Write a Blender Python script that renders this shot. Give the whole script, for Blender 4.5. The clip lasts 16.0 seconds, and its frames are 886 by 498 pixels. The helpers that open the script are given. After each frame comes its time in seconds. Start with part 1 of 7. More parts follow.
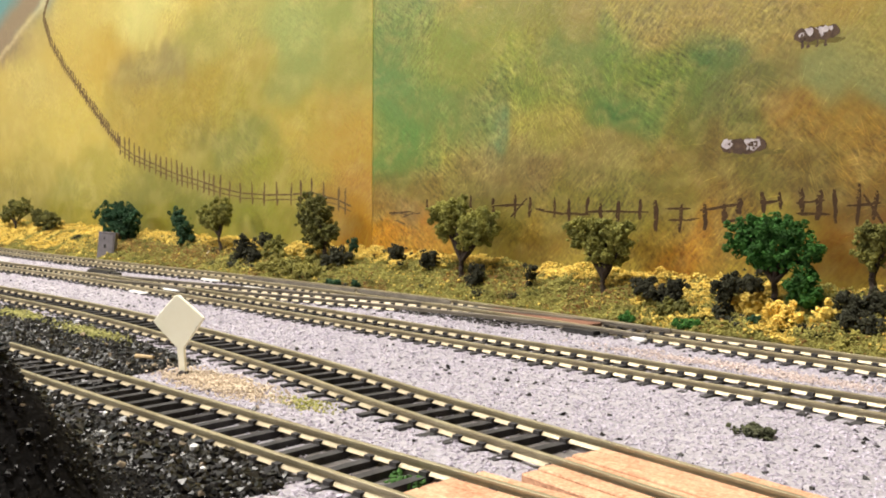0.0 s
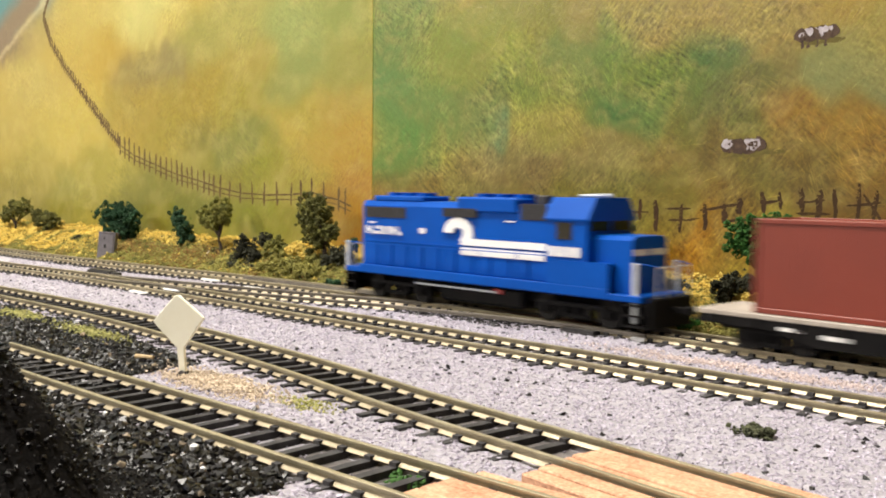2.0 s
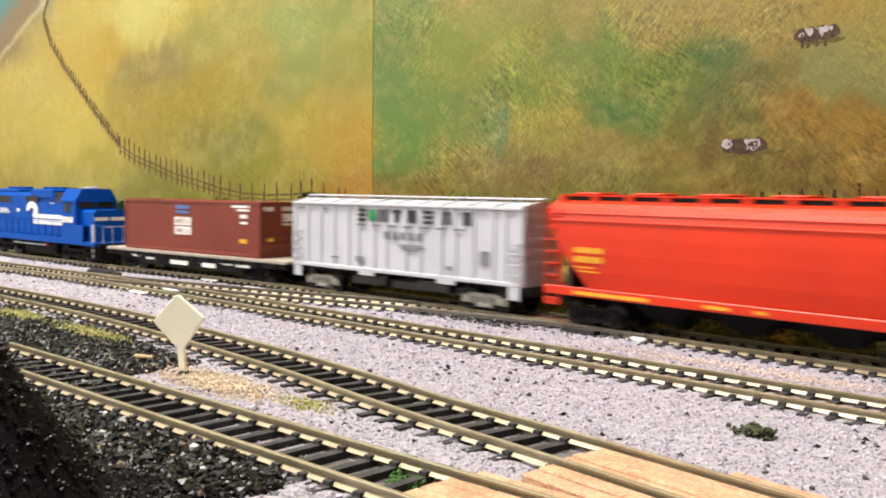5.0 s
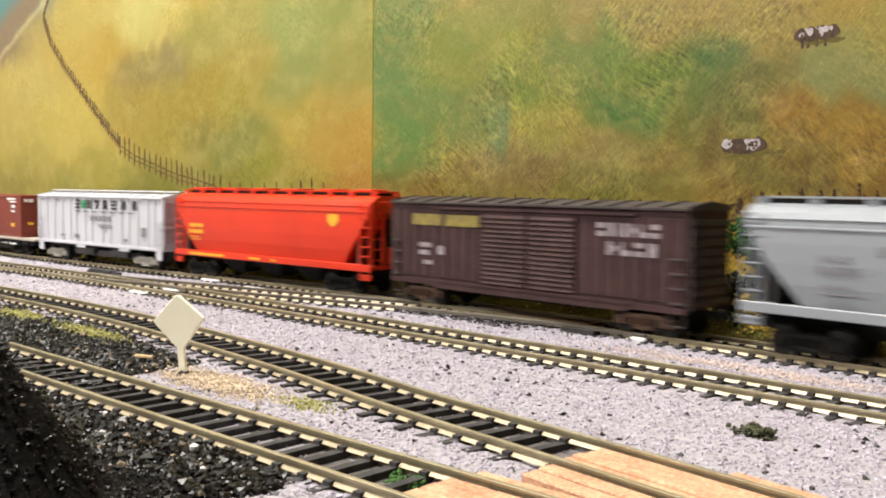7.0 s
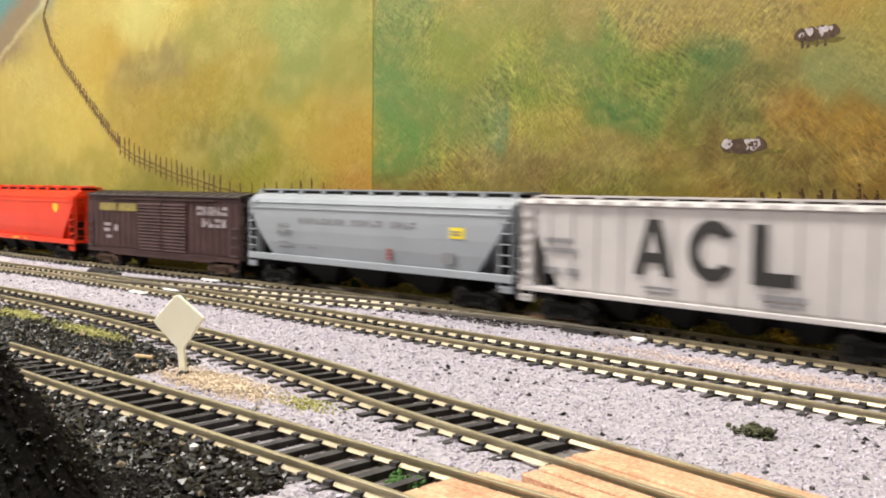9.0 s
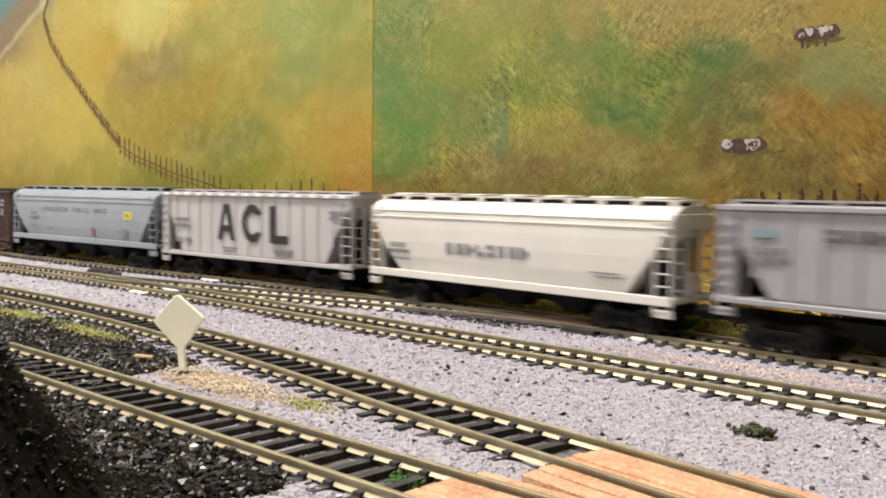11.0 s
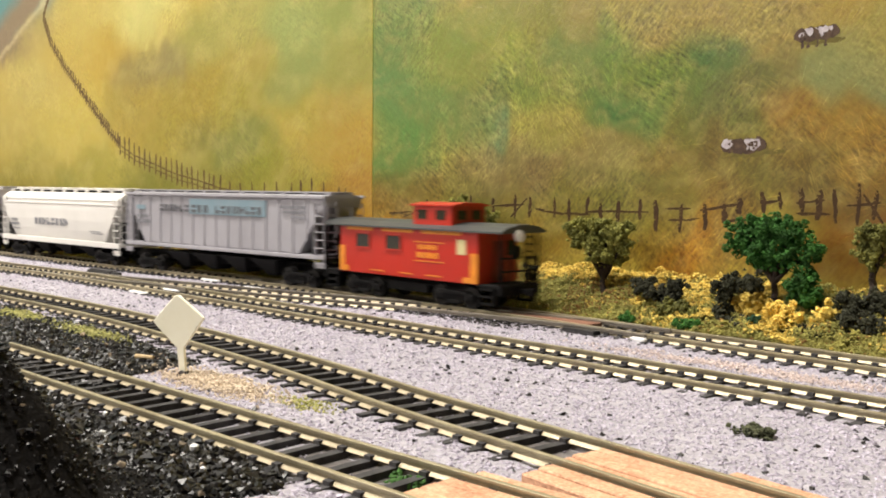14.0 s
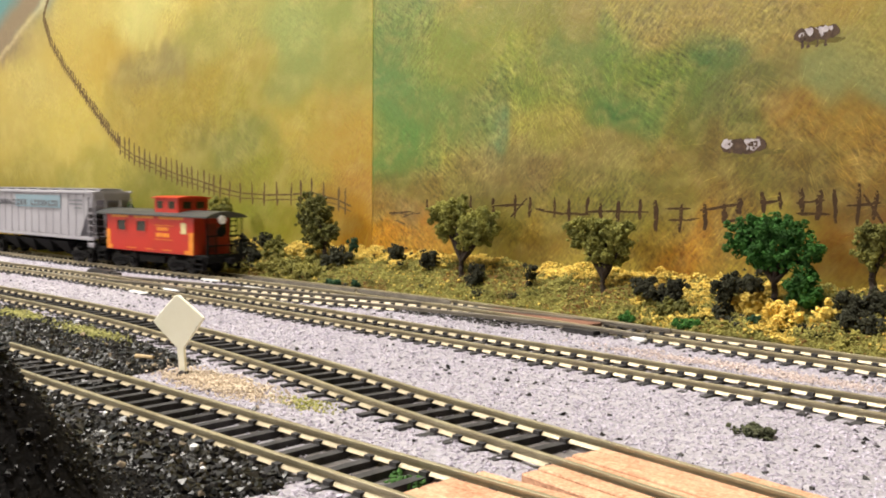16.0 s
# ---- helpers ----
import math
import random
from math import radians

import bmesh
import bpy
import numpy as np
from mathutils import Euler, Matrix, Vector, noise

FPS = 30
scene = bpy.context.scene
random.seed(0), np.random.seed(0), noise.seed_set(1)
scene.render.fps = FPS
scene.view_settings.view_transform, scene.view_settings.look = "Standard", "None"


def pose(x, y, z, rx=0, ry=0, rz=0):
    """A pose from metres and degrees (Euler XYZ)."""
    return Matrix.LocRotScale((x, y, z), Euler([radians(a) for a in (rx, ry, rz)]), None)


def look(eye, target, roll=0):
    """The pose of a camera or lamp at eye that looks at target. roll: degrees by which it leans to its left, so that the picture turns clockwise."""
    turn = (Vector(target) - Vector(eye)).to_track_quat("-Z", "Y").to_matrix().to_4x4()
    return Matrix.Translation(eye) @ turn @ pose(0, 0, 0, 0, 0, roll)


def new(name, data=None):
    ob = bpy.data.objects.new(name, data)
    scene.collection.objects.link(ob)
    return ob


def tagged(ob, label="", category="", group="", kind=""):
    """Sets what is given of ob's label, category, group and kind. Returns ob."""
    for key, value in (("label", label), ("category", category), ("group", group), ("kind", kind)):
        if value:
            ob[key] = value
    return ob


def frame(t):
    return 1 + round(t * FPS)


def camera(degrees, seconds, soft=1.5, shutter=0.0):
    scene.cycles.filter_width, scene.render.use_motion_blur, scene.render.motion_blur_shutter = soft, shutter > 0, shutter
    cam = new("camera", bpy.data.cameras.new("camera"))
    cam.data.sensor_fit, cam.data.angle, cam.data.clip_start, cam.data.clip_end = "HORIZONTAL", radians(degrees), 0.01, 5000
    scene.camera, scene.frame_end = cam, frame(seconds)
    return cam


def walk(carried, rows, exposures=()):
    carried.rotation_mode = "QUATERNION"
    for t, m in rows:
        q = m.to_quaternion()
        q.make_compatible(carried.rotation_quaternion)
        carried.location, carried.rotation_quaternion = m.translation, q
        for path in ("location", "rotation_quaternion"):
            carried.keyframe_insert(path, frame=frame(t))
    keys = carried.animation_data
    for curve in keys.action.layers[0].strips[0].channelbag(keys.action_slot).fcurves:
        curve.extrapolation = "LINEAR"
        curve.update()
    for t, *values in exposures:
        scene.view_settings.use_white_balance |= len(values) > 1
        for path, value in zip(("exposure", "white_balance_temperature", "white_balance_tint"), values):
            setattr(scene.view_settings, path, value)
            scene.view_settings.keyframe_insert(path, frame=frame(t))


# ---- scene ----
cam = camera(49.97, 16.0, soft=1.9, shutter=0.9)
EYE = (0.0, 0.0, 0.0599)
TILT = radians(3.787)
AIM = (EYE[0] - math.sin(radians(46.0)) * math.cos(TILT), EYE[1] + math.cos(radians(46.0)) * math.cos(TILT), EYE[2] - math.sin(TILT))
STAND = look(EYE, AIM, 0.506)
walk(cam, [(0, STAND), (16, STAND)], [(0, 0.09), (9.2, 0.08), (11.3, -0.14), (13.1, -0.14), (13.8, 0.02), (16, 0.07)])

# ---- light ----
world = bpy.data.worlds.new("world")
world.use_nodes = True
world.node_tree.nodes["Background"].inputs["Color"].default_value = (1.0, 0.93, 0.82, 1)
world.node_tree.nodes["Background"].inputs["Strength"].default_value = 0.02
scene.world = world


def ceiling_lamp(x, y, z, w, d, watts, colour):
    data = bpy.data.lights.new("ceiling_lamp", "AREA")
    data.shape, data.size, data.size_y, data.energy, data.color = "RECTANGLE", w, d, watts, colour
    ob = new("ceiling_lamp", data)
    ob.location = (x, y, z)
    return ob


LAMPS = [(-0.62, -0.12), (-1.95, -1.70)]
ceiling_lamp(LAMPS[0][0], LAMPS[0][1], 1.355, 1.2, 0.28, 42.5, (1.0, 0.945, 0.86))
ceiling_lamp(LAMPS[1][0], LAMPS[1][1], 1.355, 0.9, 0.28, 100, (1.0, 0.945, 0.86))

# ---- materials ----
def rgba(c):
    return (c[0], c[1], c[2], 1)


def mat(name, base, second=None, scale=60, rough=0.6, metal=0.0, bump=0.0, bump_scale=None, random_value=0.0, fine=0.25, spec=0.5):
    """Two tones mixed by a coarse and a fine noise, with a fine relief."""
    m = bpy.data.materials.new(name)
    m.use_nodes = True
    n, l = m.node_tree.nodes, m.node_tree.links
    b = n["Principled BSDF"]
    b.inputs["Metallic"].default_value = metal
    b.inputs["Specular IOR Level"].default_value = spec
    co = n.new("ShaderNodeTexCoord")
    coarse = n.new("ShaderNodeTexNoise")
    coarse.inputs["Scale"].default_value, coarse.inputs["Detail"].default_value = scale, 5
    small = n.new("ShaderNodeTexNoise")
    small.inputs["Scale"].default_value, small.inputs["Detail"].default_value = scale * 9, 3
    l.new(co.outputs["Object"], coarse.inputs["Vector"])
    l.new(co.outputs["Object"], small.inputs["Vector"])
    mix = n.new("ShaderNodeMix")
    mix.data_type = "RGBA"
    mix.inputs["A"].default_value = rgba(base)
    mix.inputs["B"].default_value = rgba(second or [v * 0.72 for v in base])
    ramp = n.new("ShaderNodeMapRange")
    ramp.inputs["From Min"].default_value, ramp.inputs["From Max"].default_value = 0.36, 0.66
    blend = n.new("ShaderNodeMix")
    blend.inputs["Factor"].default_value = fine
    l.new(coarse.outputs["Fac"], blend.inputs["A"])
    l.new(small.outputs["Fac"], blend.inputs["B"])
    l.new(blend.outputs["Result"], ramp.inputs["Value"])
    l.new(ramp.outputs["Result"], mix.inputs["Factor"])
    out = mix.outputs["Result"]
    if random_value:
        info, geo, hsv, rr, add = n.new("ShaderNodeObjectInfo"), n.new("ShaderNodeNewGeometry"), n.new("ShaderNodeHueSaturation"), n.new("ShaderNodeMapRange"), n.new("ShaderNodeMath")
        add.operation = "ADD"
        l.new(info.outputs["Random"], add.inputs[0])
        l.new(geo.outputs["Random Per Island"], add.inputs[1])
        rr.inputs["From Max"].default_value = 2.0
        rr.inputs["To Min"].default_value, rr.inputs["To Max"].default_value = 1 - random_value, 1 + random_value
        l.new(add.outputs[0], rr.inputs["Value"])
        l.new(rr.outputs["Result"], hsv.inputs["Value"])
        l.new(out, hsv.inputs["Color"])
        out = hsv.outputs["Color"]
    l.new(out, b.inputs["Base Color"])
    rm = n.new("ShaderNodeMapRange")
    rm.inputs["To Min"].default_value, rm.inputs["To Max"].default_value = max(0.03, rough - 0.08), min(1, rough + 0.1)
    l.new(coarse.outputs["Fac"], rm.inputs["Value"])
    l.new(rm.outputs["Result"], b.inputs["Roughness"])
    if bump:
        bn, tex = n.new("ShaderNodeBump"), n.new("ShaderNodeTexNoise")
        tex.inputs["Scale"].default_value, tex.inputs["Detail"].default_value = bump_scale or scale * 6, 4
        l.new(co.outputs["Object"], tex.inputs["Vector"])
        bn.inputs["Strength"].default_value, bn.inputs["Distance"].default_value = bump, 0.001
        l.new(tex.outputs["Fac"], bn.inputs["Height"])
        l.new(bn.outputs["Normal"], b.inputs["Normal"])
    return m


RAIL = mat("nickel_silver_rail", (0.42, 0.37, 0.25), (0.27, 0.23, 0.15), 90, 0.36, 0.5)
# The foot is the rail's metal made paler: reflected lamplight in its colour.
RAIL_FOOT = mat("glint_toned_foot", (0.52, 0.44, 0.30), (0.36, 0.30, 0.20), 240, 0.42, 0.3)
RAIL_GREY = mat("weathered_grey_rail", (0.30, 0.27, 0.22), (0.16, 0.14, 0.12), 90, 0.42, 0.5)
TIE = mat("black_plastic_tie", (0.020, 0.020, 0.022), (0.050, 0.047, 0.048), 160, 0.75, random_value=0.4, spec=0.25)
BALLAST = mat("grey_ballast", (0.40, 0.38, 0.42), (0.24, 0.225, 0.25), 420, 0.9, bump=0.6, bump_scale=900, fine=0.5)
GRAIN = mat("grey_ballast_grain", (0.545, 0.505, 0.595), (0.425, 0.39, 0.465), 300, 0.9, random_value=0.4, spec=0.2)
COAL = mat("black_coal", (0.006, 0.0055, 0.006), (0.014, 0.012, 0.012), 200, 0.36, random_value=0.5, spec=0.38)
COAL_BED = mat("coal_dust", (0.005, 0.0045, 0.0045), (0.010, 0.009, 0.009), 300, 0.8, bump=0.7, bump_scale=600, spec=0.1)

# ---- helpers for meshes ----
def obj(name, bm, material, parent=None, label="", smooth=False):
    me = bpy.data.meshes.new(name)
    bm.to_mesh(me)
    bm.free()
    for m in (material if isinstance(material, (list, tuple)) else [material]):
        me.materials.append(m)
    if smooth:
        for p in me.polygons:
            p.use_smooth = True
    ob = new(name, me)
    if parent:
        ob.parent = parent
    if label:
        ob["label"] = label
    return ob


def part(name, bm, material, parent, label="", smooth=False):
    return obj(name, bm, material, parent, label, smooth)


def thing(name, label, category, group="", kind="", at=None):
    ob = new(name)
    ob.empty_display_size = 0.01
    if at is not None:
        ob.matrix_basis = at
    return tagged(ob, label, category, group, kind)


def box(bm, x0, x1, y0, y1, z0, z1, bevel=0.0, m=None):
    r = bmesh.ops.create_cube(bm, size=1.0)
    vs = r["verts"]
    mm = Matrix.Translation(((x0 + x1) / 2, (y0 + y1) / 2, (z0 + z1) / 2)) @ Matrix.Diagonal((abs(x1 - x0), abs(y1 - y0), abs(z1 - z0), 1))
    bmesh.ops.transform(bm, matrix=(m @ mm) if m else mm, verts=vs)
    if bevel:
        es = list({e for v in vs for e in v.link_edges})
        bmesh.ops.bevel(bm, geom=es, offset=bevel, segments=1, affect="EDGES")
    return bm


def cyl(bm, p, q, r, r2=None, seg=10):
    p, q = Vector(p), Vector(q)
    d = q - p
    m = Matrix.Translation((p + q) / 2) @ d.to_track_quat("Z", "Y").to_matrix().to_4x4()
    bmesh.ops.create_cone(bm, cap_ends=True, segments=seg, radius1=r, radius2=r if r2 is None else r2, depth=d.length, matrix=m)
    return bm


def prism(bm, outline, y0, y1):
    """A closed outline in x and z, drawn out from y0 to y1."""
    a = [bm.verts.new((x, y0, z)) for x, z in outline]
    b = [bm.verts.new((x, y1, z)) for x, z in outline]
    n = len(a)
    bm.faces.new(a)
    bm.faces.new(b[::-1])
    for i in range(n):
        bm.faces.new((a[i], b[i], b[(i + 1) % n], a[(i + 1) % n])[::-1])
    bmesh.ops.recalc_face_normals(bm, faces=bm.faces[:])
    return bm


def loft(bm, outline, x0, x1):
    """A closed outline in y and z, drawn out from x0 to x1."""
    a = [bm.verts.new((x0, y, z)) for y, z in outline]
    b = [bm.verts.new((x1, y, z)) for y, z in outline]
    n = len(a)
    bm.faces.new(a)
    bm.faces.new(b[::-1])
    for i in range(n):
        bm.faces.new((a[i], b[i], b[(i + 1) % n], a[(i + 1) % n])[::-1])
    bmesh.ops.recalc_face_normals(bm, faces=bm.faces[:])
    return bm


def B():
    return bmesh.new()


# ---- lines of the tracks ----
def line(us, ns):
    """A smooth line n(u) through the given stations, and straight on beyond them."""
    us, ns = np.array(us) / 1000, np.array(ns) / 1000
    slope = np.gradient(ns, us)

    def n(u):
        if u <= us[0]:
            return ns[0] + slope[0] * (u - us[0])
        if u >= us[-1]:
            return ns[-1] + slope[-1] * (u - us[-1])
        j = int(np.searchsorted(us, u)) - 1
        h = us[j + 1] - us[j]
        t = (u - us[j]) / h
        return float((2 * t**3 - 3 * t**2 + 1) * ns[j] + (t**3 - 2 * t**2 + t) * h * slope[j] + (3 * t**2 - 2 * t**3) * ns[j + 1] + (t**3 - t**2) * h * slope[j + 1])
    return n


MAIN = line([-1100, -820, -720, -594, -492, -396, -300, -190, -120, 0, 200], [268, 283, 288, 299, 310, 316, 318, 315, 313, 308, 300])
SECOND = line([-1000, -800, -674, -600, -480, -400, -260, -100, 200], [213, 225, 233, 240, 246, 248, 250, 251, 251])
YARD = line([-800, -650, -535, -450, -370, -300, -236, -180, -115, -50, 100], [152, 164, 173, 178.5, 180, 177, 172, 165, 159.5, 153, 138])
SIDING = line([-340, -250, -180, -130, 40], [111, 115, 118.5, 121, 129])
CROSS = line([-660, -600, -560, -480, -400, -367, -333, -299, -241, -200], [236, 241, 246, 263, 283, 292, 300, 306, 314, 315])
WALL_N, WALL_SLOPE = 0.384, 0.03
RAIL_TOP = 0.0043


def wall_y(x):
    return WALL_N + WALL_SLOPE * x


def heading(n, u):
    return math.atan2(n(u + 0.002) - n(u - 0.002), 0.004)


def sweep(name, n, offset, u0, u1, profile, material, parent, step=0.006, label=""):
    """A profile (sideways, up) drawn along a line."""
    count = max(2, int((u1 - u0) / step))
    verts, faces, k = [], [], len(profile)
    for i in range(count + 1):
        u = u0 + (u1 - u0) * i / count
        h = heading(n, u)
        for s, z in profile:
            o = offset + s
            verts.append((u - math.sin(h) * o, n(u) + math.cos(h) * o, z))
    for i in range(count):
        for j in range(k):
            a, b = i * k + j, i * k + (j + 1) % k
            faces.append((a, b, b + k, a + k))
    faces.append(tuple(range(k))[::-1])
    faces.append(tuple(range(count * k, count * k + k)))
    me = bpy.data.meshes.new(name)
    me.from_pydata(verts, [], faces)
    me.materials.append(material)
    ob = new(name, me)
    ob.parent = parent
    if label:
        ob["label"] = label
    return ob


HEAD = [(-0.0007, 0.0042), (-0.0005, 0.0043), (0.0005, 0.0043), (0.0007, 0.0042), (0.0007, 0.0036), (0.0003, 0.0033), (0.0003, 0.0025), (-0.0003, 0.0025), (-0.0003, 0.0033), (-0.0007, 0.0036)]
FOOT = [(-0.0012, 0.0018), (0.0012, 0.0018), (0.0012, 0.0019), (0.0004, 0.0026), (-0.0004, 0.0026), (-0.0012, 0.0019)]


def tie_mesh():
    bm = B()
    box(bm, -0.0012, 0.0012, -0.0150, 0.0150, -0.0006, 0.0018)
    for s in (-1, 1):
        box(bm, -0.0010, 0.0010, s * 0.0089 - 0.0019, s * 0.0089 + 0.0019, 0.0017, 0.0027)
    me = bpy.data.meshes.new("tie")
    bm.to_mesh(me)
    bm.free()
    me.materials.append(TIE)
    return me


TIE_MESH = tie_mesh()
TIE_CORNERS = np.array([v.co[:] for v in TIE_MESH.vertices])
TIE_FACES = [tuple(p.vertices) for p in TIE_MESH.polygons]


def far_ties(n, spans, parent, pitch=0.007):
    verts, faces = [], []
    for u0, u1 in spans:
        for i in range(int((u1 - u0) / pitch)):
            u = u0 + i * pitch
            m = np.array(pose(u, n(u), 0, 0, 0, math.degrees(heading(n, u))))
            k = len(verts)
            verts += [tuple(v) for v in TIE_CORNERS @ m[:3, :3].T + m[:3, 3]]
            faces += [tuple(k + a for a in f) for f in TIE_FACES]
    if not verts:
        return
    me = bpy.data.meshes.new("far_ties")
    me.from_pydata(verts, [], faces)
    me.materials.append(TIE)
    ob = tagged(new("far_ties", me), kind="stuff")
    ob.parent = parent


def near_ties(n, u0, u1, parent, pitch=0.007, skip=()):
    rnd = random.Random(int(abs(u0) * 1000))
    for i in range(int((u1 - u0) / pitch)):
        u = u0 + i * pitch + rnd.uniform(-0.0003, 0.0003)
        if any(a < u < b for a, b in skip):
            continue
        ob = new("tie", TIE_MESH)
        ob.parent = parent
        ob.matrix_basis = pose(u, n(u), rnd.uniform(-0.0002, 0.0001), 0, 0, math.degrees(heading(n, u)) + rnd.uniform(-1, 1))


def track(name, label, n, u0, u1, near, rail=RAIL, skip=(), pitch=0.007):
    ob = thing(name, label, "railway track", "parallel model tracks", "structure")
    for s in (-1, 1):
        sweep("rail", n, s * 0.0089, u0, u1, HEAD, rail, ob)
        sweep("rail_foot", n, s * 0.0089, u0, u1, FOOT, RAIL_FOOT, ob)
    near_ties(n, near[0], near[1], ob, pitch, skip)
    far_ties(n, [(u0, near[0]), (near[1], u1)], ob, pitch)
    return ob


track("main_track", "outer main track of nickel silver rail on black ties", MAIN, -2.75, 2.25, (-0.86, -0.08))
track("second_track", "second track of nickel silver rail on black ties in grey ballast", SECOND, -2.75, 2.25, (-0.72, -0.07))
track("yard_track", "yard track of nickel silver rail running into a plank crossing", YARD, -1.6, 0.5, (-0.60, -0.122), skip=[(-0.122, 0.12)], pitch=0.0083)
track("siding_track", "siding track on black ties half buried in coal", SIDING, -0.34, 0.03, (-0.32, -0.128), pitch=0.0083)
cross = thing("crossover_track", "grey weathered crossover joining two tracks", "railway track", "parallel model tracks", "structure")
for s in (-1, 1):
    sweep("rail", CROSS, s * 0.0089, -0.60, -0.205, HEAD, RAIL_GREY, cross)
    sweep("rail_foot", CROSS, s * 0.0089, -0.53, -0.335, FOOT, RAIL_FOOT, cross)
near_ties(CROSS, -0.53, -0.33, cross)


# ---- scattered crumbs ----
OCTA = np.array([(1, 0, 0), (-1, 0, 0), (0, 1, 0), (0, -1, 0), (0, 0, 1), (0, 0, -1)], float)
OCTA_F = np.array([(0, 2, 4), (2, 1, 4), (1, 3, 4), (3, 0, 4), (2, 0, 5), (1, 2, 5), (3, 1, 5), (0, 3, 5)])


def crumbs(name, points, sizes, material, seed=1, flat=0.8):
    """Many small irregular grains in one mesh."""
    rng = np.random.default_rng(seed)
    points, sizes = np.asarray(points, float), np.asarray(sizes, float)
    n = len(points)
    q = rng.normal(size=(n, 4))
    q /= np.linalg.norm(q, axis=1, keepdims=True)
    w, x, y, z = q.T
    rot = np.stack([1 - 2 * (y * y + z * z), 2 * (x * y - w * z), 2 * (x * z + w * y), 2 * (x * y + w * z), 1 - 2 * (x * x + z * z), 2 * (y * z - w * x), 2 * (x * z - w * y), 2 * (y * z + w * x), 1 - 2 * (x * x + y * y)], 1).reshape(n, 3, 3)
    v = OCTA[None] * rng.uniform(0.65, 1.25, (n, 6, 1)) + rng.normal(0, 0.14, (n, 6, 3))
    v = np.einsum("nij,nkj->nki", rot, v) * sizes[:, None, None]
    v[:, :, 2] *= flat
    v = (v + points[:, None, :]).reshape(-1, 3)
    f = (OCTA_F[None] + 6 * np.arange(n)[:, None, None]).reshape(-1, 3)
    me = bpy.data.meshes.new(name)
    me.vertices.add(len(v))
    me.vertices.foreach_set("co", v.ravel())
    me.loops.add(f.size)
    me.loops.foreach_set("vertex_index", f.ravel().astype(np.int32))
    me.polygons.add(len(f))
    me.polygons.foreach_set("loop_start", np.arange(0, f.size, 3, dtype=np.int32))
    me.polygons.foreach_set("use_smooth", np.zeros(len(f), bool))
    me.update(calc_edges=True)
    me.validate()
    me.materials.append(material)
    return new(name, me)


def lattice(x, y, scale, seed=0):
    """Smooth value noise from 0 to 1 on arrays."""
    x, y = np.asarray(x) * scale, np.asarray(y) * scale
    i, j = np.floor(x).astype(int), np.floor(y).astype(int)
    fx, fy = x - i, y - j
    fx, fy = fx * fx * (3 - 2 * fx), fy * fy * (3 - 2 * fy)

    def h(a, b):
        s = np.sin(a * 127.1 + b * 311.7 + seed * 74.7) * 43758.5453
        return s - np.floor(s)
    return (h(i, j) * (1 - fx) + h(i + 1, j) * fx) * (1 - fy) + (h(i, j + 1) * (1 - fx) + h(i + 1, j + 1) * fx) * fy


LINE_US = np.concatenate([np.linspace(-3, -1.1, 60), np.arange(-1.09, 0.3, 0.004), np.linspace(0.31, 2.6, 60)])
LINE_NS = {}


def along(n, us):
    if n not in LINE_NS:
        LINE_NS[n] = np.array([n(float(u)) for u in LINE_US])
    return np.interp(us, LINE_US, LINE_NS[n])


def grid_sheet(name, us, vs, place, materials, zone=None):
    """A sheet over stations us and vs; place gives x, y, z arrays; zone gives a material slot for each face."""
    U, V = np.meshgrid(us, vs, indexing="ij")
    co = np.stack(place(U, V), -1).reshape(-1, 3)
    a, b = len(us), len(vs)
    k = (np.arange(a - 1)[:, None] * b + np.arange(b - 1)[None, :]).ravel()
    f = np.stack([k, k + b, k + b + 1, k + 1], 1)
    me = bpy.data.meshes.new(name)
    me.vertices.add(len(co))
    me.vertices.foreach_set("co", co.ravel())
    me.loops.add(f.size)
    me.loops.foreach_set("vertex_index", f.ravel().astype(np.int32))
    me.polygons.add(len(f))
    me.polygons.foreach_set("loop_start", np.arange(0, f.size, 4, dtype=np.int32))
    for m in materials:
        me.materials.append(m)
    if zone is not None:
        me.polygons.foreach_set("material_index", zone(co[f].mean(1)).astype(np.int32))
    me.polygons.foreach_set("use_smooth", np.ones(len(f), bool))
    me.update(calc_edges=True)
    return new(name, me), co


# ---- ground of the layout ----
TRACKS = [(MAIN, -2.75, 2.25, 0.0010), (SECOND, -2.75, 2.25, 0.0008), (YARD, -1.6, 0.5, 0.0002), (SIDING, -0.34, 0.03, 0.0002)]
DIRT = mat("dark_track_dirt", (0.17, 0.155, 0.15), (0.07, 0.062, 0.06), 260, 0.9, bump=0.6, bump_scale=700)


def height(U, V):
    z = 0.0012 + 0.0007 * (lattice(U, V, 90, 3) - 0.5) + 0.0006 * (lattice(U, V, 420, 5) - 0.5)
    us = U[:, 0] if U.ndim == 2 else None
    for n, u0, u1, inner in TRACKS:
        c = along(n, us)[:, None] if us is not None else along(n, U)
        d = np.abs(V - c)
        on = (U > u0) & (U < u1)
        t = np.clip((d - 0.0078) / 0.003, 0, 1)
        z = np.where(on & (d < 0.0108), inner * (1 - t) + z * t, z)
    d = np.sqrt((U + 0.172) ** 2 + (V - 0.055) ** 2)
    z = z + np.maximum(0.036 * np.clip(1 - d / 0.0235, 0, 1) ** 0.95, 0.006 * np.clip(1 - d / 0.055, 0, 1)) * (0.9 + 0.2 * lattice(U, V, 160, 8))
    return z


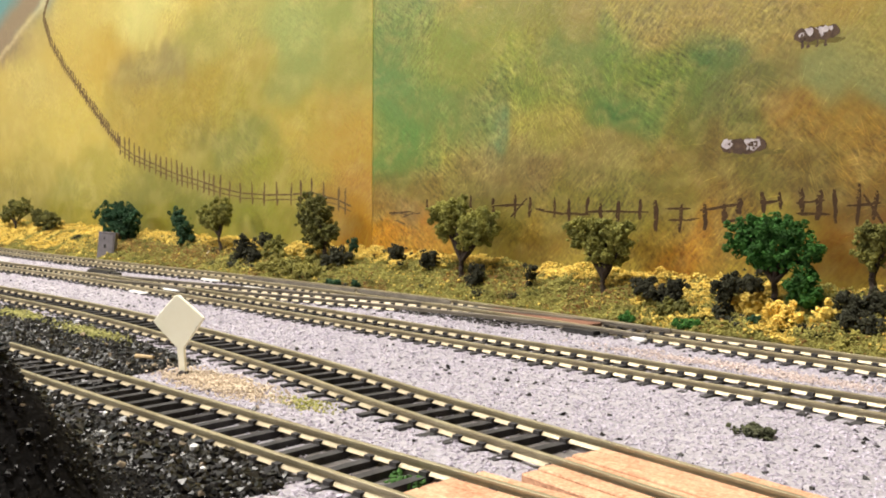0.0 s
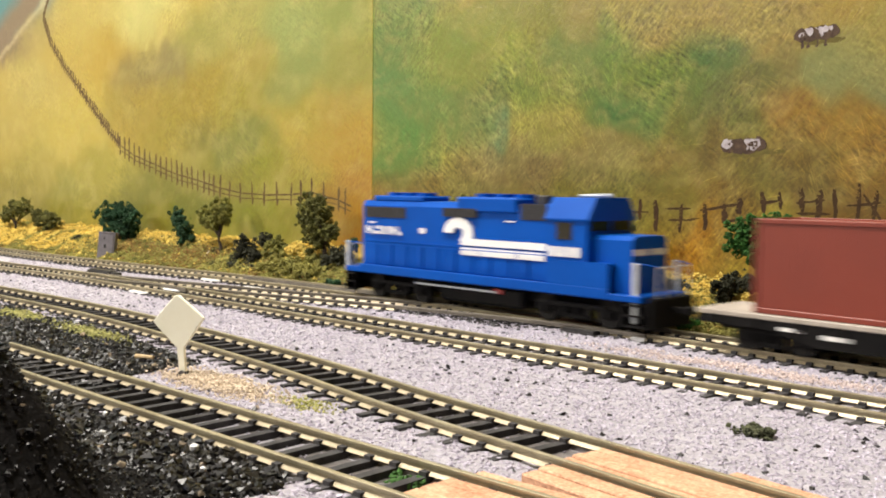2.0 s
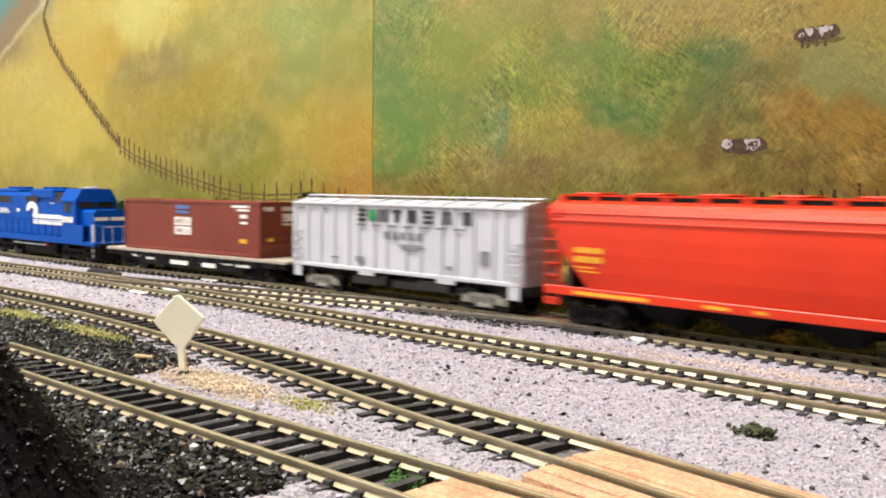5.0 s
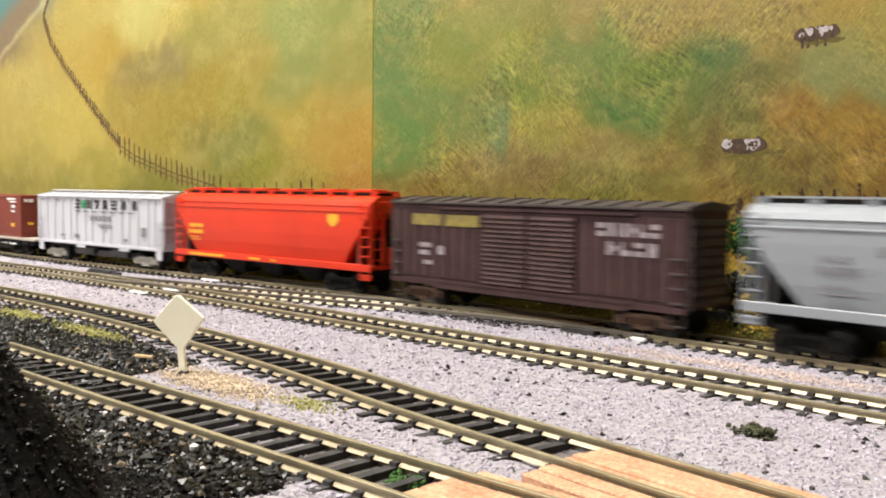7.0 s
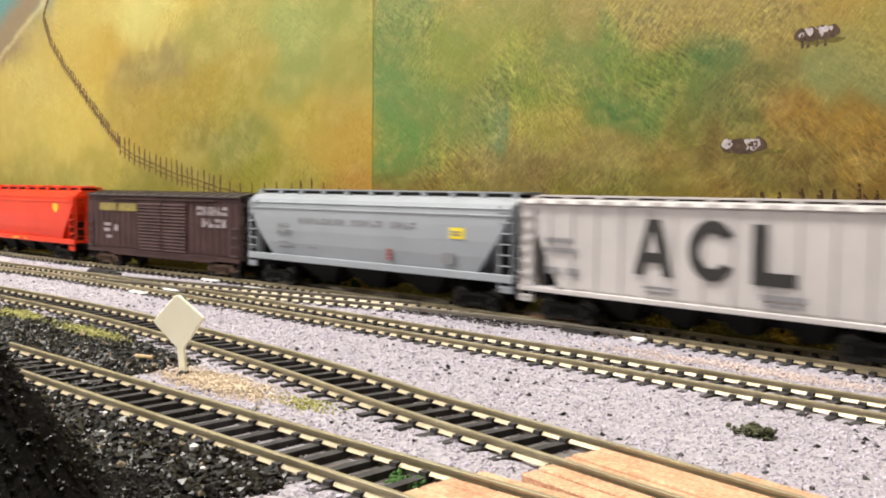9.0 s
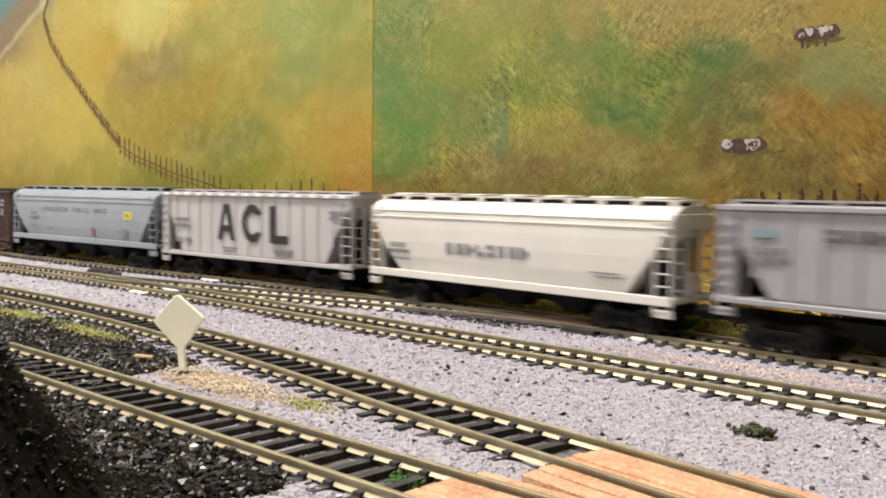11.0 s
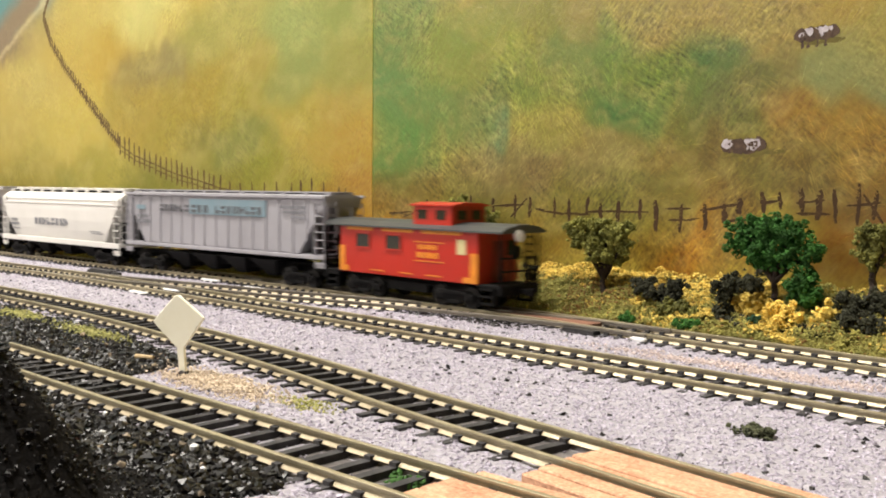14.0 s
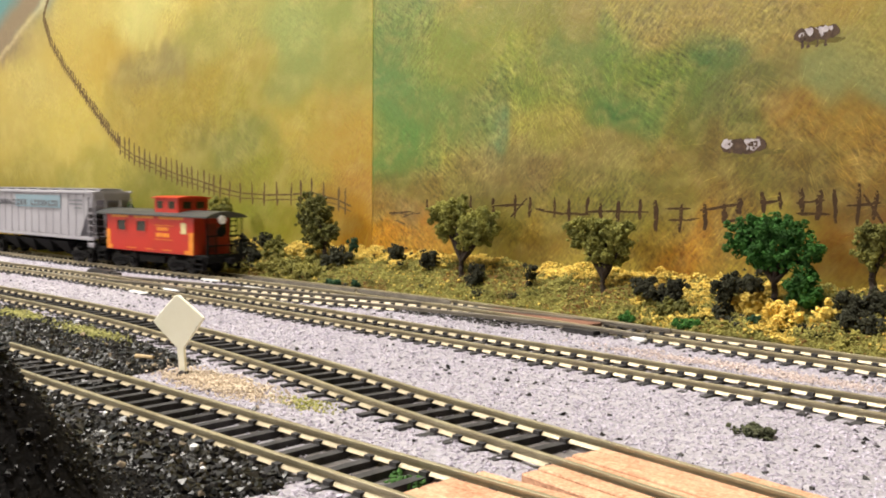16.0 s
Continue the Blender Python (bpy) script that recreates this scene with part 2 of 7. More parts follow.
def coal_zone(u, v):
    """Where coal lies: round the buried end of the siding and in front of it."""
    s, y = along(SIDING, u), along(YARD, u)
    wob = 0.012 * (lattice(u, v, 60, 11) - 0.5)
    back = (u + wob < -0.278) & (v > s) & (v < y - 0.0165 + wob * 0.6) & (u > -0.62)
    front = (v < s - 0.0105 + wob * 0.5) & (u < -0.165 + wob + (s - v) * 0.55) & (u > -0.40 + wob) & (v > 0.0)
    inner = (np.abs(v - s) < 0.010) & (u < -0.255 + wob)
    return back | front | inner


def ground_zone(c):
    u, v = c[:, 0], c[:, 1]
    near = (u > -1) & (u < 0.1)
    z = np.zeros(len(c), int)
    k = np.where(near)[0]
    z[k] = np.where(coal_zone(u[k], v[k]), 1, 0)
    for n, a, b in ((YARD, -0.62, 0.1), (SIDING, -0.34, 0.03)):
        d = np.abs(v[k] - along(n, u[k]))
        hit = (d < 0.0082) & (u[k] > a) & (u[k] < b) & (z[k] == 0) & (lattice(u[k], v[k], 90, 21) > 0.30)
        z[k] = np.where(hit, 2, z[k])
    return z


US = np.concatenate([np.linspace(-2.9, -0.86, 60), np.arange(-0.85, 0.012, 0.0018), np.linspace(0.03, 2.4, 60)])
VS = np.concatenate([np.linspace(-0.25, 0.0, 12), np.arange(0.004, 0.346, 0.0016), np.linspace(0.352, 0.46, 8)])
ground, _ = grid_sheet("ground", US, VS, lambda U, V: (U, V, height(U, V)), [BALLAST, COAL_BED, DIRT], ground_zone)
tagged(ground, "pale lilac-grey ballast with dark coal patches", "ballast ground", kind="structure")
bm = B()
box(bm, -2.9, 2.4, -0.25, 0.46, -0.045, -0.004)
tagged(obj("table_board", bm, mat("plywood_board", (0.42, 0.30, 0.17), (0.34, 0.23, 0.12), 14, 0.6)), "plywood board under the model railway", "layout table", kind="structure")

rng = np.random.default_rng(4)


def scatter(count, u0, u1, v0, v1):
    return rng.uniform(u0, u1, count), rng.uniform(v0, v1, count)


def clear_of_rails(u, v, inner_too):
    ok = np.ones(len(u), bool)
    for n, u0, u1, inner in TRACKS:
        d = np.abs(v - along(n, u))
        on = (u > u0) & (u < u1)
        ok &= ~(on & (d > 0.0070) & (d < 0.0112))
        if inner_too and inner < 0.0005:
            ok &= ~(on & (d < 0.0071) & (rng.uniform(size=len(u)) < 0.93))
        elif inner >= 0.0005:
            ok &= ~(on & (d < 0.0071) & (rng.uniform(size=len(u)) < 0.5))
    return ok


def seat(u, v):
    return np.stack([u, v, height(u, v)], 1)


u, v = scatter(178000, -0.80, -0.045, 0.085, 0.338)
keep = clear_of_rails(u, v, True) & (v < along(MAIN, u) + 0.020) & (v > 0.42 * -u - 0.05) & ((u > -0.45) | (rng.uniform(size=len(u)) < 0.55))
u, v = u[keep], v[keep]
coal = coal_zone(u, v)
plank = (u > -0.124) & (v < along(YARD, u) + 0.0108)
gu, gv = u[~coal & ~plank], v[~coal & ~plank]
dark = rng.uniform(size=len(gu)) < 0.010 + 0.02 * (lattice(gu, gv, 70, 15) > 0.72)
p = seat(gu, gv)
tagged(crumbs("ballast_grains", p[~dark], np.clip(rng.lognormal(-7.72, 0.28, (~dark).sum()), 0.00025, 0.0009), GRAIN, 2), "fine lilac-grey ballast grains", "ballast", kind="stuff")
tagged(crumbs("coal_specks", p[dark], rng.uniform(0.0004, 0.0012, dark.sum()), COAL, 3), "black coal specks strewn over the ballast", "coal", kind="stuff")
u, v = scatter(110000, -0.62, -0.09, 0.015, 0.175)
keep = coal_zone(u, v) & clear_of_rails(u, v, False) & (v > -0.35 * u - 0.055)
u, v = u[keep], v[keep]
p = seat(u, v)
p[:, 2] += rng.uniform(-0.0002, 0.0009, len(p))
tagged(crumbs("coal_lumps", p, np.clip(rng.lognormal(-7.3, 0.42, len(p)), 0.0003, 0.0018) * np.where(np.hypot(u + 0.172, v - 0.055) < 0.030, 0.55, 1.0), COAL, 5), "glossy black coal lumps", "coal", kind="stuff")
# a few pale crumbs whose colour stands for glints on the coal
pale = rng.uniform(size=len(p)) < 0.004
tagged(crumbs("pale_crumbs", p[pale] + (0, 0, 0.0008), rng.uniform(0.0004, 0.0011, pale.sum()), mat("glint_toned_crumb", (0.45, 0.36, 0.26), (0.16, 0.11, 0.06), 200, 0.6, random_value=0.6), 6), "pale brown crumbs standing for glints on the coal", "coal", kind="stuff")
# dark coal spilt along the foot of the main track
u, v = scatter(2600, -0.41, -0.225, 0.285, 0.306)
k = np.exp(-((u + 0.315) / 0.05) ** 2) > rng.uniform(size=len(u))
k &= np.abs(v - along(MAIN, u) + 0.021) < 0.006
tagged(crumbs("coal_spill", seat(u[k], v[k]), rng.uniform(0.0006, 0.0013, k.sum()), COAL, 7), "black coal spilt beside the main track", "coal", kind="stuff")


def patch(name, label, count, u0, v0, ru, rv, material, size, seed, lift=0.0006):
    r = np.random.default_rng(seed)
    a = r.normal(0, 0.5, (count, 2))
    uu, vv = u0 + a[:, 0] * ru, v0 + a[:, 1] * rv
    ok = clear_of_rails(uu, vv, False)
    q = seat(uu[ok], vv[ok])
    q[:, 2] += r.uniform(0, lift, ok.sum())
    return tagged(crumbs(name, q, r.uniform(size * 0.6, size * 1.3, ok.sum()), material, seed), label, "ground cover", kind="stuff")


SAND = mat("ochre_sand", (0.68, 0.57, 0.44), (0.50, 0.40, 0.30), 300, 0.9, random_value=0.35)
PINK = mat("pinkish_sand", (0.60, 0.50, 0.47), (0.52, 0.43, 0.41), 300, 0.9, random_value=0.3)
PALE_TURF = mat("pale_green_turf", (0.40, 0.38, 0.14), (0.29, 0.29, 0.09), 200, 0.9, random_value=0.4)
patch("sand_patch", "ochre sand heap beside the sign", 2700, -0.245, 0.1440, 0.026, 0.0080, SAND, 0.00046, 31, 0.0012)
patch("sand_patch", "pale ochre sand beside the second track", 2200, -0.150, 0.284, 0.060, 0.0060, PINK, 0.00042, 32)
patch("turf_patch", "pale green turf beside the coal", 1000, -0.425, 0.1547, 0.022, 0.0055, PALE_TURF, 0.0005, 33, 0.0016)
patch("turf_patch", "pale green turf beside the coal", 1500, -0.359, 0.1561, 0.030, 0.0055, PALE_TURF, 0.0005, 34, 0.0016)
patch("turf_patch", "thin pale green turf on ballast", 380, -0.206, 0.148, 0.012, 0.005, PALE_TURF, 0.0004, 35)
patch("weed_tuft", "small dark olive weed on the ballast", 150, -0.1085, 0.2085, 0.0048, 0.0026, mat("weed_olive", (0.07, 0.075, 0.035), (0.04, 0.045, 0.02), 300, 0.9, random_value=0.4), 0.0008, 36, 0.0022)
patch("moss_patch", "bright green moss between the rails", 80, -0.139, 0.1255, 0.0065, 0.0034, mat("moss_green", (0.030, 0.090, 0.012), (0.04, 0.11, 0.02), 300, 0.9, random_value=0.4), 0.0008, 37, 0.0012)

# ---- bank of scenic turf ----
TURF_BASE = mat("olive_turf_base", (0.24, 0.20, 0.045), (0.17, 0.15, 0.03), 60, 0.95, bump=0.8, bump_scale=500)
TURF_GREEN = mat("olive_turf", (0.26, 0.235, 0.055), (0.15, 0.145, 0.035), 120, 0.95, random_value=0.5)
TURF_YELLOW = mat("straw_yellow_turf", (0.74, 0.56, 0.13), (0.54, 0.36, 0.06), 120, 0.95, random_value=0.45)
TURF_BROWN = mat("brown_turf", (0.22, 0.115, 0.03), (0.15, 0.08, 0.02), 120, 0.95, random_value=0.45)
DARK_BUSH = mat("blackish_green_foam", (0.028, 0.028, 0.011), (0.015, 0.016, 0.007), 150, 0.95, random_value=0.4)
DEEP_GREEN = mat("deep_green_foam", (0.016, 0.062, 0.022), (0.010, 0.038, 0.013), 150, 0.95, random_value=0.4)
LEAF_GREEN = mat("bright_green_foam", (0.030, 0.120, 0.010), (0.012, 0.055, 0.005), 150, 0.95, random_value=0.4)
OLIVE = mat("olive_green_foam", (0.215, 0.205, 0.036), (0.085, 0.09, 0.018), 150, 0.95, random_value=0.4)
OLIVE_DARK = mat("dark_olive_foam", (0.15, 0.145, 0.026), (0.055, 0.058, 0.014), 150, 0.95, random_value=0.4)
BARK = mat("brown_bark", (0.040, 0.025, 0.016), (0.022, 0.014, 0.010), 260, 0.85, bump=0.6, bump_scale=900)


def bank_z(u, t):
    return 0.0004 + 0.0190 * t + 0.0035 * np.sin(np.pi * t) * (lattice(u, t * 0.04, 40, 41) - 0.2) + 0.0030 * t * (lattice(u, t * 0.04, 90, 42) - 0.5)


def bank_place(U, T):
    e = along(MAIN, U[:, 0])[:, None] + 0.0165 + 0.003 * (lattice(U, U * 0, 60, 43) - 0.5)
    w = WALL_N + WALL_SLOPE * U - 0.0005
    return U, e + (w - e) * T, bank_z(U, T)


UB = np.concatenate([np.linspace(-2.9, -1.12, 50), np.arange(-1.1, -0.02, 0.003), np.linspace(0.0, 2.4, 60)])
bank, _ = grid_sheet("grass_bank", UB, np.linspace(0, 1, 22), bank_place, [TURF_BASE])
tagged(bank, "olive and straw-yellow turf bank rising to the backdrop", "grass bank", kind="structure")


def bank_points(count, u0, u1, t0, t1, r):
    u, t = r.uniform(u0, u1, count), r.uniform(t0, t1, count)
    e = along(MAIN, u) + 0.0165
    w = WALL_N + WALL_SLOPE * u - 0.002
    return u, t, np.stack([u, e + (w - e) * t, bank_z(u, t)], 1)


r9 = np.random.default_rng(77)
u, t, p = bank_points(110000, -1.06, -0.06, 0.0, 1.0, r9)
p[:, 2] += r9.uniform(0, 0.0012, len(p)) + 0.0042 * np.clip(lattice(p[:, 0], p[:, 1], 230, 44) - 0.35, 0, 1) + 0.0036 * np.clip(lattice(p[:, 0], p[:, 1], 85, 45) - 0.4, 0, 1)
left, right = np.clip((-0.735 - u) / 0.06, 0, 1), np.clip((u + 0.235) / 0.05, 0, 1)
yellow = 0.02 + 0.85 * left * (t > 0.12) * (lattice(u, t * 0.04, 50, 46) > 0.32) + 0.75 * right * (lattice(u, t * 0.05, 80, 47) > 0.55) + (1 - left) * (1 - right) * 0.8 * np.clip((t - 0.58) * 3.4, 0, 1) * (lattice(u, t * 0.04, 55, 48) > 0.42)
brown = 0.05 + 0.35 * (lattice(u, t * 0.04, 45, 49) > 0.66) + 0.45 * np.exp(-((u + 0.66) / 0.06) ** 2) * (t > 0.25)
pick = r9.uniform(size=len(u))
size = np.clip(r9.lognormal(-7.6, 0.3, len(u)), 0.00025, 0.0010)
isy = pick < yellow
isb = ~isy & (r9.uniform(size=len(u)) < brown)
isg = ~isy & ~isb
tagged(crumbs("olive_turf", p[isg], size[isg], TURF_GREEN, 51), "crumbly olive green turf on the bank", "turf", kind="stuff")
tagged(crumbs("yellow_turf", p[isy] + (0, 0, 0.0006), size[isy] * 1.15, TURF_YELLOW, 52), "straw-yellow turf clumps on the bank", "turf", kind="stuff")
tagged(crumbs("brown_turf", p[isb], size[isb], TURF_BROWN, 53), "brown turf crumbs on the bank", "turf", kind="stuff")


r8 = np.random.default_rng(78)
for name, label, material, count, seed in (("olive_tufts", "small olive turf tufts on the bank", TURF_GREEN, 150, 54), ("yellow_tufts", "small straw-yellow turf tufts on the bank", TURF_YELLOW, 170, 55), ("dark_tufts", "small blackish green tufts on the bank", DARK_BUSH, 34, 56), ("green_tufts", "small dark olive tufts on the bank", OLIVE_DARK, 60, 57)):
    u, t, c = bank_points(count, -1.02, -0.08, 0.08, 0.97, r8)
    if material is TURF_YELLOW:
        side = (u < -0.72) | (u > -0.24) | ((t > 0.62) & (u > -0.55))
        u, t, c = u[side], t[side], c[side]
    q = np.concatenate([k + r8.normal(0, 0.45, (110, 3)) * (0.0034, 0.0026, 0.0020) * r8.uniform(0.6, 1.3) + (0, 0, 0.0012) for k in c])
    tagged(crumbs(name, q, r8.uniform(0.0003, 0.00075, len(q)), material, seed), label, "turf", kind="stuff")


# ---- trees and bushes ----
def foliage(name, centres, y, material, parent, seed, grain=0.00052, density=1.0):
    """Foam foliage: tight clumps of crumbs set over uneven blobs, with shaded gaps between the clumps."""
    r = np.random.default_rng(seed)
    pts, sz = [], []
    for cu, cz, ru, rz in centres:
        ry = (ru + rz) / 2 * 0.85
        clumps = max(10, int(24 * density * ru * rz / 0.006**2 * 0.62))
        d = r.normal(size=(clumps, 3))
        d /= np.linalg.norm(d, axis=1, keepdims=True)
        cc = d * r.uniform(0.72, 1.18, (clumps, 1))
        for c in cc:
            k = int(r.integers(40, 66))
            q = r.normal(size=(k, 3))
            q *= r.uniform(0.55, 1.0, (k, 1)) / np.linalg.norm(q, axis=1, keepdims=True)
            q *= min(0.0019, (ru + rz) * 0.17) * r.uniform(0.65, 1.25)
            q += (cu + c[0] * ru, y + c[1] * ry, cz + c[2] * rz)
            pts.append(q)
            sz.append(r.uniform(grain * 0.65, grain * 1.3, k))
        k = int(150 * density)
        core = r.normal(0, 0.34, (k, 3)) * (ru, ry, rz) + (cu, y, cz)
        pts.append(core)
        sz.append(r.uniform(grain, grain * 2.8, k) * min(1, ru / 0.006))
    ob = crumbs(name, np.concatenate(pts), np.concatenate(sz), material, seed, 0.95)
    ob.parent = parent
    return ob


def limb(bm, p, q, r0, r1, rnd, steps=4):
    p, q = Vector(p), Vector(q)
    last = p
    for i in range(1, steps + 1):
        t = i / steps
        x = p.lerp(q, t) + Vector((rnd.uniform(-1, 1), rnd.uniform(-1, 1), 0)) * (0.0006 if i < steps else 0)
        cyl(bm, last, x, r0 + (r1 - r0) * (i - 1) / steps, r0 + (r1 - r0) * t, seg=7)
        last = x


SEEDS = [100]
WORDS = {"OLIVE": "olive green", "olive_green_foam": "olive green", "dark_olive_foam": "dark olive", "deep_green_foam": "deep bluish green", "bright_green_foam": "bright green", "blackish_green_foam": "blackish green", "olive_turf": "olive", "straw_yellow_turf": "straw-yellow"}


def tree(u, y, z, centres, material):
    SEEDS[0] += 1
    rnd = random.Random(SEEDS[0])
    word = WORDS[material.name]
    ob = thing("tree", "small model tree with a crumbly " + word + " crown", "tree", "trees along the backdrop")
    y = y - 0.003
    bm = B()
    fork = Vector((u + (np.mean([c[0] for c in centres]) - u) * 0.35, y, z + (np.mean([c[1] for c in centres]) - z) * 0.30))
    w = 0.0016 if len(centres) > 4 else 0.0011
    limb(bm, (u, y, z - 0.004), fork, w, w * 0.75, rnd, 5)
    for cu, cz, ru, rz in centres:
        limb(bm, fork, (cu, y + rnd.uniform(-0.002, 0.002), cz), w * 0.75, w * 0.3, rnd)
    part("trunk", bm, BARK, ob, "brown branching trunk")
    foliage("crown", centres, y, material, ob, SEEDS[0])
    return ob


def bush(u, y, z, centres, material):
    SEEDS[0] += 1
    ob = foliage("bush", centres, y, material, None, SEEDS[0])
    return tagged(ob, "low " + WORDS[material.name] + " foam bush on the turf bank", "bush", "bushes along the backdrop")


tree(-0.9303, 0.3381, 0.0143, [(-0.9360, 0.0335, 0.0108, 0.0086), (-0.9122, 0.0362, 0.0095, 0.0079), (-0.9525, 0.0277, 0.0077, 0.0066)], OLIVE_DARK)
tree(-0.8612, 0.3402, 0.0149, [(-0.8786, 0.0297, 0.0103, 0.0067), (-0.8489, 0.0265, 0.0091, 0.0065), (-0.8667, 0.0244, 0.0128, 0.0056)], OLIVE_DARK)
tree(-0.7287, 0.3441, 0.0112, [(-0.7472, 0.0352, 0.0120, 0.0083), (-0.7214, 0.0377, 0.0108, 0.0077), (-0.7050, 0.0333, 0.0080, 0.0075), (-0.7330, 0.0265, 0.0128, 0.0091), (-0.7125, 0.0241, 0.0098, 0.0089)], DEEP_GREEN)
tree(-0.6273, 0.3472, 0.0149, [(-0.6387, 0.0352, 0.0062, 0.0067), (-0.6309, 0.0284, 0.0074, 0.0074), (-0.6264, 0.0211, 0.0070, 0.0066)], DEEP_GREEN)
tree(-0.5797, 0.3486, 0.0165, [(-0.5974, 0.0392, 0.0072, 0.0072), (-0.5801, 0.0436, 0.0078, 0.0074), (-0.5881, 0.0347, 0.0087, 0.0055), (-0.5753, 0.0371, 0.0047, 0.0062)], OLIVE)
tree(-0.4632, 0.3521, 0.0173, [(-0.4798, 0.0468, 0.0077, 0.0070), (-0.4703, 0.0446, 0.0069, 0.0076), (-0.4838, 0.0380, 0.0077, 0.0070), (-0.4687, 0.0350, 0.0083, 0.0076), (-0.4742, 0.0261, 0.0091, 0.0077), (-0.4594, 0.0319, 0.0048, 0.0062)], OLIVE_DARK)
tree(-0.3516, 0.3555, 0.0123, [(-0.3674, 0.0462, 0.0079, 0.0061), (-0.3549, 0.0480, 0.0084, 0.0060), (-0.3610, 0.0412, 0.0078, 0.0066), (-0.3631, 0.0357, 0.0054, 0.0054), (-0.3408, 0.0439, 0.0088, 0.0053), (-0.3322, 0.0421, 0.0052, 0.0069), (-0.3447, 0.0370, 0.0065, 0.0077), (-0.3368, 0.0362, 0.0064, 0.0064), (-0.3478, 0.0304, 0.0041, 0.0053)], OLIVE)
tree(-0.2607, 0.3582, 0.0105, [(-0.2763, 0.0405, 0.0074, 0.0043), (-0.2662, 0.0427, 0.0068, 0.0037), (-0.2528, 0.0406, 0.0067, 0.0041), (-0.2730, 0.0353, 0.0069, 0.0042), (-0.2610, 0.0372, 0.0078, 0.0052), (-0.2512, 0.0350, 0.0051, 0.0056), (-0.2665, 0.0303, 0.0058, 0.0047), (-0.2586, 0.0282, 0.0067, 0.0047)], OLIVE)
tree(-0.1793, 0.3606, 0.0158, [(-0.1917, 0.0425, 0.0088, 0.0060), (-0.1817, 0.0456, 0.0082, 0.0059), (-0.1739, 0.0421, 0.0072, 0.0058), (-0.1940, 0.0373, 0.0074, 0.0051), (-0.1843, 0.0371, 0.0087, 0.0068), (-0.1737, 0.0354, 0.0081, 0.0067), (-0.1658, 0.0369, 0.0044, 0.0066), (-0.1817, 0.0304, 0.0077, 0.0050)], LEAF_GREEN)
bush(-0.1649, 0.3551, 0.0142, [(-0.1659, 0.0240, 0.0061, 0.0048), (-0.1646, 0.0186, 0.0065, 0.0048), (-0.1687, 0.0205, 0.0044, 0.0044)], LEAF_GREEN)
tree(-0.1419, 0.3617, 0.0244, [(-0.1436, 0.0440, 0.0055, 0.0042), (-0.1404, 0.0403, 0.0059, 0.0046), (-0.1454, 0.0380, 0.0038, 0.0042), (-0.1412, 0.0340, 0.0046, 0.0042), (-0.1365, 0.0426, 0.0054, 0.0050)], OLIVE)
bush(-0.5416, 0.3418, 0.0064, [(-0.5435, 0.0183, 0.0082, 0.0082), (-0.5331, 0.0125, 0.0074, 0.0067), (-0.5482, 0.0090, 0.0068, 0.0053)], DARK_BUSH)
bush(-0.5275, 0.3462, 0.0145, [(-0.5275, 0.0238, 0.0052, 0.0052)], DARK_BUSH)
bush(-0.5126, 0.3466, 0.0153, [(-0.5138, 0.0207, 0.0073, 0.0058), (-0.5065, 0.0164, 0.0058, 0.0050)], OLIVE)
bush(-0.5426, 0.3337, -0.0007, [(-0.5445, 0.0059, 0.0059, 0.0045), (-0.5263, 0.0063, 0.0066, 0.0036)], DARK_BUSH)
bush(-0.4898, 0.3353, 0.0024, [(-0.4898, 0.0102, 0.0133, 0.0070), (-0.4643, 0.0101, 0.0115, 0.0061), (-0.5077, 0.0054, 0.0093, 0.0043)], TURF_GREEN)
bush(-0.4836, 0.3415, 0.0102, [(-0.4836, 0.0179, 0.0077, 0.0056)], TURF_YELLOW)
bush(-0.4426, 0.3447, 0.0111, [(-0.4452, 0.0176, 0.0087, 0.0053), (-0.4557, 0.0136, 0.0061, 0.0047)], DARK_BUSH)
bush(-0.4381, 0.3509, 0.0195, [(-0.4391, 0.0251, 0.0033, 0.0043)], DEEP_GREEN)
bush(-0.4014, 0.3520, 0.0177, [(-0.4019, 0.0224, 0.0064, 0.0045)], DARK_BUSH)
bush(-0.3749, 0.3528, 0.0150, [(-0.3749, 0.0199, 0.0055, 0.0049)], DARK_BUSH)
bush(-0.3347, 0.3480, 0.0059, [(-0.3357, 0.0168, 0.0040, 0.0052), (-0.3367, 0.0101, 0.0040, 0.0040)], DARK_BUSH)
bush(-0.3025, 0.3509, 0.0126, [(-0.3026, 0.0176, 0.0030, 0.0047)], DARK_BUSH)
bush(-0.2335, 0.3510, 0.0090, [(-0.2365, 0.0174, 0.0054, 0.0030), (-0.2266, 0.0146, 0.0083, 0.0044), (-0.2199, 0.0188, 0.0043, 0.0024)], DARK_BUSH)
bush(-0.2069, 0.3378, 0.0039, [(-0.2062, 0.0051, 0.0055, 0.0021)], LEAF_GREEN)
bush(-0.2339, 0.3350, 0.0030, [(-0.2339, 0.0050, 0.0038, 0.0017)], LEAF_GREEN)
bush(-0.1938, 0.3482, 0.0039, [(-0.1962, 0.0175, 0.0046, 0.0059), (-0.1920, 0.0224, 0.0054, 0.0041), (-0.1836, 0.0230, 0.0054, 0.0036), (-0.1953, 0.0095, 0.0050, 0.0050), (-0.1890, 0.0067, 0.0059, 0.0032)], DARK_BUSH)
bush(-0.1854, 0.3504, 0.0103, [(-0.1855, 0.0137, 0.0077, 0.0045), (-0.1904, 0.0155, 0.0032, 0.0032)], TURF_YELLOW)
bush(-0.1684, 0.3449, 0.0071, [(-0.1696, 0.0109, 0.0078, 0.0048), (-0.1661, 0.0063, 0.0073, 0.0030)], TURF_YELLOW)
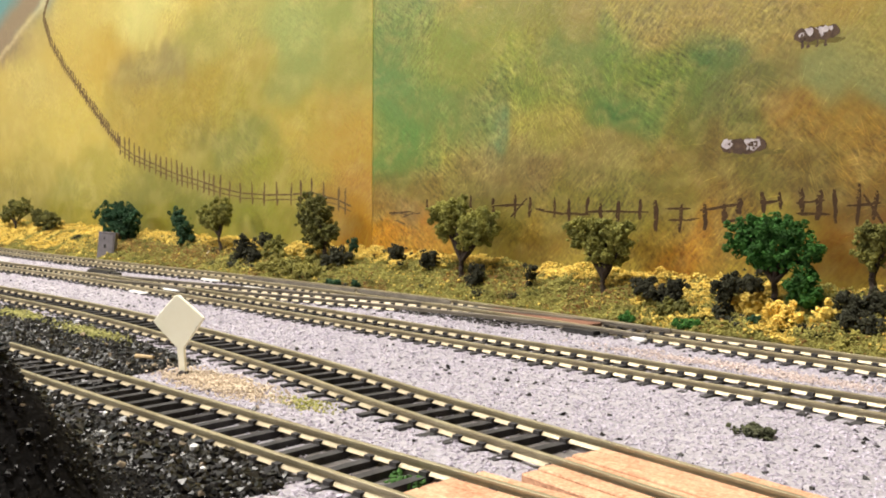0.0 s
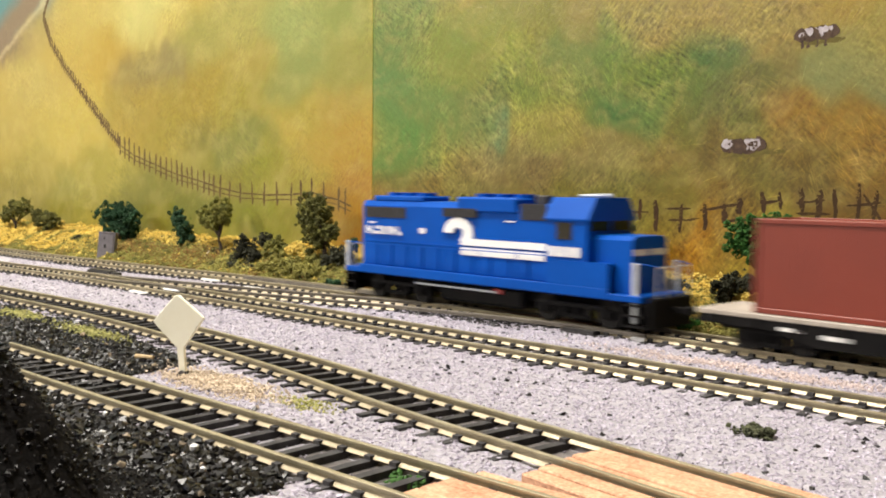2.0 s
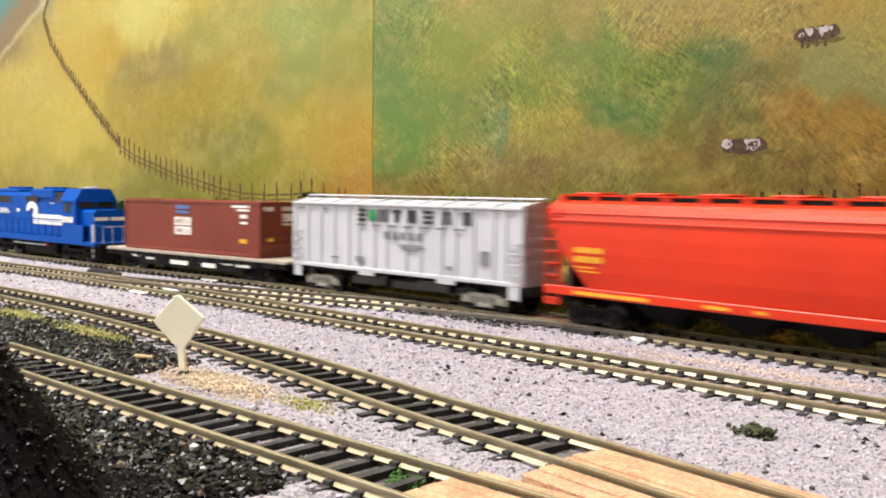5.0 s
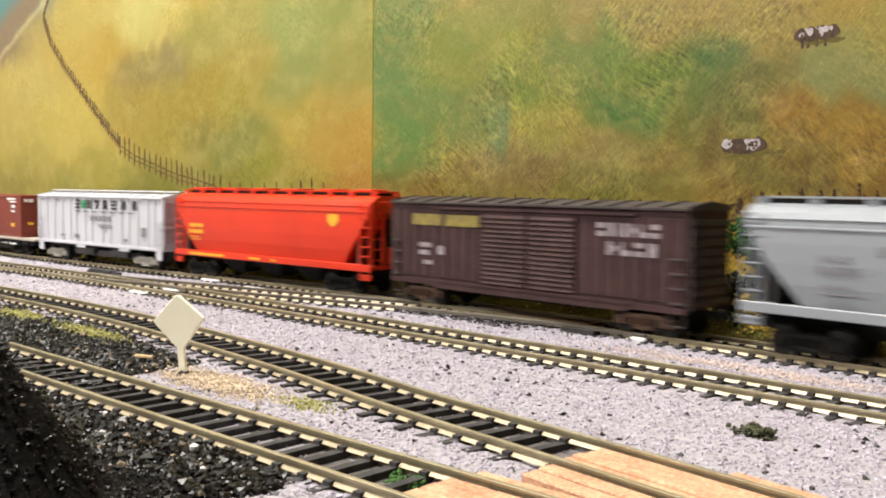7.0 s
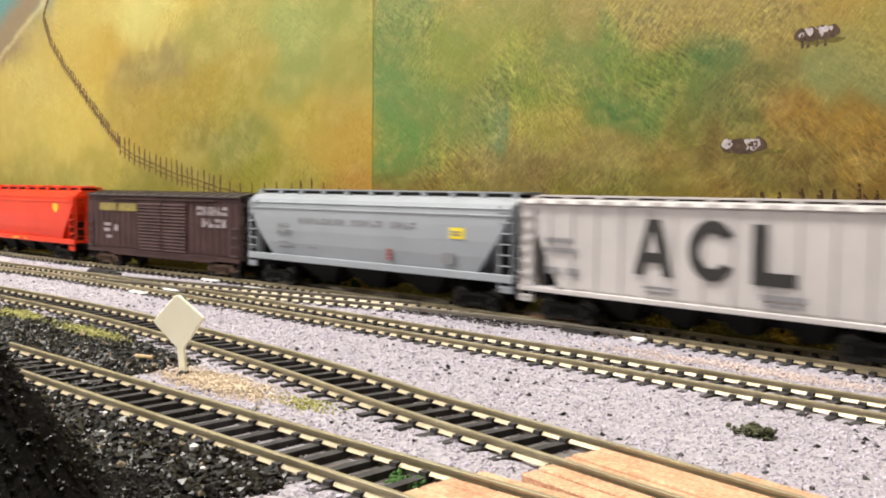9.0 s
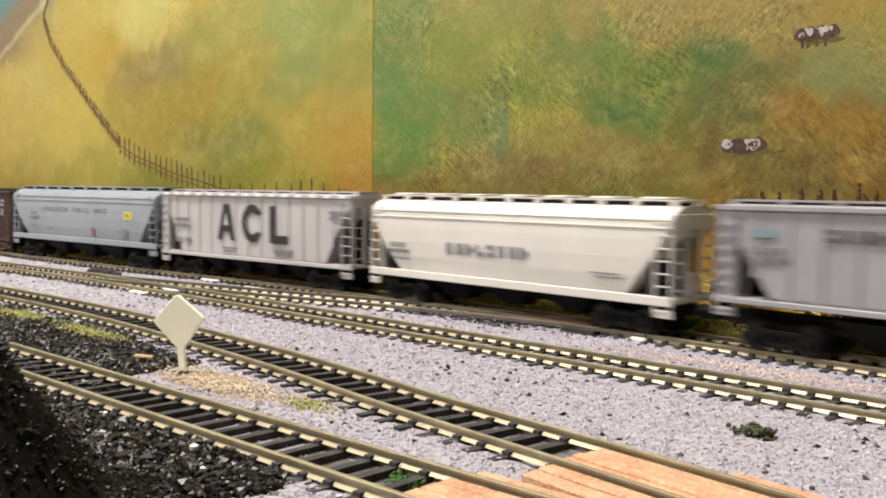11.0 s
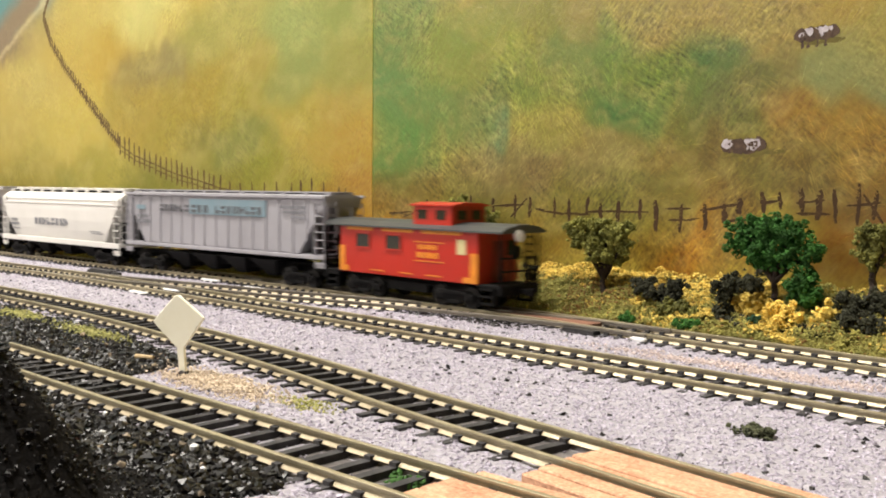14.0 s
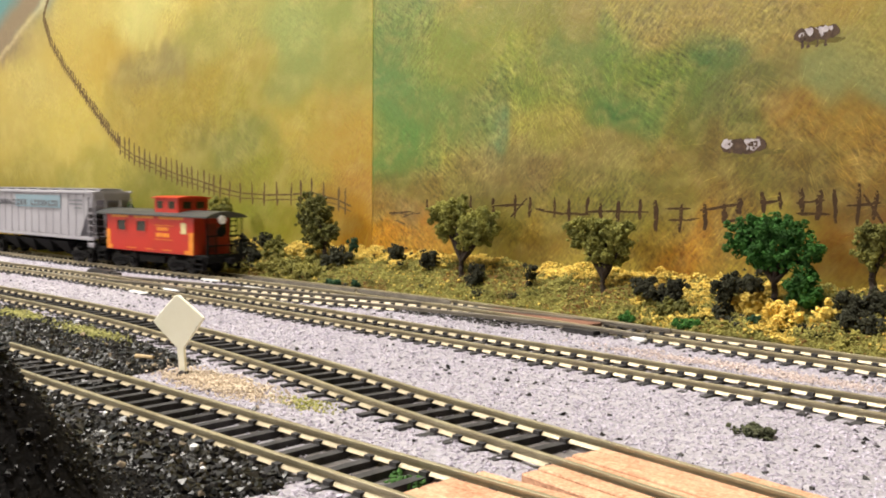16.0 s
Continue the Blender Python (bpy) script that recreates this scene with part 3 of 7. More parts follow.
bush(-0.1563, 0.3473, 0.0082, [(-0.1543, 0.0127, 0.0051, 0.0051), (-0.1509, 0.0067, 0.0046, 0.0025)], TURF_YELLOW)
bush(-0.1556, 0.3413, 0.0047, [(-0.1577, 0.0061, 0.0046, 0.0025)], DARK_BUSH)
bush(-0.1422, 0.3537, 0.0092, [(-0.1466, 0.0172, 0.0063, 0.0046), (-0.1385, 0.0190, 0.0062, 0.0050), (-0.1423, 0.0130, 0.0071, 0.0029)], DARK_BUSH)
bush(-0.1810, 0.3426, 0.0037, [(-0.1800, 0.0082, 0.0022, 0.0031)], DEEP_GREEN)
bush(-0.4227, 0.3273, 0.0023, [(-0.4277, 0.0051, 0.0045, 0.0019)], DEEP_GREEN)
bush(-0.4058, 0.3298, 0.0029, [(-0.4115, 0.0049, 0.0031, 0.0019)], DEEP_GREEN)
bush(-0.1440, 0.3460, 0.0060, [(-0.1447, 0.0122, 0.0062, 0.0042), (-0.1370, 0.0112, 0.0060, 0.0046), (-0.1410, 0.0072, 0.0060, 0.0030)], DARK_BUSH)
bush(-0.1500, 0.3440, 0.0030, [(-0.1480, 0.0048, 0.0048, 0.0022), (-0.1420, 0.0044, 0.0045, 0.0020)], OLIVE_DARK)
bush(-0.1660, 0.3430, 0.0030, [(-0.1640, 0.0050, 0.0050, 0.0024)], DARK_BUSH)
bush(-0.1860, 0.3440, 0.0030, [(-0.1850, 0.0052, 0.0060, 0.0026), (-0.1930, 0.0066, 0.0044, 0.0030)], DARK_BUSH)
bush(-0.2180, 0.3460, 0.0060, [(-0.2190, 0.0098, 0.0080, 0.0032), (-0.2100, 0.0082, 0.0060, 0.0028)], OLIVE_DARK)
bush(-0.8277, 0.3292, 0.0053, [(-0.7783, 0.0125, 0.0056, 0.0038)], DARK_BUSH)
bush(-0.9304, 0.3301, 0.0016, [(-0.9368, 0.0078, 0.0097, 0.0048)], OLIVE_DARK)

# ---- painted backdrop ----
PANELS = {}
DABS = {"LEFT": [], "RIGHT": []}
LEFT, RIGHT = "LEFT", "RIGHT"
SEAM = -0.4462


def paint_material(name, low, high):
    m = bpy.data.materials.new(name)
    m.use_nodes = True
    n, l = m.node_tree.nodes, m.node_tree.links
    b = n["Principled BSDF"]
    col = n.new("ShaderNodeAttribute")
    col.attribute_name = "paint"
    co = n.new("ShaderNodeTexCoord")
    value = None
    heights = []
    for turn, stretch, scale in ((35, 3.5, 170), (-50, 4, 230), (70, 1.6, 430)):
        mp, tex = n.new("ShaderNodeMapping"), n.new("ShaderNodeTexNoise")
        mp.vector_type = "TEXTURE"
        mp.inputs["Rotation"].default_value = (0, radians(turn), 0)
        mp.inputs["Scale"].default_value = (1, 1, 1 / stretch)
        tex.inputs["Scale"].default_value, tex.inputs["Detail"].default_value, tex.inputs["Roughness"].default_value = scale, 6, 0.65
        l.new(co.outputs["Object"], mp.inputs["Vector"])
        l.new(mp.outputs["Vector"], tex.inputs["Vector"])
        heights.append(tex.outputs["Fac"])
    sel = n.new("ShaderNodeTexNoise")
    sel.inputs["Scale"].default_value, sel.inputs["Detail"].default_value = 16, 2
    l.new(co.outputs["Object"], sel.inputs["Vector"])
    pick = n.new("ShaderNodeMapRange")
    pick.inputs["From Min"].default_value, pick.inputs["From Max"].default_value = 0.42, 0.58
    l.new(sel.outputs["Fac"], pick.inputs["Value"])
    m1, m2 = n.new("ShaderNodeMix"), n.new("ShaderNodeMix")
    l.new(pick.outputs["Result"], m1.inputs["Factor"])
    l.new(heights[0], m1.inputs["A"])
    l.new(heights[1], m1.inputs["B"])
    m2.inputs["Factor"].default_value = 0.42
    l.new(m1.outputs["Result"], m2.inputs["A"])
    l.new(heights[2], m2.inputs["B"])
    rng_ = n.new("ShaderNodeMapRange")
    rng_.inputs["From Min"].default_value, rng_.inputs["From Max"].default_value = 0.36, 0.64
    rng_.inputs["To Min"].default_value, rng_.inputs["To Max"].default_value = low, high
    l.new(m2.outputs["Result"], rng_.inputs["Value"])
    hsv = n.new("ShaderNodeHueSaturation")
    l.new(col.outputs["Color"], hsv.inputs["Color"])
    zone, worked, calm = n.new("ShaderNodeTexNoise"), n.new("ShaderNodeMapRange"), n.new("ShaderNodeMix")
    zone.inputs["Scale"].default_value, zone.inputs["Detail"].default_value = 21, 4
    l.new(co.outputs["Object"], zone.inputs["Vector"])
    worked.inputs["From Min"].default_value, worked.inputs["From Max"].default_value = 0.44, 0.62
    worked.inputs["To Min"].default_value, worked.inputs["To Max"].default_value = 0.22, 1.0
    l.new(zone.outputs["Fac"], worked.inputs["Value"])
    l.new(worked.outputs["Result"], calm.inputs["Factor"])
    calm.inputs["A"].default_value = 1.0
    l.new(rng_.outputs["Result"], calm.inputs["B"])
    l.new(calm.outputs["Result"], hsv.inputs["Value"])
    hue = n.new("ShaderNodeMapRange")
    hue.inputs["From Min"].default_value, hue.inputs["From Max"].default_value = 0.3, 0.7
    hue.inputs["To Min"].default_value, hue.inputs["To Max"].default_value = 0.488, 0.514
    l.new(heights[1], hue.inputs["Value"])
    l.new(hue.outputs["Result"], hsv.inputs["Hue"])
    l.new(hsv.outputs["Color"], b.inputs["Base Color"])
    b.inputs["Roughness"].default_value = 0.34
    b.inputs["Specular IOR Level"].default_value = 0.4
    bp = n.new("ShaderNodeBump")
    bp.inputs["Strength"].default_value, bp.inputs["Distance"].default_value = 0.5, 0.0005
    l.new(m2.outputs["Result"], bp.inputs["Height"])
    l.new(bp.outputs["Normal"], b.inputs["Normal"])
    return m


PAINT = {"LEFT": paint_material("backdrop_paint", 0.72, 1.30), "RIGHT": paint_material("rough_backdrop_paint", 0.34, 1.78)}


def dab(panel, u, z, ru, rz, colour):
    DABS[panel].append((u, z, ru, rz, colour))


# Dab colours mix the paint with some lamp falloff along the wall.
dab(LEFT, -0.985, 0.237, 0.083, 0.033, (0.113, 0.205, 0.195))
dab(LEFT, -0.994, 0.208, 0.066, 0.026, (0.130, 0.082, 0.062))
dab(LEFT, -0.933, 0.202, 0.058, 0.024, (0.334, 0.256, 0.076))
dab(LEFT, -0.826, 0.205, 0.064, 0.029, (0.387, 0.307, 0.081))
dab(LEFT, -0.726, 0.196, 0.050, 0.025, (0.430, 0.397, 0.135))
dab(LEFT, -0.691, 0.181, 0.034, 0.017, (0.409, 0.326, 0.087))
dab(LEFT, -0.850, 0.173, 0.059, 0.026, (0.367, 0.270, 0.056))
dab(LEFT, -0.775, 0.166, 0.047, 0.022, (0.347, 0.236, 0.037))
dab(LEFT, -0.936, 0.154, 0.077, 0.032, (0.366, 0.288, 0.081))
dab(LEFT, -0.978, 0.118, 0.079, 0.031, (0.346, 0.270, 0.064))
dab(LEFT, -0.875, 0.108, 0.071, 0.031, (0.387, 0.307, 0.065))
dab(LEFT, -0.939, 0.073, 0.064, 0.026, (0.277, 0.228, 0.044))
dab(LEFT, -0.866, 0.052, 0.052, 0.023, (0.215, 0.199, 0.033))
dab(LEFT, -0.981, 0.050, 0.064, 0.026, (0.201, 0.171, 0.028))
dab(LEFT, -0.799, 0.067, 0.054, 0.025, (0.260, 0.228, 0.038))
dab(LEFT, -0.742, 0.122, 0.051, 0.025, (0.262, 0.193, 0.031))
dab(LEFT, -0.741, 0.150, 0.038, 0.019, (0.193, 0.150, 0.050))
dab(LEFT, -0.683, 0.154, 0.039, 0.020, (0.188, 0.158, 0.058))
dab(LEFT, -0.642, 0.171, 0.038, 0.020, (0.238, 0.221, 0.050))
dab(LEFT, -0.590, 0.178, 0.042, 0.023, (0.272, 0.253, 0.065))
dab(LEFT, -0.583, 0.146, 0.037, 0.021, (0.255, 0.205, 0.037))
dab(LEFT, -0.651, 0.126, 0.043, 0.022, (0.239, 0.176, 0.021))
dab(LEFT, -0.583, 0.122, 0.035, 0.020, (0.223, 0.191, 0.026))
dab(LEFT, -0.524, 0.166, 0.036, 0.022, (0.216, 0.254, 0.074))
dab(LEFT, -0.478, 0.165, 0.033, 0.021, (0.193, 0.221, 0.050))
dab(LEFT, -0.467, 0.132, 0.032, 0.021, (0.208, 0.205, 0.043))
dab(LEFT, -0.518, 0.140, 0.028, 0.017, (0.193, 0.221, 0.057))
dab(LEFT, -0.531, 0.126, 0.026, 0.015, (0.193, 0.205, 0.050))
dab(LEFT, -0.643, 0.096, 0.031, 0.016, (0.161, 0.145, 0.027))
dab(LEFT, -0.605, 0.085, 0.027, 0.015, (0.132, 0.145, 0.027))
dab(LEFT, -0.577, 0.094, 0.028, 0.016, (0.153, 0.163, 0.032))
dab(LEFT, -0.693, 0.098, 0.043, 0.022, (0.239, 0.190, 0.026))
dab(LEFT, -0.563, 0.074, 0.026, 0.015, (0.179, 0.177, 0.017))
dab(LEFT, -0.512, 0.110, 0.026, 0.016, (0.272, 0.221, 0.031))
dab(LEFT, -0.478, 0.109, 0.027, 0.017, (0.290, 0.205, 0.036))
dab(LEFT, -0.500, 0.085, 0.027, 0.017, (0.308, 0.220, 0.036))
dab(LEFT, -0.467, 0.084, 0.026, 0.017, (0.308, 0.190, 0.025))
dab(LEFT, -0.456, 0.059, 0.026, 0.017, (0.290, 0.149, 0.021))
dab(LEFT, -0.525, 0.065, 0.032, 0.019, (0.223, 0.191, 0.026))
dab(LEFT, -0.591, 0.064, 0.029, 0.016, (0.166, 0.150, 0.018))
dab(LEFT, -0.643, 0.075, 0.033, 0.018, (0.193, 0.177, 0.026))
dab(LEFT, -0.730, 0.053, 0.045, 0.022, (0.150, 0.147, 0.020))
dab(LEFT, -0.660, 0.043, 0.049, 0.026, (0.111, 0.118, 0.013))
dab(LEFT, -0.759, 0.036, 0.052, 0.025, (0.123, 0.122, 0.013))
dab(LEFT, -0.570, 0.037, 0.040, 0.023, (0.161, 0.171, 0.022))
dab(LEFT, -0.456, 0.033, 0.029, 0.019, (0.328, 0.149, 0.012))
dab(LEFT, -0.478, 0.043, 0.024, 0.015, (0.239, 0.138, 0.017))
dab(LEFT, -0.891, 0.028, 0.061, 0.026, (0.169, 0.154, 0.019))
dab(LEFT, -0.997, 0.016, 0.084, 0.033, (0.174, 0.135, 0.019))
dab(LEFT, -0.519, 0.033, 0.035, 0.021, (0.166, 0.150, 0.014))
dab(RIGHT, -0.431, 0.149, 0.029, 0.020, (0.094, 0.154, 0.038))
dab(RIGHT, -0.417, 0.162, 0.028, 0.019, (0.123, 0.167, 0.038))
dab(RIGHT, -0.426, 0.119, 0.029, 0.020, (0.084, 0.167, 0.044))
dab(RIGHT, -0.416, 0.092, 0.020, 0.014, (0.068, 0.167, 0.033))
dab(RIGHT, -0.430, 0.076, 0.018, 0.012, (0.068, 0.154, 0.028))
dab(RIGHT, -0.404, 0.073, 0.016, 0.011, (0.085, 0.154, 0.028))
dab(RIGHT, -0.393, 0.101, 0.024, 0.017, (0.103, 0.167, 0.038))
dab(RIGHT, -0.380, 0.132, 0.026, 0.018, (0.146, 0.181, 0.027))
dab(RIGHT, -0.355, 0.141, 0.018, 0.013, (0.184, 0.195, 0.027))
dab(RIGHT, -0.339, 0.125, 0.019, 0.015, (0.171, 0.195, 0.022))
dab(RIGHT, -0.339, 0.151, 0.021, 0.016, (0.171, 0.167, 0.027))
dab(RIGHT, -0.310, 0.142, 0.016, 0.013, (0.158, 0.154, 0.019))
dab(RIGHT, -0.289, 0.143, 0.016, 0.013, (0.184, 0.141, 0.027))
dab(RIGHT, -0.358, 0.101, 0.020, 0.015, (0.103, 0.141, 0.033))
dab(RIGHT, -0.349, 0.088, 0.013, 0.010, (0.084, 0.154, 0.065))
dab(RIGHT, -0.327, 0.110, 0.017, 0.013, (0.113, 0.154, 0.023))
dab(RIGHT, -0.318, 0.096, 0.015, 0.012, (0.227, 0.210, 0.037))
dab(RIGHT, -0.305, 0.084, 0.014, 0.011, (0.184, 0.167, 0.027))
dab(RIGHT, -0.288, 0.115, 0.016, 0.013, (0.074, 0.123, 0.020))
dab(RIGHT, -0.302, 0.128, 0.015, 0.012, (0.097, 0.142, 0.023))
dab(RIGHT, -0.272, 0.126, 0.017, 0.014, (0.085, 0.142, 0.016))
dab(RIGHT, -0.273, 0.098, 0.015, 0.013, (0.039, 0.113, 0.021))
dab(RIGHT, -0.262, 0.088, 0.012, 0.010, (0.053, 0.123, 0.020))
dab(RIGHT, -0.250, 0.110, 0.016, 0.014, (0.082, 0.123, 0.013))
dab(RIGHT, -0.227, 0.116, 0.013, 0.012, (0.036, 0.094, 0.017))
dab(RIGHT, -0.237, 0.101, 0.012, 0.010, (0.074, 0.103, 0.014))
dab(RIGHT, -0.215, 0.121, 0.010, 0.009, (0.054, 0.108, 0.024))
dab(RIGHT, -0.223, 0.094, 0.013, 0.012, (0.079, 0.093, 0.020))
dab(RIGHT, -0.202, 0.105, 0.011, 0.011, (0.090, 0.093, 0.020))
dab(RIGHT, -0.238, 0.085, 0.012, 0.010, (0.099, 0.103, 0.013))
dab(RIGHT, -0.203, 0.091, 0.012, 0.011, (0.090, 0.093, 0.017))
dab(RIGHT, -0.242, 0.137, 0.017, 0.015, (0.190, 0.141, 0.027))
dab(RIGHT, -0.214, 0.135, 0.014, 0.013, (0.227, 0.166, 0.037))
dab(RIGHT, -0.201, 0.122, 0.012, 0.011, (0.212, 0.158, 0.037))
dab(RIGHT, -0.187, 0.133, 0.014, 0.014, (0.212, 0.153, 0.037))
dab(RIGHT, -0.164, 0.130, 0.013, 0.013, (0.259, 0.180, 0.031))
dab(RIGHT, -0.152, 0.116, 0.012, 0.012, (0.212, 0.180, 0.043))
dab(RIGHT, -0.167, 0.110, 0.012, 0.012, (0.144, 0.157, 0.056))
dab(RIGHT, -0.155, 0.100, 0.010, 0.011, (0.144, 0.157, 0.056))
dab(RIGHT, -0.186, 0.108, 0.011, 0.011, (0.149, 0.123, 0.033))
dab(RIGHT, -0.188, 0.096, 0.010, 0.009, (0.198, 0.102, 0.016))
dab(RIGHT, -0.177, 0.089, 0.010, 0.009, (0.185, 0.102, 0.013))
dab(RIGHT, -0.162, 0.089, 0.010, 0.010, (0.198, 0.112, 0.013))
dab(RIGHT, -0.151, 0.079, 0.011, 0.011, (0.185, 0.102, 0.016))
dab(RIGHT, -0.161, 0.070, 0.011, 0.011, (0.198, 0.112, 0.020))
dab(RIGHT, -0.179, 0.076, 0.011, 0.010, (0.114, 0.076, 0.012))
dab(RIGHT, -0.181, 0.063, 0.010, 0.010, (0.102, 0.065, 0.012))
dab(RIGHT, -0.151, 0.061, 0.011, 0.011, (0.134, 0.073, 0.012))
dab(RIGHT, -0.202, 0.066, 0.013, 0.012, (0.108, 0.084, 0.014))
dab(RIGHT, -0.223, 0.073, 0.013, 0.012, (0.099, 0.068, 0.012))
dab(RIGHT, -0.243, 0.076, 0.012, 0.011, (0.160, 0.112, 0.020))
dab(RIGHT, -0.265, 0.079, 0.011, 0.010, (0.172, 0.133, 0.028))
dab(RIGHT, -0.282, 0.077, 0.012, 0.010, (0.185, 0.145, 0.038))
dab(RIGHT, -0.301, 0.072, 0.012, 0.010, (0.171, 0.118, 0.032))
dab(RIGHT, -0.330, 0.078, 0.015, 0.011, (0.158, 0.118, 0.032))
dab(RIGHT, -0.352, 0.078, 0.012, 0.009, (0.158, 0.129, 0.044))
dab(RIGHT, -0.354, 0.068, 0.014, 0.011, (0.135, 0.097, 0.028))
dab(RIGHT, -0.323, 0.065, 0.017, 0.013, (0.135, 0.097, 0.028))
dab(RIGHT, -0.287, 0.066, 0.012, 0.010, (0.108, 0.093, 0.017))
dab(RIGHT, -0.258, 0.063, 0.014, 0.012, (0.108, 0.085, 0.012))
dab(RIGHT, -0.395, 0.061, 0.014, 0.010, (0.135, 0.097, 0.019))
dab(RIGHT, -0.425, 0.063, 0.016, 0.011, (0.113, 0.107, 0.019))
dab(RIGHT, -0.430, 0.049, 0.016, 0.011, (0.171, 0.097, 0.019))
dab(RIGHT, -0.413, 0.041, 0.015, 0.010, (0.179, 0.093, 0.032))
dab(RIGHT, -0.430, 0.032, 0.018, 0.012, (0.342, 0.153, 0.012))
dab(RIGHT, -0.403, 0.025, 0.021, 0.015, (0.305, 0.140, 0.012))
dab(RIGHT, -0.397, 0.053, 0.015, 0.011, (0.135, 0.097, 0.015))
dab(RIGHT, -0.366, 0.057, 0.018, 0.013, (0.113, 0.097, 0.016))
dab(RIGHT, -0.337, 0.039, 0.023, 0.017, (0.109, 0.088, 0.012))
dab(RIGHT, -0.315, 0.034, 0.020, 0.016, (0.171, 0.103, 0.012))
dab(RIGHT, -0.301, 0.050, 0.017, 0.014, (0.113, 0.097, 0.012))
dab(RIGHT, -0.274, 0.054, 0.015, 0.013, (0.113, 0.097, 0.012))
dab(RIGHT, -0.248, 0.033, 0.011, 0.010, (0.185, 0.107, 0.012))
dab(RIGHT, -0.232, 0.030, 0.010, 0.009, (0.350, 0.158, 0.012))
dab(RIGHT, -0.242, 0.022, 0.013, 0.012, (0.270, 0.117, 0.012))
dab(RIGHT, -0.218, 0.036, 0.013, 0.012, (0.213, 0.107, 0.012))
dab(RIGHT, -0.248, 0.046, 0.014, 0.013, (0.135, 0.107, 0.015))
dab(RIGHT, -0.223, 0.058, 0.013, 0.012, (0.159, 0.097, 0.015))
dab(RIGHT, -0.204, 0.056, 0.009, 0.009, (0.135, 0.078, 0.012))
dab(RIGHT, -0.209, 0.046, 0.010, 0.010, (0.135, 0.078, 0.012))
dab(RIGHT, -0.165, 0.036, 0.013, 0.013, (0.172, 0.078, 0.012))
dab(RIGHT, -0.161, 0.049, 0.010, 0.010, (0.114, 0.062, 0.012))
dab(RIGHT, -0.147, 0.037, 0.013, 0.013, (0.135, 0.055, 0.012))
dab(RIGHT, -0.175, 0.057, 0.011, 0.010, (0.114, 0.062, 0.013))


def painted(panel, u, z):
    """The colour of the painting at wall places, from its broad dabs with brushed edges."""
    base = np.array((0.40, 0.29, 0.045) if panel == "LEFT" else (0.27, 0.205, 0.03))
    wu = u + 0.016 * (lattice(u, z, 34, 61) - 0.5) + 0.010 * (lattice(u, z, 90, 62) - 0.5)
    wz = z + 0.011 * (lattice(u, z, 38, 63) - 0.5) + 0.008 * (lattice(u, z, 100, 64) - 0.5)
    total, weight = np.tile(base * 0.05, (len(u), 1)), np.full(len(u), 0.05)
    for cu, cz, ru, rz, colour in DABS[panel]:
        d = ((wu - cu) / (ru * 0.72)) ** 2 + ((wz - cz) / (rz * 0.72)) ** 2
        w = np.exp(-np.minimum(d, 40)) * (0.7 + 0.6 * lattice(u, z, 160, int(abs(cu) * 1000) % 97))
        total += w[:, None] * np.array(colour)
        weight += w
    c = total / weight[:, None]
    tints = ((52, 71, (0.20, 0.22, 0.06), 0.12), (75, 72, (0.56, 0.46, 0.17), 0.16), (110, 73, (0.42, 0.34, 0.10), 0.14)) if panel == "LEFT" else ((60, 74, (0.13, 0.20, 0.05), 0.12), (95, 75, (0.36, 0.30, 0.09), 0.14), (120, 76, (0.20, 0.13, 0.03), 0.14), (190, 77, (0.36, 0.29, 0.09), 0.22))
    for scale, seed, tint, amount in tints:
        k = np.clip((lattice(wu * 0.8, wz * 1.3, scale, seed) * 0.65 + lattice(u, z, scale * 2.3, seed + 9) * 0.35 - 0.5) * 3.2, 0, 1)[:, None] * amount
        c = c * (1 - k) + np.array(tint) * k
    if panel == "LEFT":
        edge = 0.1903 + (u + 1.0165) * 0.385 + 0.004 * (lattice(u, z, 120, 66) - 0.5)
        far = np.clip((z - edge) / 0.004, 0, 1)[:, None]
        hill = np.array((0.20, 0.15, 0.09)) * (1 - np.clip((z - edge - 0.02) / 0.02, 0, 1))[:, None] + np.array((0.09, 0.20, 0.19)) * np.clip((z - edge - 0.02) / 0.02, 0, 1)[:, None]
        c = c * (1 - far) + hill * far
        rim = np.exp(-((z - edge + 0.003) / 0.003) ** 2)[:, None] * 0.5
        c = c * (1 - rim) + np.array((0.55, 0.45, 0.24)) * rim
    return c


def paint_attribute(me, colours):
    at = me.color_attributes.new("paint", "FLOAT_COLOR", "POINT")
    at.data.foreach_set("color", np.concatenate([colours, np.ones((len(colours), 1))], 1).ravel())


def backdrop_panel(panel, u0, u1, fine0, fine1, step, proud):
    us = np.unique(np.concatenate([np.linspace(u0, u1, 60), np.arange(fine0, fine1, step)]))
    zs = np.unique(np.concatenate([np.arange(-0.04, 0.26, step), np.linspace(0.26, 0.62, 20)]))
    ob, co = grid_sheet("backdrop_panel", us, zs, lambda U, Z: (U, WALL_N + WALL_SLOPE * U - proud, Z), [PAINT[panel]])
    paint_attribute(ob.data, painted(panel, co[:, 0], co[:, 2]))
    s = ob.modifiers.new("thickness", "SOLIDIFY")
    s.thickness, s.offset = 0.006, -1
    PANELS[panel] = tagged(ob, "hand-painted hillside panel in yellow and olive" if panel == "LEFT" else "hand-painted hillside panel in green and brown", "painted backdrop", kind="structure")


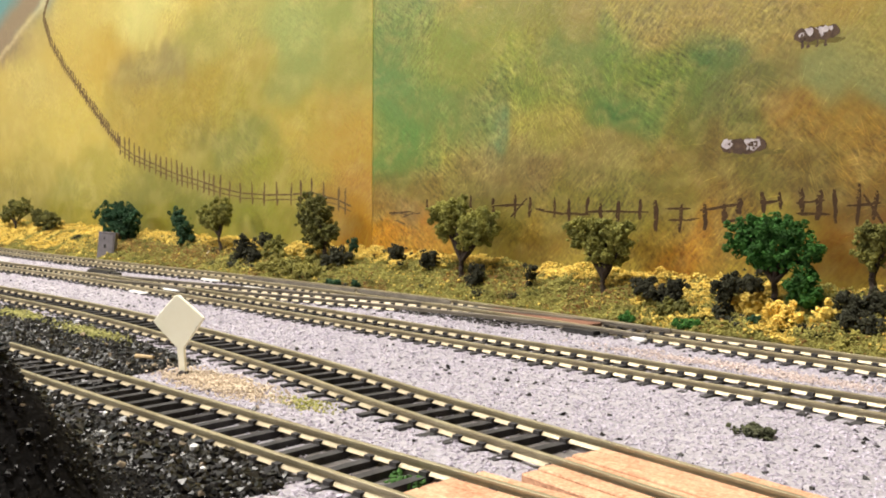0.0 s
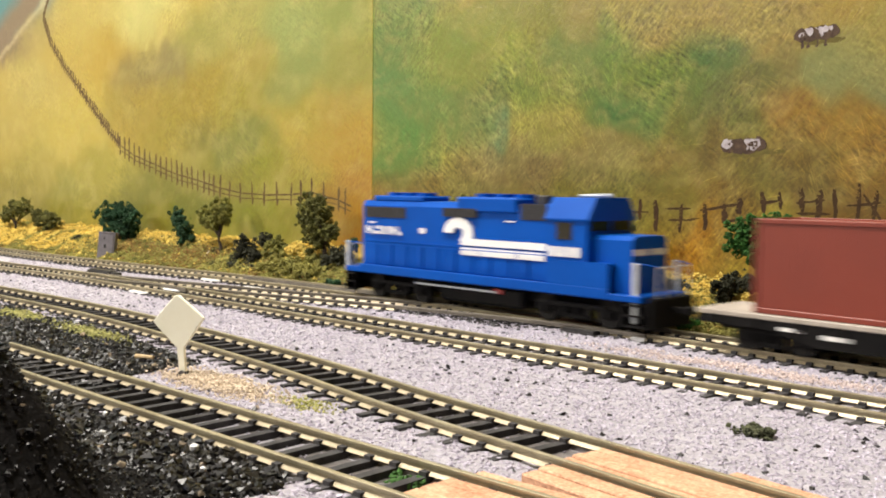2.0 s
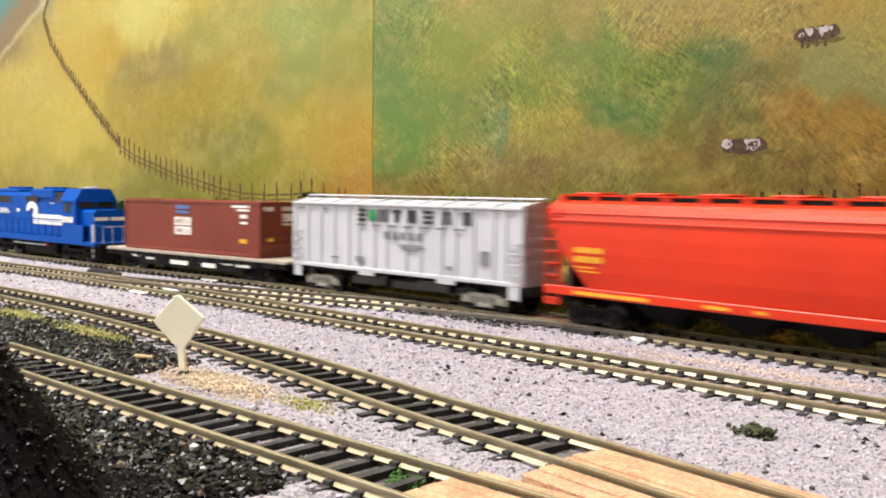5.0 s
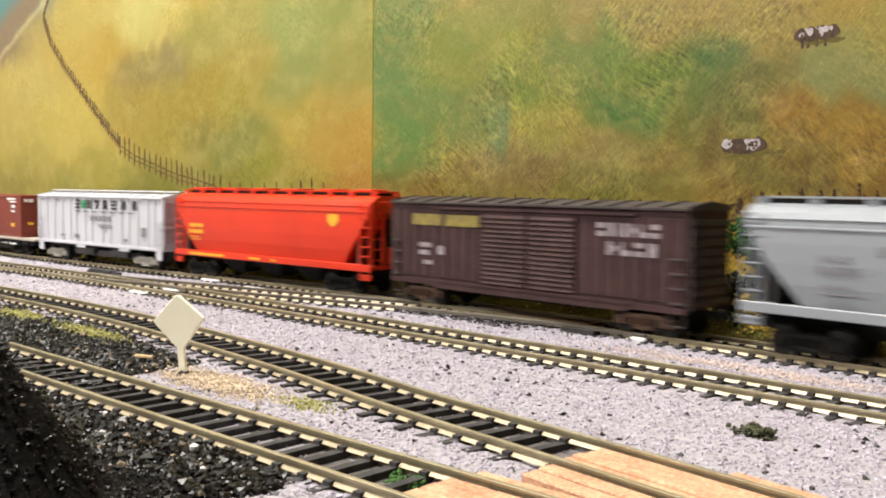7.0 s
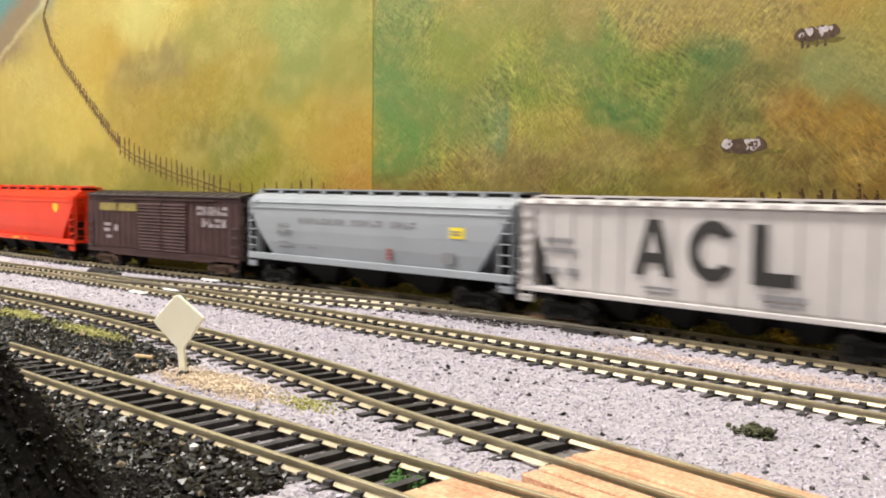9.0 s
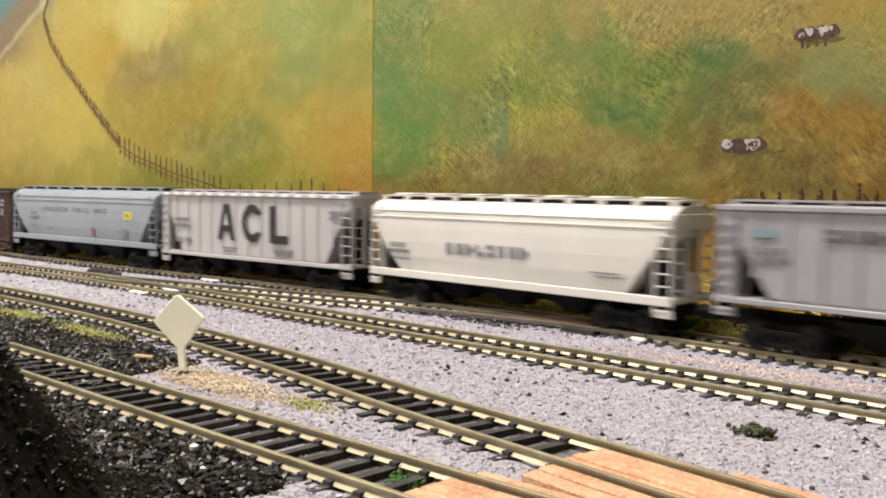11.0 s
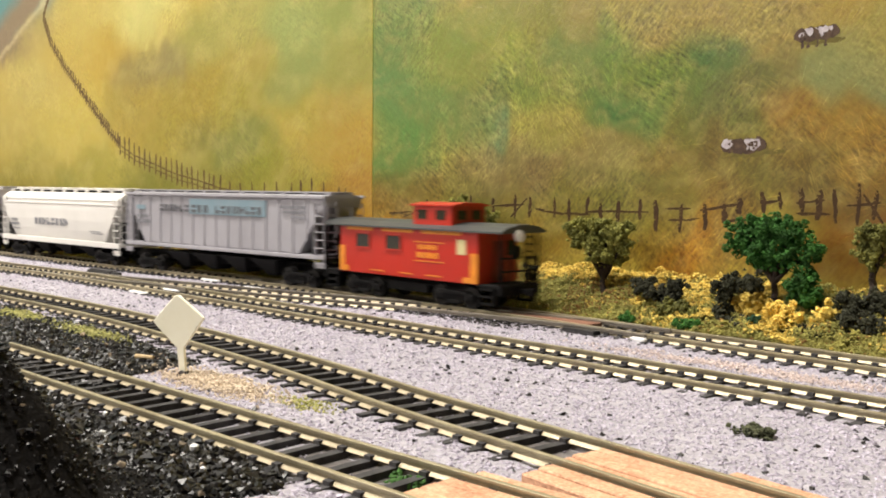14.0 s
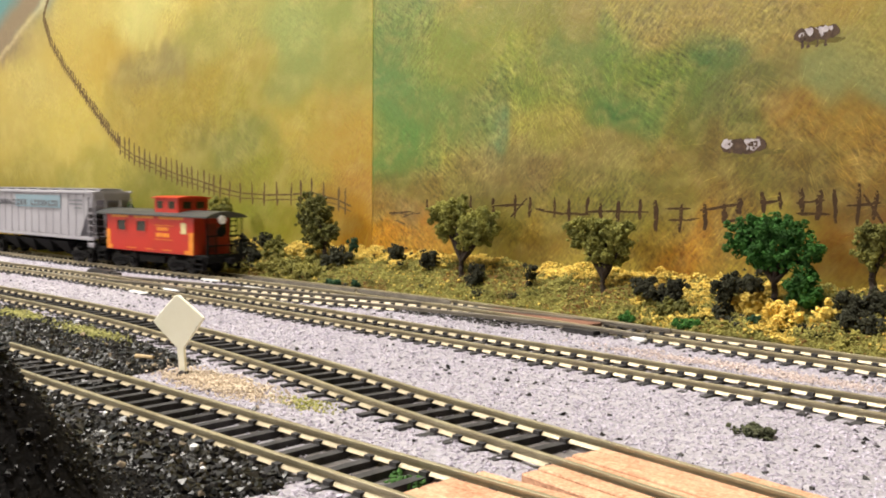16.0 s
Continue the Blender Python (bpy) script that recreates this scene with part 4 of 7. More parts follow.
backdrop_panel("LEFT", -2.9, SEAM, -1.06, SEAM, 0.0028, 0.0)
backdrop_panel("RIGHT", SEAM + 0.0010, 2.4, SEAM + 0.0010, -0.08, 0.0017, 0.0007)
FENCE_BROWN = mat("fence_brown_paint", (0.030, 0.016, 0.009), (0.075, 0.042, 0.018), 300, 0.5, fine=0.5, spec=0.15)
FAR_BROWN = mat("far_fence_brown_paint", (0.070, 0.044, 0.022), (0.17, 0.115, 0.045), 300, 0.5, fine=0.5, spec=0.15)
STROKE_RND = random.Random(9)


def stroke(panel, u0, z0, u1, z1, width, material, name="painted_stroke", bm=None):
    """One brush stroke, uneven in width, lying on the panel."""
    own = bm is None
    bm = B() if own else bm
    n, a, b = 6, [], []
    d = Vector((u1 - u0, z1 - z0)).normalized()
    for i in range(n + 1):
        t = i / n
        u, z = u0 + (u1 - u0) * t, z0 + (z1 - z0) * t
        u, z = u + STROKE_RND.uniform(-1, 1) * width * 0.16, z + STROKE_RND.uniform(-1, 1) * width * 0.16
        w = width * STROKE_RND.uniform(0.35, 0.65) * (0.5 if i in (0, n) else 1)
        y = wall_y(u) - (0.00003 if panel == "LEFT" else 0.00073) - STROKE_RND.uniform(0, 0.00002)
        a.append(bm.verts.new((u - d.y * w, y, z + d.x * w)))
        b.append(bm.verts.new((u + d.y * w, y, z - d.x * w)))
    for i in range(n):
        bm.faces.new((a[i], b[i], b[i + 1], a[i + 1]))
    if own:
        return part(name, bm, material, PANELS[panel])


def post(u, z0, z1):
    stroke("RIGHT", u + STROKE_RND.uniform(-0.0006, 0.0006), z0, u + STROKE_RND.uniform(-0.0008, 0.0008), z1, STROKE_RND.uniform(0.0016, 0.0027), FENCE_BROWN, "painted_fence_post")


FAR_FENCE = [(-0.8991, 0.2321), (-0.9123, 0.2145), (-0.8973, 0.1895), (-0.8729, 0.1683), (-0.8459, 0.1486), (-0.8158, 0.1264), (-0.7880, 0.1068), (-0.7643, 0.0914), (-0.7412, 0.0830), (-0.7065, 0.0748), (-0.6738, 0.0671), (-0.6429, 0.0624), (-0.6137, 0.0571), (-0.5869, 0.0537), (-0.5580, 0.0528), (-0.5271, 0.0532), (-0.5064, 0.0550), (-0.4787, 0.0506), (-0.4655, 0.0466)]
post(-0.3640, 0.0470, 0.0553)
post(-0.3475, 0.0419, 0.0540)
post(-0.3329, 0.0430, 0.0557)
post(-0.3223, 0.0442, 0.0544)
post(-0.3059, 0.0446, 0.0546)
post(-0.2970, 0.0429, 0.0542)
post(-0.2868, 0.0466, 0.0549)
post(-0.2784, 0.0441, 0.0528)
post(-0.2687, 0.0430, 0.0538)
post(-0.2562, 0.0448, 0.0548)
post(-0.2479, 0.0403, 0.0542)
post(-0.2353, 0.0398, 0.0526)
post(-0.2232, 0.0413, 0.0528)
post(-0.2140, 0.0449, 0.0535)
post(-0.2066, 0.0488, 0.0556)
post(-0.1959, 0.0495, 0.0581)
post(-0.1885, 0.0516, 0.0587)
post(-0.1789, 0.0495, 0.0607)
post(-0.1722, 0.0474, 0.0600)
post(-0.1654, 0.0465, 0.0601)
post(-0.1565, 0.0457, 0.0624)
post(-0.1500, 0.0481, 0.0602)
post(-0.3977, 0.0462, 0.0523)
stroke(RIGHT, -0.4302, 0.0434, -0.4107, 0.0449, 0.0011, FENCE_BROWN)
stroke(RIGHT, -0.3475, 0.0495, -0.3261, 0.0508, 0.0011, FENCE_BROWN)
stroke(RIGHT, -0.3356, 0.0438, -0.3243, 0.0543, 0.0011, FENCE_BROWN)
stroke(RIGHT, -0.3186, 0.0486, -0.3005, 0.0462, 0.0011, FENCE_BROWN)
stroke(RIGHT, -0.3005, 0.0468, -0.2850, 0.0466, 0.0011, FENCE_BROWN)
stroke(RIGHT, -0.2867, 0.0480, -0.2516, 0.0489, 0.0011, FENCE_BROWN)
stroke(RIGHT, -0.2427, 0.0504, -0.2297, 0.0507, 0.0011, FENCE_BROWN)
stroke(RIGHT, -0.2410, 0.0452, -0.2254, 0.0462, 0.0011, FENCE_BROWN)
stroke(RIGHT, -0.2255, 0.0500, -0.2067, 0.0532, 0.0011, FENCE_BROWN)
stroke(RIGHT, -0.2139, 0.0456, -0.2013, 0.0470, 0.0011, FENCE_BROWN)
stroke(RIGHT, -0.1964, 0.0538, -0.1878, 0.0552, 0.0011, FENCE_BROWN)
stroke(RIGHT, -0.1817, 0.0541, -0.1700, 0.0555, 0.0011, FENCE_BROWN)
stroke(RIGHT, -0.1815, 0.0499, -0.1675, 0.0498, 0.0011, FENCE_BROWN)
stroke(RIGHT, -0.1609, 0.0534, -0.1479, 0.0548, 0.0011, FENCE_BROWN)
stroke(RIGHT, -0.1545, 0.0580, -0.1459, 0.0460, 0.0011, FENCE_BROWN)
for (ua, za), (ub, zb) in zip(FAR_FENCE, FAR_FENCE[1:]):
    rope = za > 0.10
    gap, tall = (0.0036, 0.0100) if rope else (0.0072, 0.0185) if ua < -0.62 else (0.0128, 0.0165)
    steps = max(2, int(math.hypot(ub - ua, zb - za) / gap))
    stroke("LEFT", ua, za, ub, zb, 0.0020 if rope else 0.0011, FAR_BROWN, "painted_fence_rail")
    if not rope:
        stroke("LEFT", ua, za - tall * 0.22, ub, zb - tall * 0.18, 0.0008, FAR_BROWN, "painted_fence_rail")
    for i in range(steps):
        tt = i / steps
        pu, pz = ua + (ub - ua) * tt + STROKE_RND.uniform(-0.0008, 0.0008), za + (zb - za) * tt
        hi = tall * STROKE_RND.uniform(0.42, 0.62)
        stroke("LEFT", pu, pz - tall * 0.45, pu + (0.0024 if rope else STROKE_RND.uniform(-0.0010, 0.0008)), pz + hi, STROKE_RND.uniform(0.0018, 0.0030), FAR_BROWN, "painted_fence_post")
COW_WHITE = mat("cow_white_paint", (0.52, 0.48, 0.50), (0.26, 0.22, 0.24), 420, 0.45, fine=0.5, spec=0.15)
COW_DARK = mat("cow_dark_paint", (0.045, 0.030, 0.024), (0.11, 0.07, 0.045), 420, 0.45, fine=0.5, spec=0.15)
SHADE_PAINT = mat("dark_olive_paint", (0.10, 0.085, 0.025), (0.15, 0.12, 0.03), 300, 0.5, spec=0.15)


def blot(u, z, ru, rz, lift, material, name):
    """One uneven blot of paint."""
    bm = B()
    bm.faces.new([bm.verts.new((u + ru * math.cos(a) * STROKE_RND.uniform(0.75, 1.15), wall_y(u) - 0.00078 - lift, z + rz * math.sin(a) * STROKE_RND.uniform(0.75, 1.15))) for a in [i * math.pi / 6 for i in range(12)]])
    part(name, bm, material, PANELS["RIGHT"])


def cattle_mark(u, z, w, flip):
    """A small painted cow: an uneven dark body, chalky patches, stub legs and a flat dark stroke under it."""
    stroke("RIGHT", u - w * 0.30, z - w * 0.17, u + w * (0.85 if flip else 0.60), z - w * (0.08 if flip else 0.14), w * 0.10, SHADE_PAINT, "painted_ground_stroke")
    for du, dz, ru, rz in ((-0.34, 0.02, 0.15, 0.15), (-0.12, 0.02, 0.20, 0.17), (0.12, 0.03, 0.22, 0.17), (0.34, 0.05, 0.15, 0.16)):
        blot(u + du * w, z + dz * w, ru * w, rz * w, 0.00002, COW_DARK, "painted_cow_body")
    if not flip:
        for du in (-0.30, -0.18, 0.02, 0.20):
            stroke("RIGHT", u + du * w, z - w * 0.08, u + du * w, z - w * 0.26, w * 0.07, COW_DARK, "painted_cow_leg")
    patches = ((-0.36, 0.06, 0.10, 0.09), (-0.30, 0.10, 0.06, 0.05), (0.06, 0.06, 0.07, 0.10), (0.16, 0.08, 0.08, 0.09), (0.28, 0.07, 0.08, 0.08), (0.22, 0.0, 0.07, 0.06)) if flip else ((-0.24, 0.08, 0.10, 0.07), (-0.13, 0.06, 0.06, 0.08), (-0.02, 0.09, 0.05, 0.06), (0.10, 0.07, 0.07, 0.09), (0.19, 0.10, 0.06, 0.06), (0.30, 0.10, 0.05, 0.05), (-0.32, 0.02, 0.05, 0.05))
    for k, (du, dz, ru, rz) in enumerate(patches):
        blot(u + du * w, z + dz * w, ru * w * 1.25, rz * w * 1.2, 0.00004 + 0.00001 * k, COW_WHITE, "painted_cow_patch")
    for k in range(14):
        blot(u + STROKE_RND.uniform(-0.36, 0.36) * w, z + STROKE_RND.uniform(-0.08, 0.12) * w, 0.03 * w, 0.025 * w, 0.00013 + 0.00001 * k, COW_DARK, "painted_cow_fleck")


for du, dz, turn in ((0.0, 0.0, 12), (0.006, 0.0015, -8), (0.010, -0.001, 20), (0.016, 0.001, 5), (0.003, -0.003, -14)):
    stroke("RIGHT", -0.428 + du, 0.0425 + dz, -0.419 + du, 0.0425 + dz + 0.009 * math.sin(radians(turn)), 0.0009, FAR_BROWN, "painted_twig")
cattle_mark(-0.1755, 0.1222, 0.0190, False)
cattle_mark(-0.2056, 0.0777, 0.0215, True)
# loose dry brush strokes over the hillside
def dry_strokes(panel, count, u0, u1, z0, z1, angle, length, width, gain, seed):
    r = random.Random(seed)
    bm = B()
    for _ in range(count):
        u, z = r.uniform(u0, u1), r.uniform(z0, z1)
        a = radians(angle + r.uniform(-22, 22))
        ln = length * r.uniform(0.4, 1.3)
        stroke(panel, u, z, u + ln * math.cos(a), z + ln * math.sin(a), width * r.uniform(0.5, 1.3), None, bm=bm)
    ob = part("dry_brush_strokes", bm, PAINT[panel], PANELS[panel])
    co = np.array([v.co[:] for v in ob.data.vertices])
    k = np.repeat(np.array([r.uniform(1 - gain * 0.28, 1 + gain) for _ in range(count)]), 14)[:len(co)]
    paint_attribute(ob.data, painted(panel, co[:, 0], co[:, 2]) * k[:, None])
    ob["kind"] = "stuff"


dry_strokes("RIGHT", 900, -0.40, -0.12, 0.055, 0.165, 62, 0.007, 0.00032, 0.42, 3)
dry_strokes("RIGHT", 900, -0.42, -0.12, 0.030, 0.085, 20, 0.006, 0.00032, 0.48, 4)
dry_strokes("RIGHT", 320, -0.335, -0.27, 0.075, 0.115, 118, 0.011, 0.00034, 0.55, 5)
dry_strokes("RIGHT", 320, -0.25, -0.19, 0.100, 0.150, 140, 0.010, 0.00034, 0.42, 8)
dry_strokes("RIGHT", 260, -0.18, -0.13, 0.055, 0.085, 125, 0.009, 0.00034, 0.55, 9)



# ---- small trackside things ----
def diamond_sign():
    ob = thing("diamond_sign", "blank cream diamond sign on a short post beside the siding", "track sign", at=pose(-0.2608, 0.1424, 0.0014, 0, -5, 22))
    cream = mat("cream_card", (0.95, 0.92, 0.76), (0.91, 0.87, 0.69), 120, 0.5)
    w, z0, z1 = 0.0096, 0.0088, 0.0248
    m = (z0 + z1) / 2 + 0.0003
    plate = prism(B(), [(-0.0014, z0), (0.0014, z0), (w, m + 0.0004), (w - 0.0003, m + 0.0009), (0.0009, z1), (-0.0005, z1), (-w, m + 0.0002), (-w + 0.0002, m - 0.0006)], -0.0005, 0.0005)
    bmesh.ops.bevel(plate, geom=plate.edges[:], offset=0.0002, segments=1, affect="EDGES")
    part("sign_plate", plate, cream, ob, "blank cream diamond plate")
    part("post", prism(B(), [(-0.0011, 0.0012), (0.0011, 0.0012), (0.0013, 0.0092), (-0.0013, 0.0092)], -0.0005, 0.0005), cream, ob)
    base = B()
    bmesh.ops.create_icosphere(base, subdivisions=2, radius=0.0019, matrix=Matrix.Translation((0, 0, 0.0006)) @ Matrix.Diagonal((1, 1, 0.75, 1)))
    for vv in base.verts:
        vv.co += Vector(vv.co).normalized() * random.Random(int(vv.co.x * 1e6)).uniform(-0.0004, 0.0004)
    part("base", base, mat("dark_glue", (0.02, 0.014, 0.018), None, 200, 0.25), ob, "dark glossy blob of glue")


def relay_hut():
    ob = thing("trackside_cabinet", "grey weathered trackside cabinet leaning by the main track", "cabinet", at=pose(-0.6930, 0.3150, 0.0010, -4, 4, 40))
    grey = mat("weathered_grey_wood", (0.17, 0.155, 0.175), (0.11, 0.10, 0.11), 120, 0.8)
    part("body", mm0(B(), (-6.6, 6.6, -2.6, 2.6, 0, 21.5), 0.3), grey, ob)
    part("door", mm0(B(), (-5.4, 5.4, -3.0, -2.5, 1.2, 20.0), 0.2), grey, ob)
    part("roof", mm0(B(), (-6.9, 6.9, -3.0, 3.0, 21.3, 22.0), 0.3), grey, ob)
    for a in ((-1.6, 0.2, -3.3, -2.9, 10.0, 12.6), (-2.2, -1.0, -3.3, -2.9, 16.6, 18.0)):
        part("vent", mm0(B(), a, 0.1), BLACK0, ob, "small dark vent")


def mm0(bm, b, bevel):
    return box(bm, *[v * 0.001 for v in b], bevel=bevel * 0.001)


BLACK0 = mat("black_metal", (0.014, 0.013, 0.013), (0.03, 0.028, 0.028), 200, 0.4)


def switch_machine(u, n, turn, long):
    ob = thing("switch_machine", "flat black switch machine beside the turnout", "switch machine", "switch machines", at=pose(u, n, 0.0016, 0, 0, turn))
    part("housing", mm0(B(), (-long / 2, long / 2, -3.2, 3.2, 0, 2.6), 0.5), BLACK0, ob)
    part("cover", mm0(B(), (-long / 2 + 2, long / 2 - 6, -2.4, 2.4, 2.5, 3.3), 0.3), BLACK0, ob)
    part("lever", mm0(B(), (long / 2 - 5, long / 2 - 3, -4.2, 1, 2.4, 3.2), 0.2), BLACK0, ob)
    part("screw", mm0(B(), (-long / 2 + 0.6, -long / 2 + 1.8, -0.6, 0.6, 2.5, 2.9), 0.1), RAIL_FOOT, ob)


diamond_sign()
relay_hut()
switch_machine(-0.584, 0.2640, 3, 34)
switch_machine(-0.440, 0.3362, 1, 30)
bm = B()
limb(bm, (-0.5865, 0.3345, 0.0075), (-0.5790, 0.3365, 0.0140), 0.0006, 0.0004, random.Random(3))
tagged(obj("stick", bm, mat("pale_stick", (0.60, 0.52, 0.40), None, 200, 0.8)), "pale broken stick lying on the bank", "stick")
bm = B()
limb(bm, (-0.2945, 0.1435, 0.0028), (-0.2875, 0.1462, 0.0030), 0.0008, 0.0006, random.Random(5))
tagged(obj("wood_chip", bm, mat("tan_chip", (0.55, 0.40, 0.22), None, 200, 0.8)), "tan wood chip lying on the coal", "wood chip")
STONE = mat("white_pebble_stone", (0.75, 0.74, 0.74), (0.6, 0.6, 0.62), 200, 0.35)
for u, n, s in ((-0.1800, 0.1005, 0.0011), (-0.2070, 0.0925, 0.0009), (-0.2240, 0.1010, 0.0007), (-0.1630, 0.0930, 0.0008)):
    bm = B()
    bmesh.ops.create_icosphere(bm, subdivisions=1, radius=s)
    for vv in bm.verts:
        vv.co *= STROKE_RND.uniform(0.8, 1.2)
    ob = tagged(obj("pebble", bm, STONE), "small white pebble lying on the coal", "pebble", "white pebbles on the coal")
    ob.location = (u, n, float(height(np.array([u]), np.array([n]))[0]) + 0.0016)

# ---- turnout details ----
GUARD = [(-0.0005, 0.0020), (0.0005, 0.0020), (0.0005, 0.0040), (-0.0005, 0.0040)]
sweep("guard_rail", MAIN, -0.0066, -0.36, -0.30, GUARD, RAIL_GREY, cross)
sweep("guard_rail", MAIN, 0.0066, -0.40, -0.33, GUARD, RAIL_GREY, cross)
sweep("guard_rail", SECOND, 0.0066, -0.52, -0.46, GUARD, RAIL_GREY, cross)
sweep("guard_rail", CROSS, -0.0066, -0.44, -0.38, GUARD, RAIL_GREY, cross)
sweep("closure_rail", MAIN, 0.0052, -0.50, -0.40, GUARD, RAIL_GREY, cross)
INFILL = mat("red_brown_infill", (0.26, 0.12, 0.075), (0.17, 0.08, 0.05), 120, 0.75, fine=0.4)
for a, b in ((-0.0058, -0.0022), (-0.0018, 0.0018), (0.0022, 0.0058)):
    sweep("infill_board", MAIN, 0, -0.300, -0.238, [(a, 0.0014), (b, 0.0014), (b, 0.0034), (a, 0.0034)], INFILL, cross, label="red-brown board between the rails")
sweep("tie_bar", MAIN, -0.0125, -0.242, -0.226, [(-0.0022, 0.0010), (0.0022, 0.0010), (0.0022, 0.0030), (-0.0022, 0.0030)], BLACK0, cross)
bm = B()
box(bm, -0.0035, 0.0035, -0.0012, 0.0012, 0.0008, 0.0030, 0.0005, pose(-0.2065, 0.3035, 0, 0, 0, -3))
part("plaster_spot", bm, STONE, cross, "white spot of plaster at a rail joint")
for x, y, long in ((-0.4758, 0.2338, 0.0080), (-0.4746, 0.2529, 0.0075), (-0.5231, 0.2733, 0.0090), (-0.5091, 0.2963, 0.0085), (-0.4541, 0.2920, 0.0090)):
    bm = B()
    box(bm, -long, long, -0.0016, 0.0016, 0.0008, 0.0026, 0.0006, pose(x, y, 0, 0, 0, 4))
    part("plaster_spot", bm, STONE, cross, "white spot of plaster beside the rails")

# ---- plank crossing ----
crossing = thing("plank_crossing", "orange-tan wooden plank crossing laid between the rails", "level crossing", kind="structure")
PLANK = mat("orange_tan_plank", (0.70, 0.41, 0.26), (0.36, 0.17, 0.09), 150, 0.8, fine=0.55, random_value=0.12, bump=0.6, bump_scale=700)
def plank(n, a, b, u0, u1, top=0.0034):
    cuts = [u0]
    while cuts[-1] < u1:
        cuts.append(min(u1, cuts[-1] + STROKE_RND.uniform(0.05, 0.08)))
    for p0, p1 in zip(cuts, cuts[1:]):
        z = top + STROKE_RND.uniform(-0.0003, 0.0001)
        sweep("plank", n, 0, p0, p1 - 0.0004, [(a, 0.0004), (b, 0.0004), (b, z - 0.0003), (b - 0.0003, z), (a + 0.0003, z), (a, z - 0.0003)], PLANK, crossing, 0.012)


for a, b in ((-0.0070, -0.0036), (-0.0033, -0.0001), (0.0002, 0.0034), (0.0037, 0.0070)):
    plank(YARD, a, b, -0.1225, 0.06)
for a, b in ((-0.0152, -0.0108), (-0.0198, -0.0155)):
    plank(YARD, a, b, -0.1205, 0.02)
plank(YARD, 0.0108, 0.0142, -0.094, 0.06, 0.0036)
for a, b in ((-0.0070, -0.0024), (-0.0021, 0.0024), (0.0027, 0.0070)):
    plank(SIDING, a, b, -0.1290, 0.03)
plank(SIDING, 0.0108, 0.0146, -0.1275, 0.0)

# ---- unseen room shell, added round the layout to bounce the lamps' light ----
ROOM = mat("plain_room_wall", (0.30, 0.27, 0.23), (0.25, 0.23, 0.20), 3, 0.8)
CEIL = mat("white_ceiling", (0.55, 0.53, 0.50), (0.50, 0.48, 0.45), 4, 0.85)
FLOOR = mat("grey_room_floor", (0.22, 0.20, 0.18), (0.16, 0.15, 0.14), 5, 0.6)
for name, b, m, label in (("floor", (-3.3, 2.9, -3.0, 0.75, -1.15, -1.10), FLOOR, "unseen grey floor added to close the room"), ("ceiling", (-3.3, 2.9, -3.0, 0.75, 1.42, 1.47), CEIL, "unseen white ceiling added to close the room"), ("wall_north", (-3.3, 2.9, 0.60, 0.65, -1.10, 1.42), ROOM, "unseen plain wall added behind the backdrop"), ("wall_south", (-3.3, 2.9, -3.0, -2.95, -1.10, 1.42), ROOM, "unseen plain wall added to close the room"), ("wall_west", (-3.3, -3.25, -2.95, 0.60, -1.10, 1.42), ROOM, "unseen plain wall added to close the room"), ("wall_east", (2.85, 2.9, -2.95, 0.60, -1.10, 1.42), ROOM, "unseen plain wall added to close the room")):
    bm = B()
    box(bm, *b)
    tagged(obj(name, bm, m), label, name.split("_")[0], kind="structure")
GLOW = bpy.data.materials.new("lamp_diffuser")
GLOW.use_nodes = True
GLOW.node_tree.nodes["Principled BSDF"].inputs["Emission Color"].default_value = (1.0, 0.92, 0.8, 1)
GLOW.node_tree.nodes["Principled BSDF"].inputs["Emission Strength"].default_value = 6
for x, y in LAMPS:
    ob = thing("ceiling_light", "long white ceiling light with a glowing diffuser", "ceiling light", "ceiling lights", at=pose(x, y, 1.42))
    part("housing", box(B(), -0.64, 0.64, -0.18, 0.18, -0.05, 0.0, 0.004), CEIL, ob)
    part("diffuser", box(B(), -0.60, 0.60, -0.14, 0.14, -0.056, -0.0505), GLOW, ob, "glowing diffuser")
for x in (-2.8, -1.1, 0.6, 2.3):
    for y in (-0.2, 0.41):
        bm = B()
        box(bm, x - 0.03, x + 0.03, y - 0.03, y + 0.03, -1.10, -0.045)
        tagged(obj("table_leg", bm, bpy.data.materials["plywood_board"]), "plain wooden leg under the layout board", "table leg", "layout table legs")

# ---- the train ----
LOCO_BLUE = mat("locomotive_blue", (0.001, 0.072, 0.39), (0.001, 0.058, 0.32), 40, 0.42, fine=0.1, spec=0.12)
BLACK = mat("black_plastic", (0.005, 0.005, 0.0055), (0.010, 0.009, 0.009), 120, 0.7, spec=0.10)
DARK_GREY = mat("dark_grey_plastic", (0.035, 0.033, 0.034), (0.02, 0.018, 0.018), 120, 0.5)
WHEEL = mat("dull_wheel_steel", (0.020, 0.019, 0.018), (0.010, 0.009, 0.009), 200, 0.5, 0.2, spec=0.2)
WHITE = mat("white_print", (0.82, 0.81, 0.80), (0.74, 0.73, 0.72), 200, 0.5)
RAILING = mat("pale_grey_railing", (0.55, 0.58, 0.60), (0.45, 0.47, 0.50), 200, 0.45)
GLASS = mat("dark_cab_glass", (0.016, 0.015, 0.011), (0.04, 0.034, 0.018), 90, 0.12, spec=0.3)
GRILLE = mat("black_grille", (0.013, 0.013, 0.015), (0.03, 0.03, 0.034), 300, 0.5)
OXIDE = mat("container_oxide_red", (0.205, 0.036, 0.021), (0.17, 0.029, 0.017), 30, 0.42, fine=0.1)
